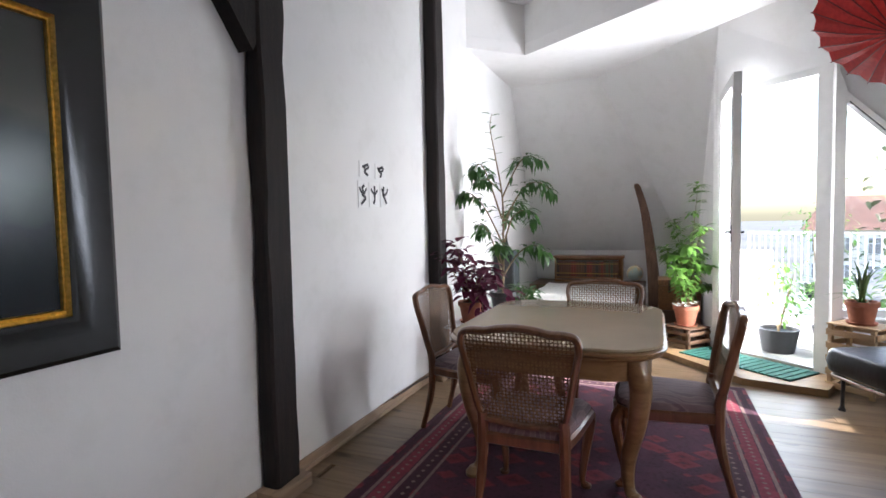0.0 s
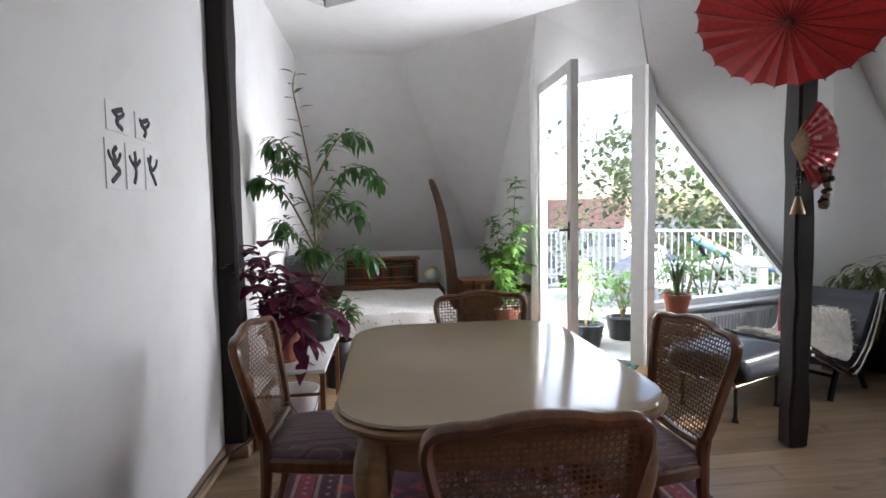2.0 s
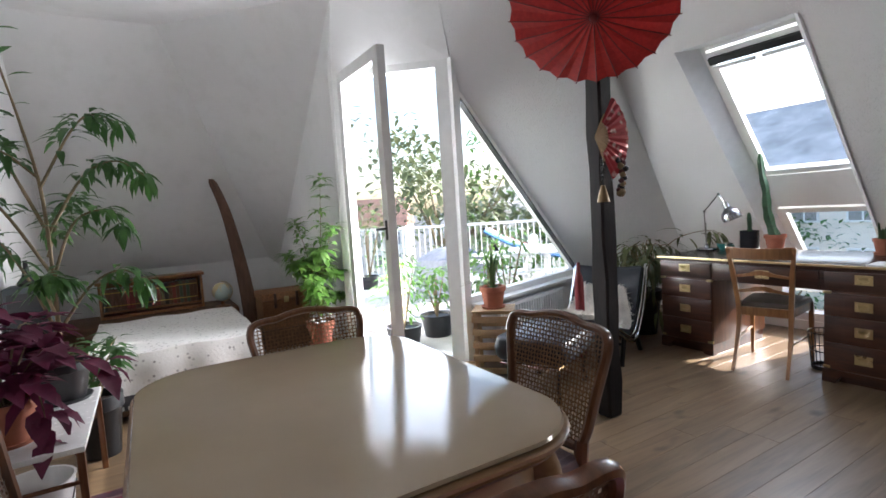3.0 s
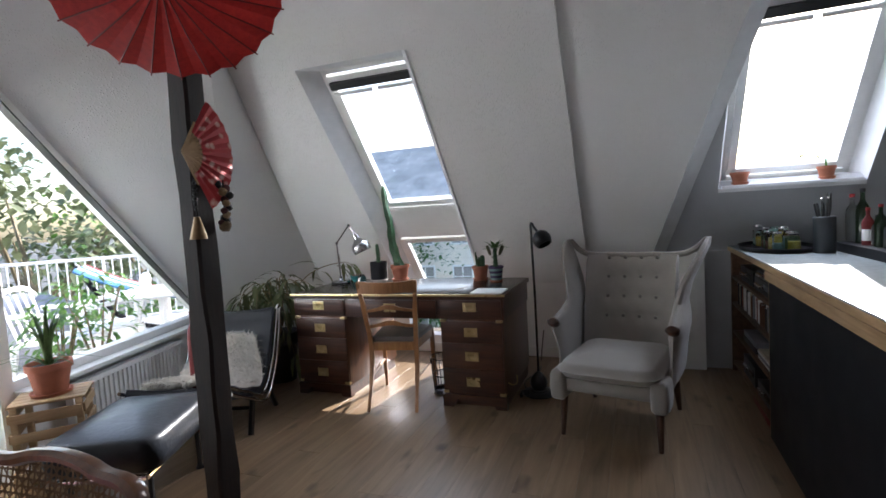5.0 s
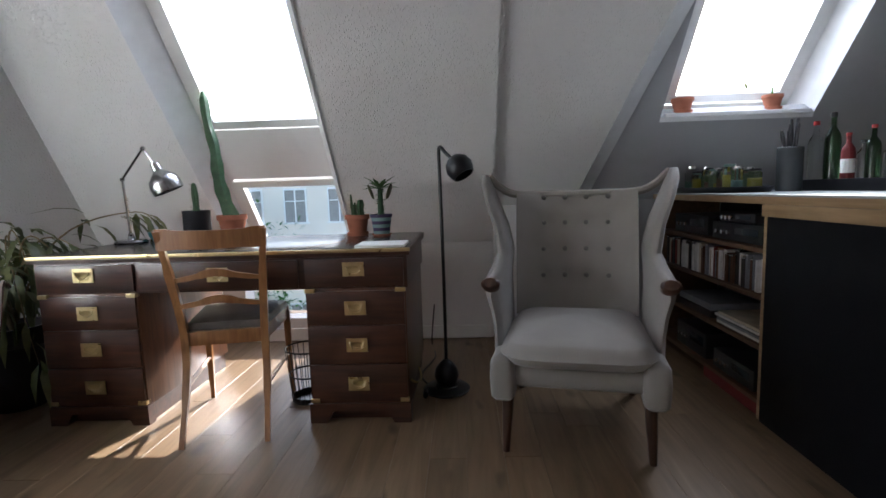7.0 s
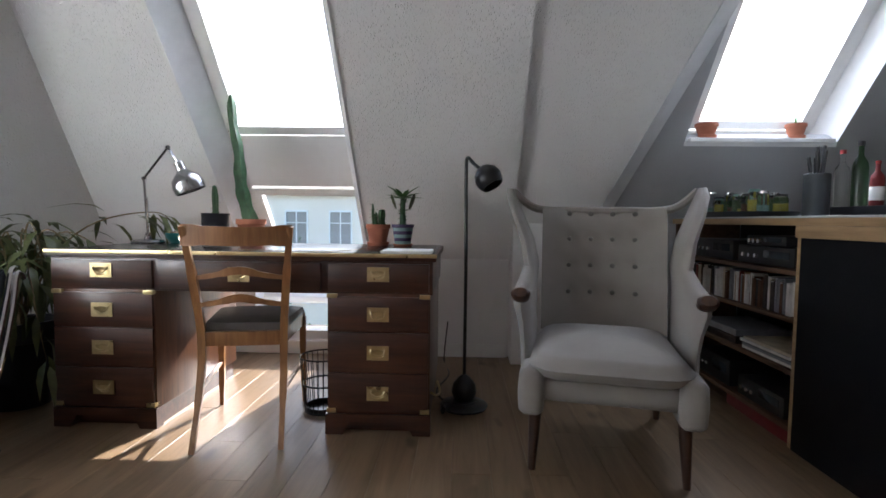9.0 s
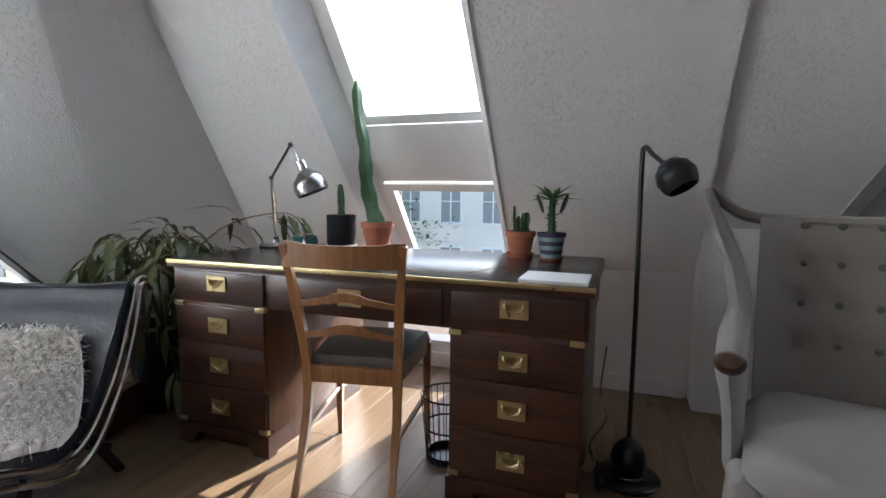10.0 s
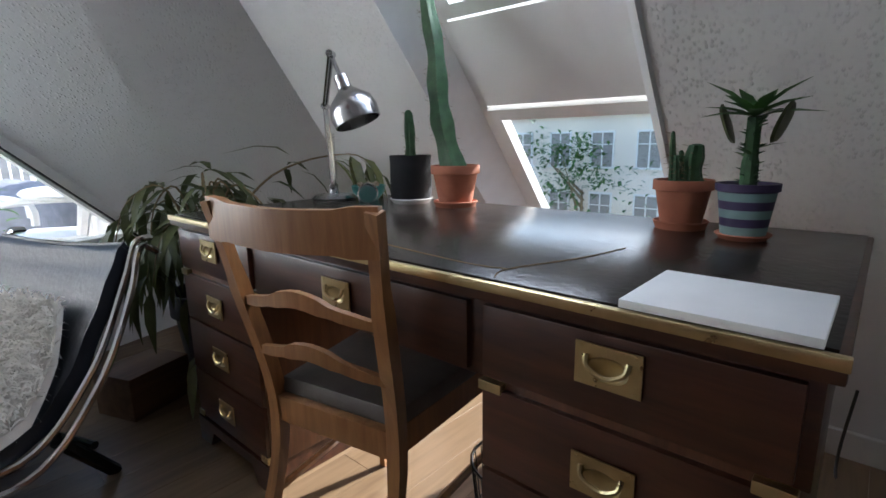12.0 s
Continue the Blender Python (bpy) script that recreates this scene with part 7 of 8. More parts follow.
stems = [[(0, 0, 0), (0.01, 0, 0.5), (0.0, 0.02, 0.95), (-0.05, 0.0, 1.3), (-0.11, 0.02, 1.62), (-0.09, 0.02, 1.75)],
         [(0.01, 0, 0.5), (-0.15, -0.05, 0.85), (-0.30, -0.05, 1.0), (-0.38, -0.05, 0.98)],
         [(0, 0, 0.75), (-0.15, 0.05, 1.15), (-0.22, 0.03, 1.28), (-0.28, 0.03, 1.22)],
         [(0, 0.02, 0.7), (0.18, 0.02, 1.0), (0.34, 0.0, 1.08), (0.48, 0.0, 0.98)],
         [(0, 0.02, 0.95), (0.15, -0.02, 1.22), (0.25, 0.0, 1.32), (0.38, 0.0, 1.27)],
         [(0, 0, 0.45), (0.12, -0.08, 0.75), (0.26, -0.1, 0.82), (0.34, -0.1, 0.72)],
         [(0, 0, 0.2), (-0.1, 0.05, 0.5), (-0.2, 0.05, 0.7), (-0.25, 0.05, 0.62)],
         [(0, 0, 0.2), (0.15, 0.02, 0.42), (0.3, 0.0, 0.5), (0.42, -0.02, 0.42)],
         [(0, 0, 1.0), (-0.12, -0.06, 1.12), (-0.2, -0.08, 1.1)], [(0, 0, 0.6), (0.05, 0.1, 0.8), (0.12, 0.15, 0.9)],
         [(0, 0, 0.3), (-0.02, -0.12, 0.5), (0.05, -0.2, 0.5)]]
leafy_plant("tall_fig", "tall slender fig with drooping green leaves", (-1.52, 4.72, 0.60), stems[1:], 62, LEAF, 0.092, 33, 0.75, 0.40, 0.009)
tf = thing("fig_stem", "thin upright fig shoot with a few top leaves", "plant", at=(-1.52, 4.72, 0.60))
bm = bmesh.new()
tube(bm, smooth_path(stems[0], 6), [0.012 * (1 - 0.8 * i / 30) for i in range(31)], 6)
part("stem", bm, STEM, tf)
for k, (z, a) in enumerate(((1.72, 0.5), (1.74, 3.2), (1.66, 2.2), (1.6, 5.5), (1.56, 2.6), (1.5, 0.2), (1.4, 3.0), (1.36, 0.9), (1.3, 4.0), (1.3, 2.1))):
    bm = bmesh.new()
    leaf_mesh(bm, (-0.10 if z > 1.5 else -0.07, 0.02, z), (math.cos(a), math.sin(a), 0.5), (0, 0, 1), 0.10, 0.04)
    part("leaf", bm, LEAF, tf)
rnd = random.Random(5)
stems = [[(0, 0, 0), (rnd.uniform(-.1, .1), rnd.uniform(-.1, .1), 0.2), (rnd.uniform(-.2, .2), rnd.uniform(-.2, .2), 0.32)] for _ in range(6)]
clay_pot((-1.42, 5.05, 0.0), 0.13, 0.36, "dark pot on the floor behind the side table", BLACKPLASTIC, False)
leafy_plant("trailing_plant", "low green plant behind the white side table", (-1.42, 5.05, 0.33), stems, 24, LEAF, 0.09, 35, 0.6, 0.5)

# plant crate by the terrace door
def crate(name, label, at, turn, w, d, h, slats, material):
    ob = thing(name, label, "crate", at=at, turn=turn)
    for x in (-w / 2, w / 2 - 0.03):
        for y in (-d / 2, d / 2 - 0.03):
            bm = bmesh.new()
            box(bm, x, y, 0, x + 0.03, y + 0.03, h, 0.002)
            part("post", bm, material, ob)
    for k in range(slats):
        z = h * (k + 0.25) / slats
        for q in ((-w / 2, -d / 2 - 0.012, w / 2, -d / 2 - 0.001), (-w / 2, d / 2 + 0.001, w / 2, d / 2 + 0.012), (-w / 2 - 0.012, -d / 2, -w / 2 - 0.001, d / 2), (w / 2 + 0.001, -d / 2, w / 2 + 0.012, d / 2)):
            bm = bmesh.new()
            box(bm, q[0], q[1], z, q[2], q[3], z + h / slats * 0.45, 0.002)
            part("slat", bm, material, ob)
    for k in range(5):
        bm = bmesh.new()
        box(bm, -w / 2 - 0.012, -d / 2 + k * d / 5 + 0.003, h, w / 2 + 0.012, -d / 2 + (k + 1) * d / 5 - 0.003, h + 0.012, 0.002)
        part("slat", bm, material, ob)
    return ob


crate("plant_crate", "dark stained wooden crate under the weeping fig", (0.10, 5.62, 0), -42, 0.30, 0.30, 0.24, 3, DARKCRATE)
clay_pot((0.10, 5.62, 0.253), 0.12, 0.19, "terracotta pot on a dark crate by the terrace door")
rnd = random.Random(17)
stems = []
for k in range(10):
    a, h = k * 2.4, rnd.uniform(0.35, 1.05)
    r = 0.20 * (1 - 0.6 * h)
    stems.append([(0, 0, 0), (r * 0.6 * math.cos(a), r * 0.6 * math.sin(a), h * 0.55), (r * 1.6 * math.cos(a), r * 1.6 * math.sin(a), h * (0.95 if k % 2 else 0.6))])
stems.append([(0, 0, 0), (0.05, 0, 0.6), (0.1, 0.02, 1.2)])
leafy_plant("weeping_fig", "bushy bright green weeping fig beside the terrace door", (0.10, 5.62, 0.42), stems, 130, LEAFBRIGHT, 0.078, 37, 0.6, 0.5, 0.006)
bl = thing("white_blossom", "white cyclamen flowers by the fig's pot", "flower", at=(0.07, 5.50, 0.45))
for k in range(9):
    bm = bmesh.new()
    a = k * 2.4
    r = 0.03 + 0.012 * k
    for q in range(3):
        leaf_mesh(bm, (r * math.cos(a), r * math.sin(a), 0.02 * (k % 3)), (math.cos(q * 2.1), math.sin(q * 2.1), 0.8), (0, 0, 1), 0.04, 0.03)
    part("flower", bm, CHINA, bl)

# slatted plant stand with aloe before the triangular window
ST = Vector((1.22, 4.70, 0))
crate("slat_stand", "pale slatted wooden stand by the triangular window", (ST.x, ST.y, 0), -42, 0.30, 0.28, 0.50, 5, RAWWOOD)
clay_pot((ST.x, ST.y, 0.513), 0.105, 0.16, "terracotta pot on the slatted stand")
aloe = thing("aloe", "spiky aloe with long arching leaves", "plant", at=(ST.x, ST.y, 0.66))
rnd = random.Random(9)
for k in range(16):
    bm = bmesh.new()
    a = k * 2.4
    h, r = (0.30, 0.10) if k < 9 else (0.10, 0.27)
    h *= rnd.uniform(0.75, 1.1)
    pts = smooth_path([(0, 0, 0), (r * 0.4 * math.cos(a), r * 0.4 * math.sin(a), h * 0.7), (r * math.cos(a), r * math.sin(a), h if k < 9 else h * 0.4)], 6)
    tube(bm, pts, [(0.020 if k < 9 else 0.008) * (1 - 0.93 * i / (len(pts) - 1)) for i in range(len(pts))], 6, 0.4, (-math.sin(a), math.cos(a), 0))
    part("leaf", bm, ALOE, aloe)

# ---- leather lounge chair with sheepskin, ottoman ----
ott = thing("ottoman", "black leather ottoman on a low chrome frame", "ottoman", at=(1.28, 4.17, 0), turn=24)
bm = bmesh.new()
cushion(bm, -0.33, -0.26, 0.33, 0.26, 0.26, 0.42, 0.03, 0.09)
part("cushion", bm, BLACKLEATHER, ott)
bm = bmesh.new()
tube(bm, [(-0.3, -0.2, 0.24), (0.3, -0.2, 0.24), (0.3, 0.2, 0.24), (-0.3, 0.2, 0.24), (-0.3, -0.2, 0.24)], 0.014, 8)
part("chrome_rail", bm, CHROME, ott)
for x in (-0.24, 0.24):
    for y in (-0.18, 0.18):
        bm = bmesh.new()
        tube(bm, [(x, y, 0.25), (x * 1.02, y, 0.03), (x * 1.03, y, 0.0)], [0.012, 0.012, 0.024], 8)
        part("leg", bm, BLACKMETAL, ott)
lc = thing("lounge_chair", "black leather lounge chair on bent chrome tubes", "armchair", at=(2.03, 4.46, 0), turn=112)
# local: faces +y, width along x
prof = [(0.42, 0.43), (0.30, 0.37), (0.05, 0.27), (-0.12, 0.25), (-0.25, 0.34), (-0.38, 0.53), (-0.47, 0.68), (-0.50, 0.71)]
bm = bmesh.new()
sp = smooth_path([(0, y, z) for y, z in prof], 5)
rows = []
for i, p in enumerate(sp):
    d = (sp[min(i + 1, len(sp) - 1)] - sp[max(i - 1, 0)]).normalized()
    n = Vector((0, d.z, -d.y))
    wr = 0.006 * math.sin(i * 1.7)
    rows.append([p + Vector((x, 0, 0)) + n * (o + wr * (1 - abs(x) * 2)) for x, o in ((-0.29, 0), (-0.15, -0.015), (0, -0.02), (0.15, -0.015), (0.29, 0), (0.29, -0.05), (0.15, -0.065), (0, -0.07), (-0.15, -0.065), (-0.29, -0.05))])
loft(bm, rows)
part("leather_sling", bm, BLACKLEATHER, lc, "creased black leather sling")
for s in (-1, 1):
    for o in (0.0, 0.045):
        bm = bmesh.new()
        tube(bm, smooth_path([(s * (0.31 + o * 0.4), 0.46, 0.42 - o), (s * (0.31 + o * 0.4), 0.2, 0.30 - o), (s * (0.31 + o * 0.4), -0.1, 0.19 - o), (s * (0.31 + o * 0.4), -0.32, 0.35 - o), (s * (0.31 + o * 0.4), -0.46, 0.58 - o), (s * (0.31 + o * 0.4), -0.52, 0.70 - o * 0.3), (s * (0.31 + o * 0.4), -0.58, 0.71 - o)], 7), 0.011, 8)
        part("chrome_tube", bm, CHROME, lc)
    bm = bmesh.new()
    tube(bm, [(s * 0.30, -0.2, 0.20), (s * 0.30, -0.35, 0.0)], 0.02, 6)
    part("leg", bm, BLACKMETAL, lc)
    bm = bmesh.new()
    tube(bm, [(s * 0.30, 0.08, 0.22), (s * 0.30, 0.16, 0.0)], 0.02, 6)
    part("leg", bm, BLACKMETAL, lc)
for y, z in ((0.1, 0.16), (-0.3, 0.12)):
    bm = bmesh.new()
    tube(bm, [(-0.3, y, z), (0.3, y, z)], 0.013, 8)
    part("crossbar", bm, BLACKMETAL, lc)
skin = thing("sheepskin", "shaggy cream sheepskin thrown over the lounge chair", "sheepskin", at=(2.03, 4.46, 0), turn=112)
rnd = random.Random(77)
bm = bmesh.new()


def skin_point(u, v):
    """u across, v along the seat and back."""
    k = v * (len(sp) - 1)
    i = int(min(k, len(sp) - 2))
    p = sp[i].lerp(sp[i + 1], k - i)
    return Vector((u, p.y, p.z))


rows = []
for j in range(15):
    v = 0.06 + 0.64 * j / 14
    w = 0.30 * math.sin(math.pi * (0.15 + 0.72 * j / 14)) ** 0.6
    rows.append([skin_point(-w + 2 * w * i / 12, v) + Vector((0, 0.015, 0.035 + 0.05 * math.sin(math.pi * i / 12) * math.sin(math.pi * j / 14) + rnd.uniform(-.008, .008))) for i in range(13)])
vs = [[bm.verts.new(p) for p in r] for r in rows]
for a, b in zip(vs, vs[1:]):
    for i in range(12):
        bm.faces.new((a[i], a[i + 1], b[i + 1], b[i]))
g = bmesh.ops.extrude_face_region(bm, geom=bm.faces[:])
bmesh.ops.translate(bm, vec=(0, -0.01, -0.03), verts=[v for v in g["geom"] if isinstance(v, bmesh.types.BMVert)])
part("hide", bm, FUR, skin)
verts, faces = [], []
for k in range(14000):
    j, i = rnd.random() * 13.99, rnd.random() * 11.99
    a, b = rows[int(j)][int(i)], rows[int(j) + 1][int(i) + 1]
    p = a.lerp(b, rnd.random())
    d = Vector((rnd.gauss(0, .6), 0.35 + rnd.gauss(0, .6), 0.55 + rnd.gauss(0, .4))).normalized()
    l_ = rnd.uniform(0.03, 0.065)
    s_ = d.orthogonal().normalized() * 0.0022
    mid_p = p + d * l_ * 0.6
    e = p + d * l_ - Vector((0, 0, l_ * 0.35))
    q = len(verts)
    verts += [p - s_, p + s_, mid_p + s_ * 0.8, mid_p - s_ * 0.8, e]
    faces += [(q, q + 1, q + 2, q + 3), (q + 3, q + 2, q + 4)]
me = bpy.data.meshes.new("wool")
me.from_pydata([tuple(v) for v in verts], [], faces)
me.materials.append(FUR)
wool = new("wool", me)
wool.parent = skin
tagged(wool, kind="stuff")

# drooping plant between lounge chair and desk
clay_pot((2.98, 4.66, 0.0), 0.17, 0.42, "dark floor pot beside the desk", BLACKPLASTIC, False)
rnd = random.Random(41)
stems = []
for k in range(16):
    a = k * 2.4 + rnd.uniform(-.3, .3)
    r, h = rnd.uniform(0.14, 0.36), rnd.uniform(0.28, 0.52)
    stems.append([(0, 0, 0), (r * 0.45 * math.cos(a), r * 0.45 * math.sin(a), h), (r * math.cos(a), r * math.sin(a), h * 0.92), (r * 1.25 * math.cos(a), r * 1.25 * math.sin(a), h * 0.5)])
stems.append([(0, 0, 0.2), (0.2, -0.2, 0.5), (0.42, -0.42, 0.58), (0.5, -0.5, 0.5)])
stems.append([(0, 0, 0.2), (-0.12, -0.15, 0.35), (-0.2, -0.26, 0.1), (-0.2, -0.30, -0.1)])
leafy_plant("drooping_plant", "large potted plant with drooping dull green leaves", (2.98, 4.66, 0.38), stems, 17, LEAFDULL, 0.16, 43, 0.9, 0.27, 0.006)
wi = thing("small_crate", "low dark wooden box on the floor behind the chair", "box", at=(2.72, 4.72, 0), turn=20)
bm = bmesh.new()
box(bm, -0.16, -0.1, 0, 0.10, 0.1, 0.17, 0.006)
part("case", bm, DARKCRATE, wi)
turned("wine_bottle", "dark wine bottle with red cap on the sill", "bottle", (1.98, 4.52, 0.0), [(0, 0), (0.038, 0), (0.038, 0.62), (0.03, 0.68), (0.014, 0.72), (0.014, 0.80), (0, 0.80)], REDRIB)

# ---- kitchen counter ----
ctr = thing("kitchen_counter", "black kitchen counter with open shelves at its end", "counter")
CY, CT = 1.12, 0.965
bm = bmesh.new()
box(bm, 0.18, CY - 0.025, 0.0, 2.70, CY, CT - 0.035, 0.002)
part("front_panel", bm, BLACKPANEL, ctr)
bm = bmesh.new()
box(bm, 0.18, CY - 0.62, 0.0, 2.70, CY - 0.03, CT - 0.036)
part("body", bm, BLACKPANEL, ctr, smooth=False)
for x in (2.705, 3.88):
    bm = bmesh.new()
    box(bm, x, CY - 0.40, 0.0, x + 0.022, CY - 0.004, CT - 0.036, 0.002)
    part("upright", bm, PLY if x < 3 else DARKCRATE, ctr)
for z in (0.06, 0.30, 0.52, 0.72):
    bm = bmesh.new()
    box(bm, 2.728, CY - 0.40, z, 3.88, CY - 0.01, z + 0.02, 0.002)
    part("shelf", bm, DARKCRATE, ctr)
bm = bmesh.new()
box(bm, 2.728, CY - 0.42, 0.0, 3.88, CY - 0.402, CT - 0.036)
part("back", bm, BLACKPANEL, ctr, smooth=False)
top_ = thing("worktop", "pale worktop with a plywood edge on the black counter", "worktop")
bm = bmesh.new()
box(bm, 0.16, CY - 0.64, CT - 0.004, 3.92, CY + 0.012, CT + 0.004, 0.002)
part("surface", bm, WORKTOP, top_)
bm = bmesh.new()
box(bm, 0.165, CY - 0.63, CT - 0.035, 3.91, CY + 0.014, CT - 0.0045, 0.002)
part("edge", bm, PLY, top_, "plywood edge")
bm = bmesh.new()
box(bm, 0.165, CY + 0.002, CT - 0.085, 2.71, CY + 0.018, CT - 0.036, 0.002)
part("edge_strip", bm, PLY, top_)
# hi-fi, records and magazines on the shelves
for x, z, w, h, d in ((2.78, 0.74, 0.43, 0.09, 0.30), (3.26, 0.74, 0.40, 0.11, 0.28), (2.84, 0.83, 0.30, 0.05, 0.25), (2.80, 0.08, 0.36, 0.10, 0.28), (3.24, 0.08, 0.36, 0.14, 0.28)):
    hf = thing("hifi_unit", "black stereo unit on the open shelf", "stereo", group="stereo units", at=(x, CY - 0.03, z))
    bm = bmesh.new()
    box(bm, 0, -d, 0.006, w, 0, h, 0.004)
    part("case", bm, BLACKPLASTIC, hf)
    bm = bmesh.new()
    box(bm, 0.03, 0.001, h * 0.45, w * 0.5, 0.004, h * 0.8, 0.001)
    part("display", bm, plain("smoked_display", (0.03, 0.04, 0.05), 0.1), hf)
    for k in range(3):
        bm = bmesh.new()
        lathe(bm, [(0, 0.014), (0.010, 0.013), (0.012, 0)], 12, pose(w * (0.62 + 0.12 * k), 0.001, h * 0.5, -90, 0, 0))
        part("knob", bm, CHROME, hf)
rnd = random.Random(55)
x = 2.735
while x < 3.78:
    w = rnd.choice((0.008, 0.012, 0.02, 0.028))
    book((x, CY - 0.03 - rnd.uniform(0, 0.02), 0.541), w - 0.0008, -0.2, rnd.uniform(0.13, 0.165), BINDS[rnd.choice((6, 6, 5, 7, 2, 4, 0, 1))], False, 0, 0, "records on the shelf", "thin upright record or book on the shelf")
    x += w
for k, (x, z, mt) in enumerate(((2.76, 0.321, 6), (2.76, 0.335, 7), (2.78, 0.352, 6), (2.75, 0.368, 5), (3.2, 0.321, 2), (3.2, 0.36, 7))):
    mg = thing("magazine", "flat magazine lying in a pile on the shelf", "magazine", group="magazine pile", at=(x, CY - 0.03, z))
    bm = bmesh.new()
    box(bm, 0, -0.28, 0, 0.38, 0, 0.013 if k < 4 else 0.035, 0.002)
    part("cover", bm, BINDS[mt], mg)
rb = thing("red_box", "red box on the lowest shelf", "box", at=(2.74, CY - 0.02, 0.0))
bm = bmesh.new()
box(bm, 0, -0.3, 0.001, 0.5, 0, 0.055, 0.004)
part("case", bm, REDRIB, rb)
# things on the worktop
CTZ = CT + 0.004
tray = thing("round_tray", "dark round tray crowded with jars", "tray", at=(3.52, 0.91, CTZ))
bm = bmesh.new()
lathe(bm, [(0, 0), (0.20, 0), (0.215, 0.03), (0.208, 0.03), (0.195, 0.008), (0, 0.008)], 32, Matrix.Diagonal((1.75, 1, 1, 1)))
part("plate", bm, BLACKMETAL, tray)
JARFILL = [plain("spice_" + nm, c, 0.7, var=0.3) for nm, c in (("yellow", (0.42, 0.36, 0.05)), ("green", (0.10, 0.16, 0.07)), ("brown", (0.14, 0.07, 0.03)), ("pale", (0.45, 0.42, 0.36)), ("mint", (0.20, 0.34, 0.29)))]
rnd = random.Random(66)
for k in range(20):
    row = k % 2
    x = 3.26 + 0.056 * (k // 2) + rnd.uniform(-.008, .008)
    y = 0.955 - row * 0.10 + rnd.uniform(-.012, .012)
    r, h = rnd.uniform(0.026, 0.036), rnd.uniform(0.10, 0.155)
    j = thing("glass_jar", "small glass jar with a lid on the tray", "jar", group="jars on the tray", at=(x, y, CTZ + 0.009))
    bm = bmesh.new()
    lathe(bm, [(0, 0), (r, 0), (r, h * 0.8), (r * 0.8, h * 0.88), (r * 0.8, h * 0.9), (0, h * 0.9)], 16)
    part("glass", bm, CLEAR, j)
    bm = bmesh.new()
    f = rnd.uniform(0.3, 0.75)
    lathe(bm, [(0, 0.003), (r * 0.92, 0.003), (r * 0.92, h * f), (0, h * f)], 14)
    part("filling", bm, JARFILL[rnd.randrange(5)], j)
    bm = bmesh.new()
    lathe(bm, [(0, h * 0.91), (r * 0.86, h * 0.91), (r * 0.86, h), (0, h * 1.01)], 16)
    part("lid", bm, (CHROME, BLACKPLASTIC, JARFILL[4])[k % 3], j)
kb = thing("knife_block", "round black knife block full of knives", "knife block", at=(3.21, 0.72, CTZ))
bm = bmesh.new()
lathe(bm, [(0, 0), (0.056, 0), (0.058, 0.01), (0.058, 0.215), (0.054, 0.22), (0, 0.22)], 28)
part("block", bm, plain("dark_grey_block", (0.035, 0.04, 0.043), 0.5), kb)
for k in range(7):
    bm = bmesh.new()
    a = k * 2.4
    r = 0.014 + 0.004 * k
    p0 = Vector((r * math.cos(a), r * math.sin(a), 0.215))
    tube(bm, [p0, p0 + Vector((0.1 * r * math.cos(a), 0.3 * r * math.sin(a), 0.05)), p0 + Vector((0.5 * r * math.cos(a), 0.5 * r * math.sin(a), 0.085 + 0.03 * (k % 3)))], [0.010, 0.012, 0.009], 6, 0.6)
    part("knife_handle", bm, BLACKPLASTIC, kb)
for k, (x, y, h, m) in enumerate(((3.25, 0.57, 0.29, CLEAR), (3.16, 0.55, 0.32, GREENGLASS), (3.03, 0.57, 0.21, REDRIB), (2.965, 0.55, 0.17, CLEAR), (2.90, 0.56, 0.23, GREENGLASS), (2.82, 0.55, 0.16, CLEAR), (2.74, 0.57, 0.17, CLEAR), (2.65, 0.55, 0.20, REDRIB), (2.57, 0.56, 0.15, CLEAR), (2.47, 0.55, 0.18, GREENGLASS))):
    bt = thing("bottle", "glass bottle standing on the worktop" if m is not REDRIB else "dark red sauce bottle on the worktop", "bottle", group="bottles on the worktop", at=(x, y, CTZ + 0.055))
    r = 0.034 if h > 0.25 else 0.028
    bm = bmesh.new()
    lathe(bm, [(0, 0), (r, 0), (r, h * 0.6), (r * 0.85, h * 0.68), (r * 0.36, h * 0.78), (r * 0.34, h * 0.93), (0, h * 0.93)], 18)
    part("glass", bm, m, bt)
    bm = bmesh.new()
    lathe(bm, [(0, h * 0.93), (r * 0.42, h * 0.93), (r * 0.42, h), (0, h)], 12)
    part("cap", bm, BLACKPLASTIC if k % 2 else plain("red_cap", (0.35, 0.03, 0.03), 0.4), bt)
    if m is REDRIB:
        bm = bmesh.new()
        lathe(bm, [(r * 0.99, h * 0.12), (r * 1.02, h * 0.13), (r * 1.02, h * 0.42), (r * 0.99, h * 0.43)], 18)
        part("paper_label", bm, PAPER, bt, "pale paper label")
hob = thing("hob_ledge", "raised black ledge behind the worktop", "ledge")
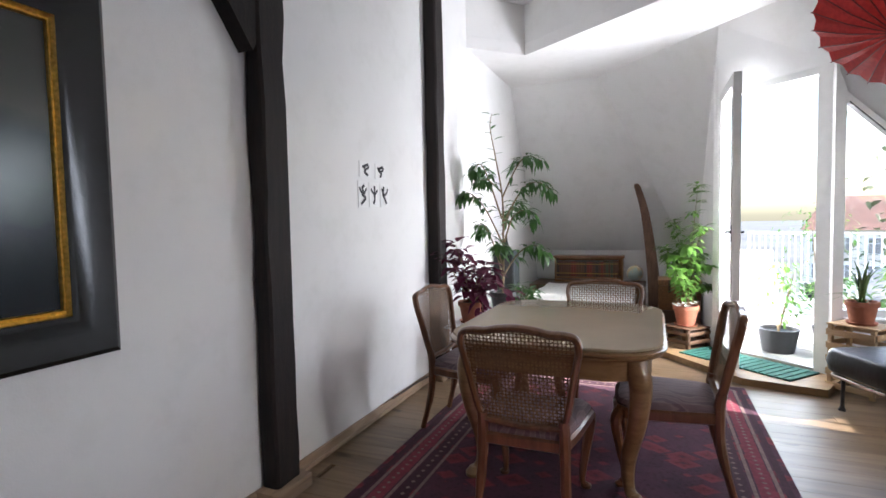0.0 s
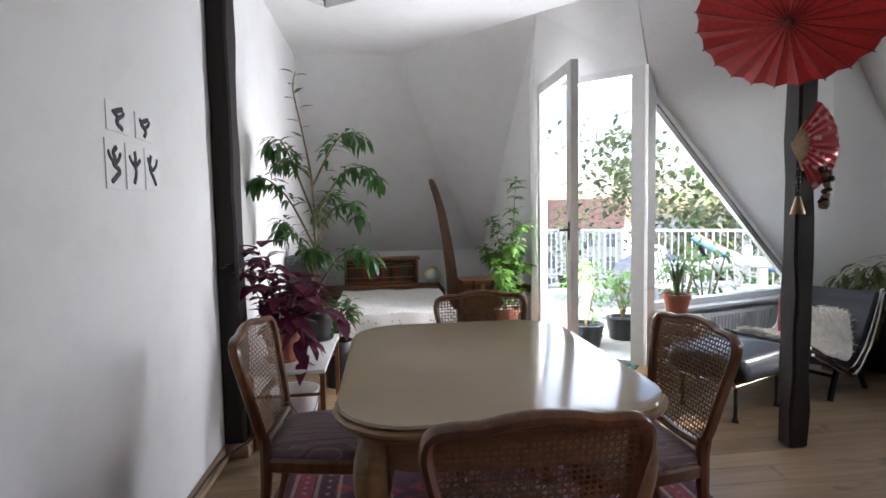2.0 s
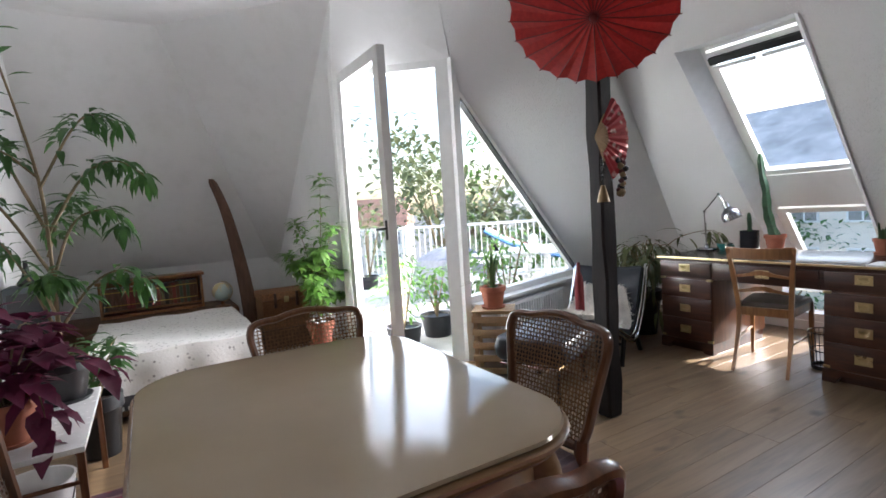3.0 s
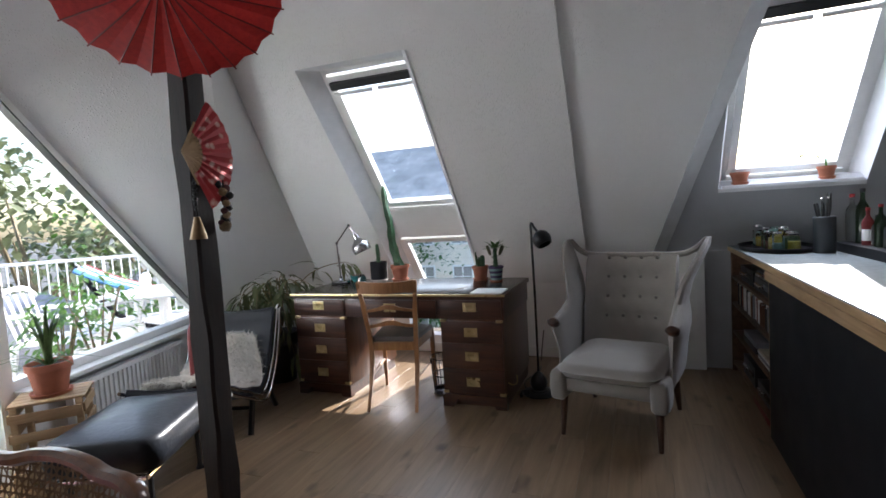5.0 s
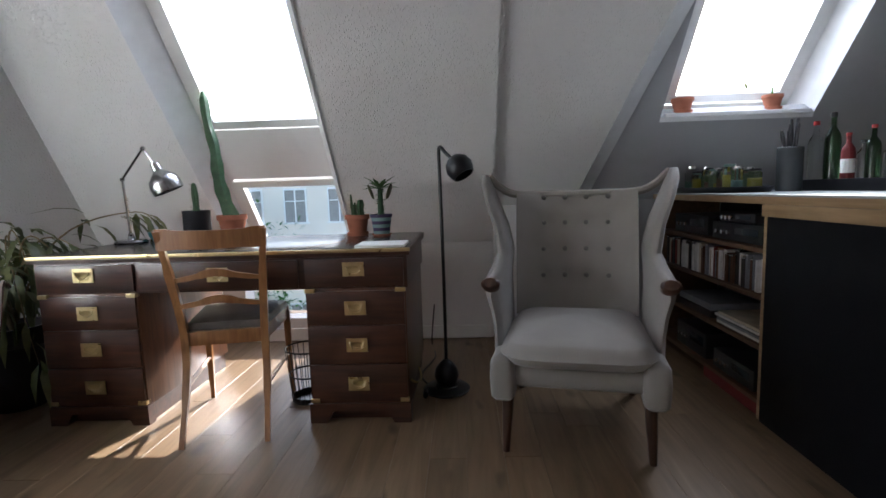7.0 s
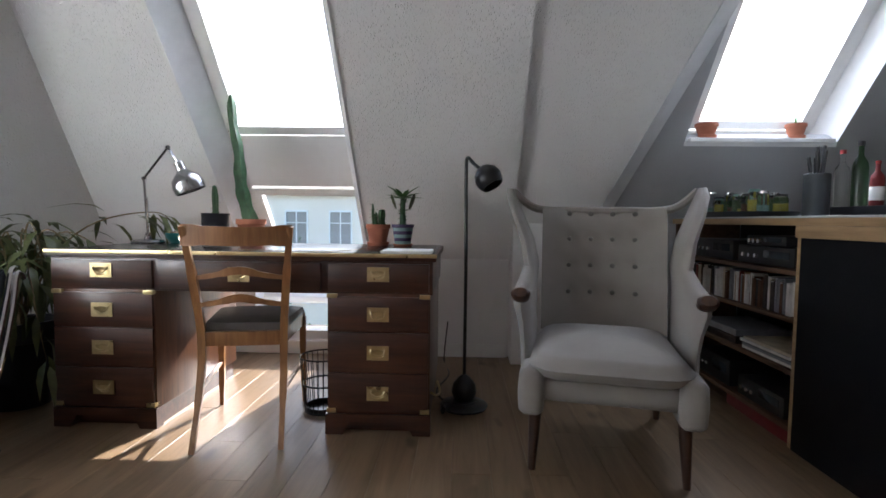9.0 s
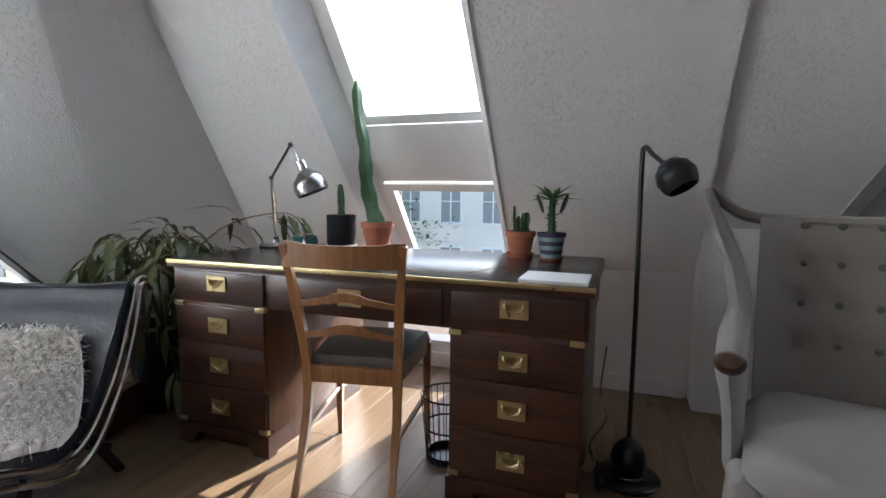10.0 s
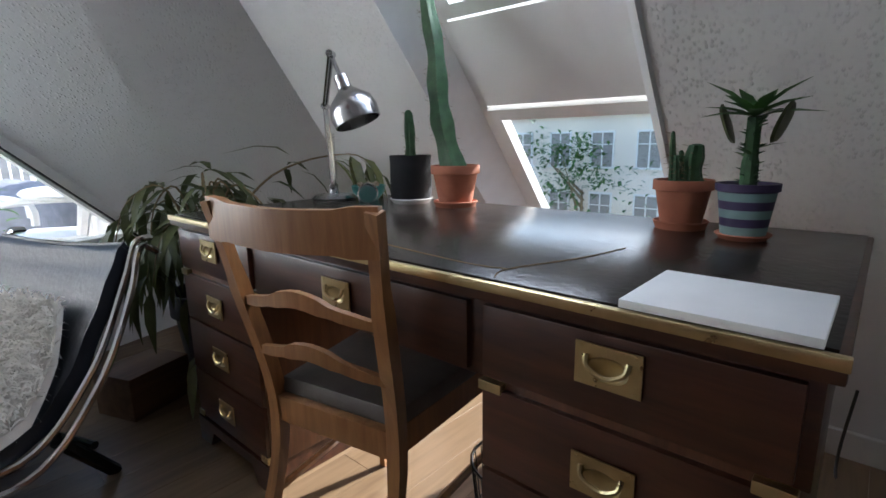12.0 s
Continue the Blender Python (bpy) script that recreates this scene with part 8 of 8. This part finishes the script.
bm = bmesh.new()
box(bm, 0.4, 0.49, CTZ, 3.34, 0.64, CTZ + 0.055, 0.004)
part("ledge", bm, BLACKPANEL, hob)
for y in (1.10, 0.60):
    clay_pot((D6 - SLOPE * 1.40 + 0.05, y, 1.418), 0.062 if y > 1 else 0.055, 0.075, "small terracotta pot on the skylight sill")
sc = thing("sprout", "single green shoot in a small pot", "plant", at=(D6 - SLOPE * 1.40 + 0.05, 0.60, 1.49))
bm = bmesh.new()
leaf_mesh(bm, (0, 0, 0), (0, 0.1, 1), (1, 0, 0), 0.08, 0.014)
part("leaf", bm, LEAF, sc)
# a sill board for the pots
bm = bmesh.new()
box(bm, D6 - SLOPE * 1.40 - 0.02, 0.42, 1.392, D6 - SLOPE * 1.40 + 0.22, 1.22, 1.416, 0.004)
structure("sill_board", bm, REVEAL, "white sill board under the kitchen skylight", "window sill")

# ---- floorboards ----
fl_ob = bpy.data.objects["floor"]
BW = 0.145
meshes = {}
rnd = random.Random(2)
count = 0
y = -2.7
rest = []
while y < 8.2:
    x = LEFT + rnd.uniform(-1.5, 0)
    while x < 4.02:
        l_ = rnd.choice((1.4, 1.8, 2.2))
        x0, x1 = max(x, LEFT), min(x + l_, 4.02)
        if x1 - x0 > 0.05:
            if 0.6 < y < 6.0 and count < 300:
                key = max(0.1, round(x1 - x0, 1))
                if key not in meshes:
                    bm = bmesh.new()
                    box(bm, 0.0004, 0.0004, -0.012, key - 0.0004, BW - 0.0004, 0.0, 0.0008, None, 1)
                    meshes[key] = finish(bm, "floorboard", FLOOR, False)
                ob = new("floorboard", meshes[key])
                ob.parent = fl_ob
                ob.location = (x0, y, 0)
                count += 1
            else:
                rest.append((y, x0, x1))
        x += l_
    y += BW
bm = bmesh.new()
for y, x0, x1 in rest:
    box(bm, x0 + 0.0008, y + 0.0008, -0.012, x1 - 0.0008, y + BW - 0.0008, 0.0)
ob = part("far_floorboards", bm, FLOOR, fl_ob, smooth=False)
tagged(ob, kind="stuff")
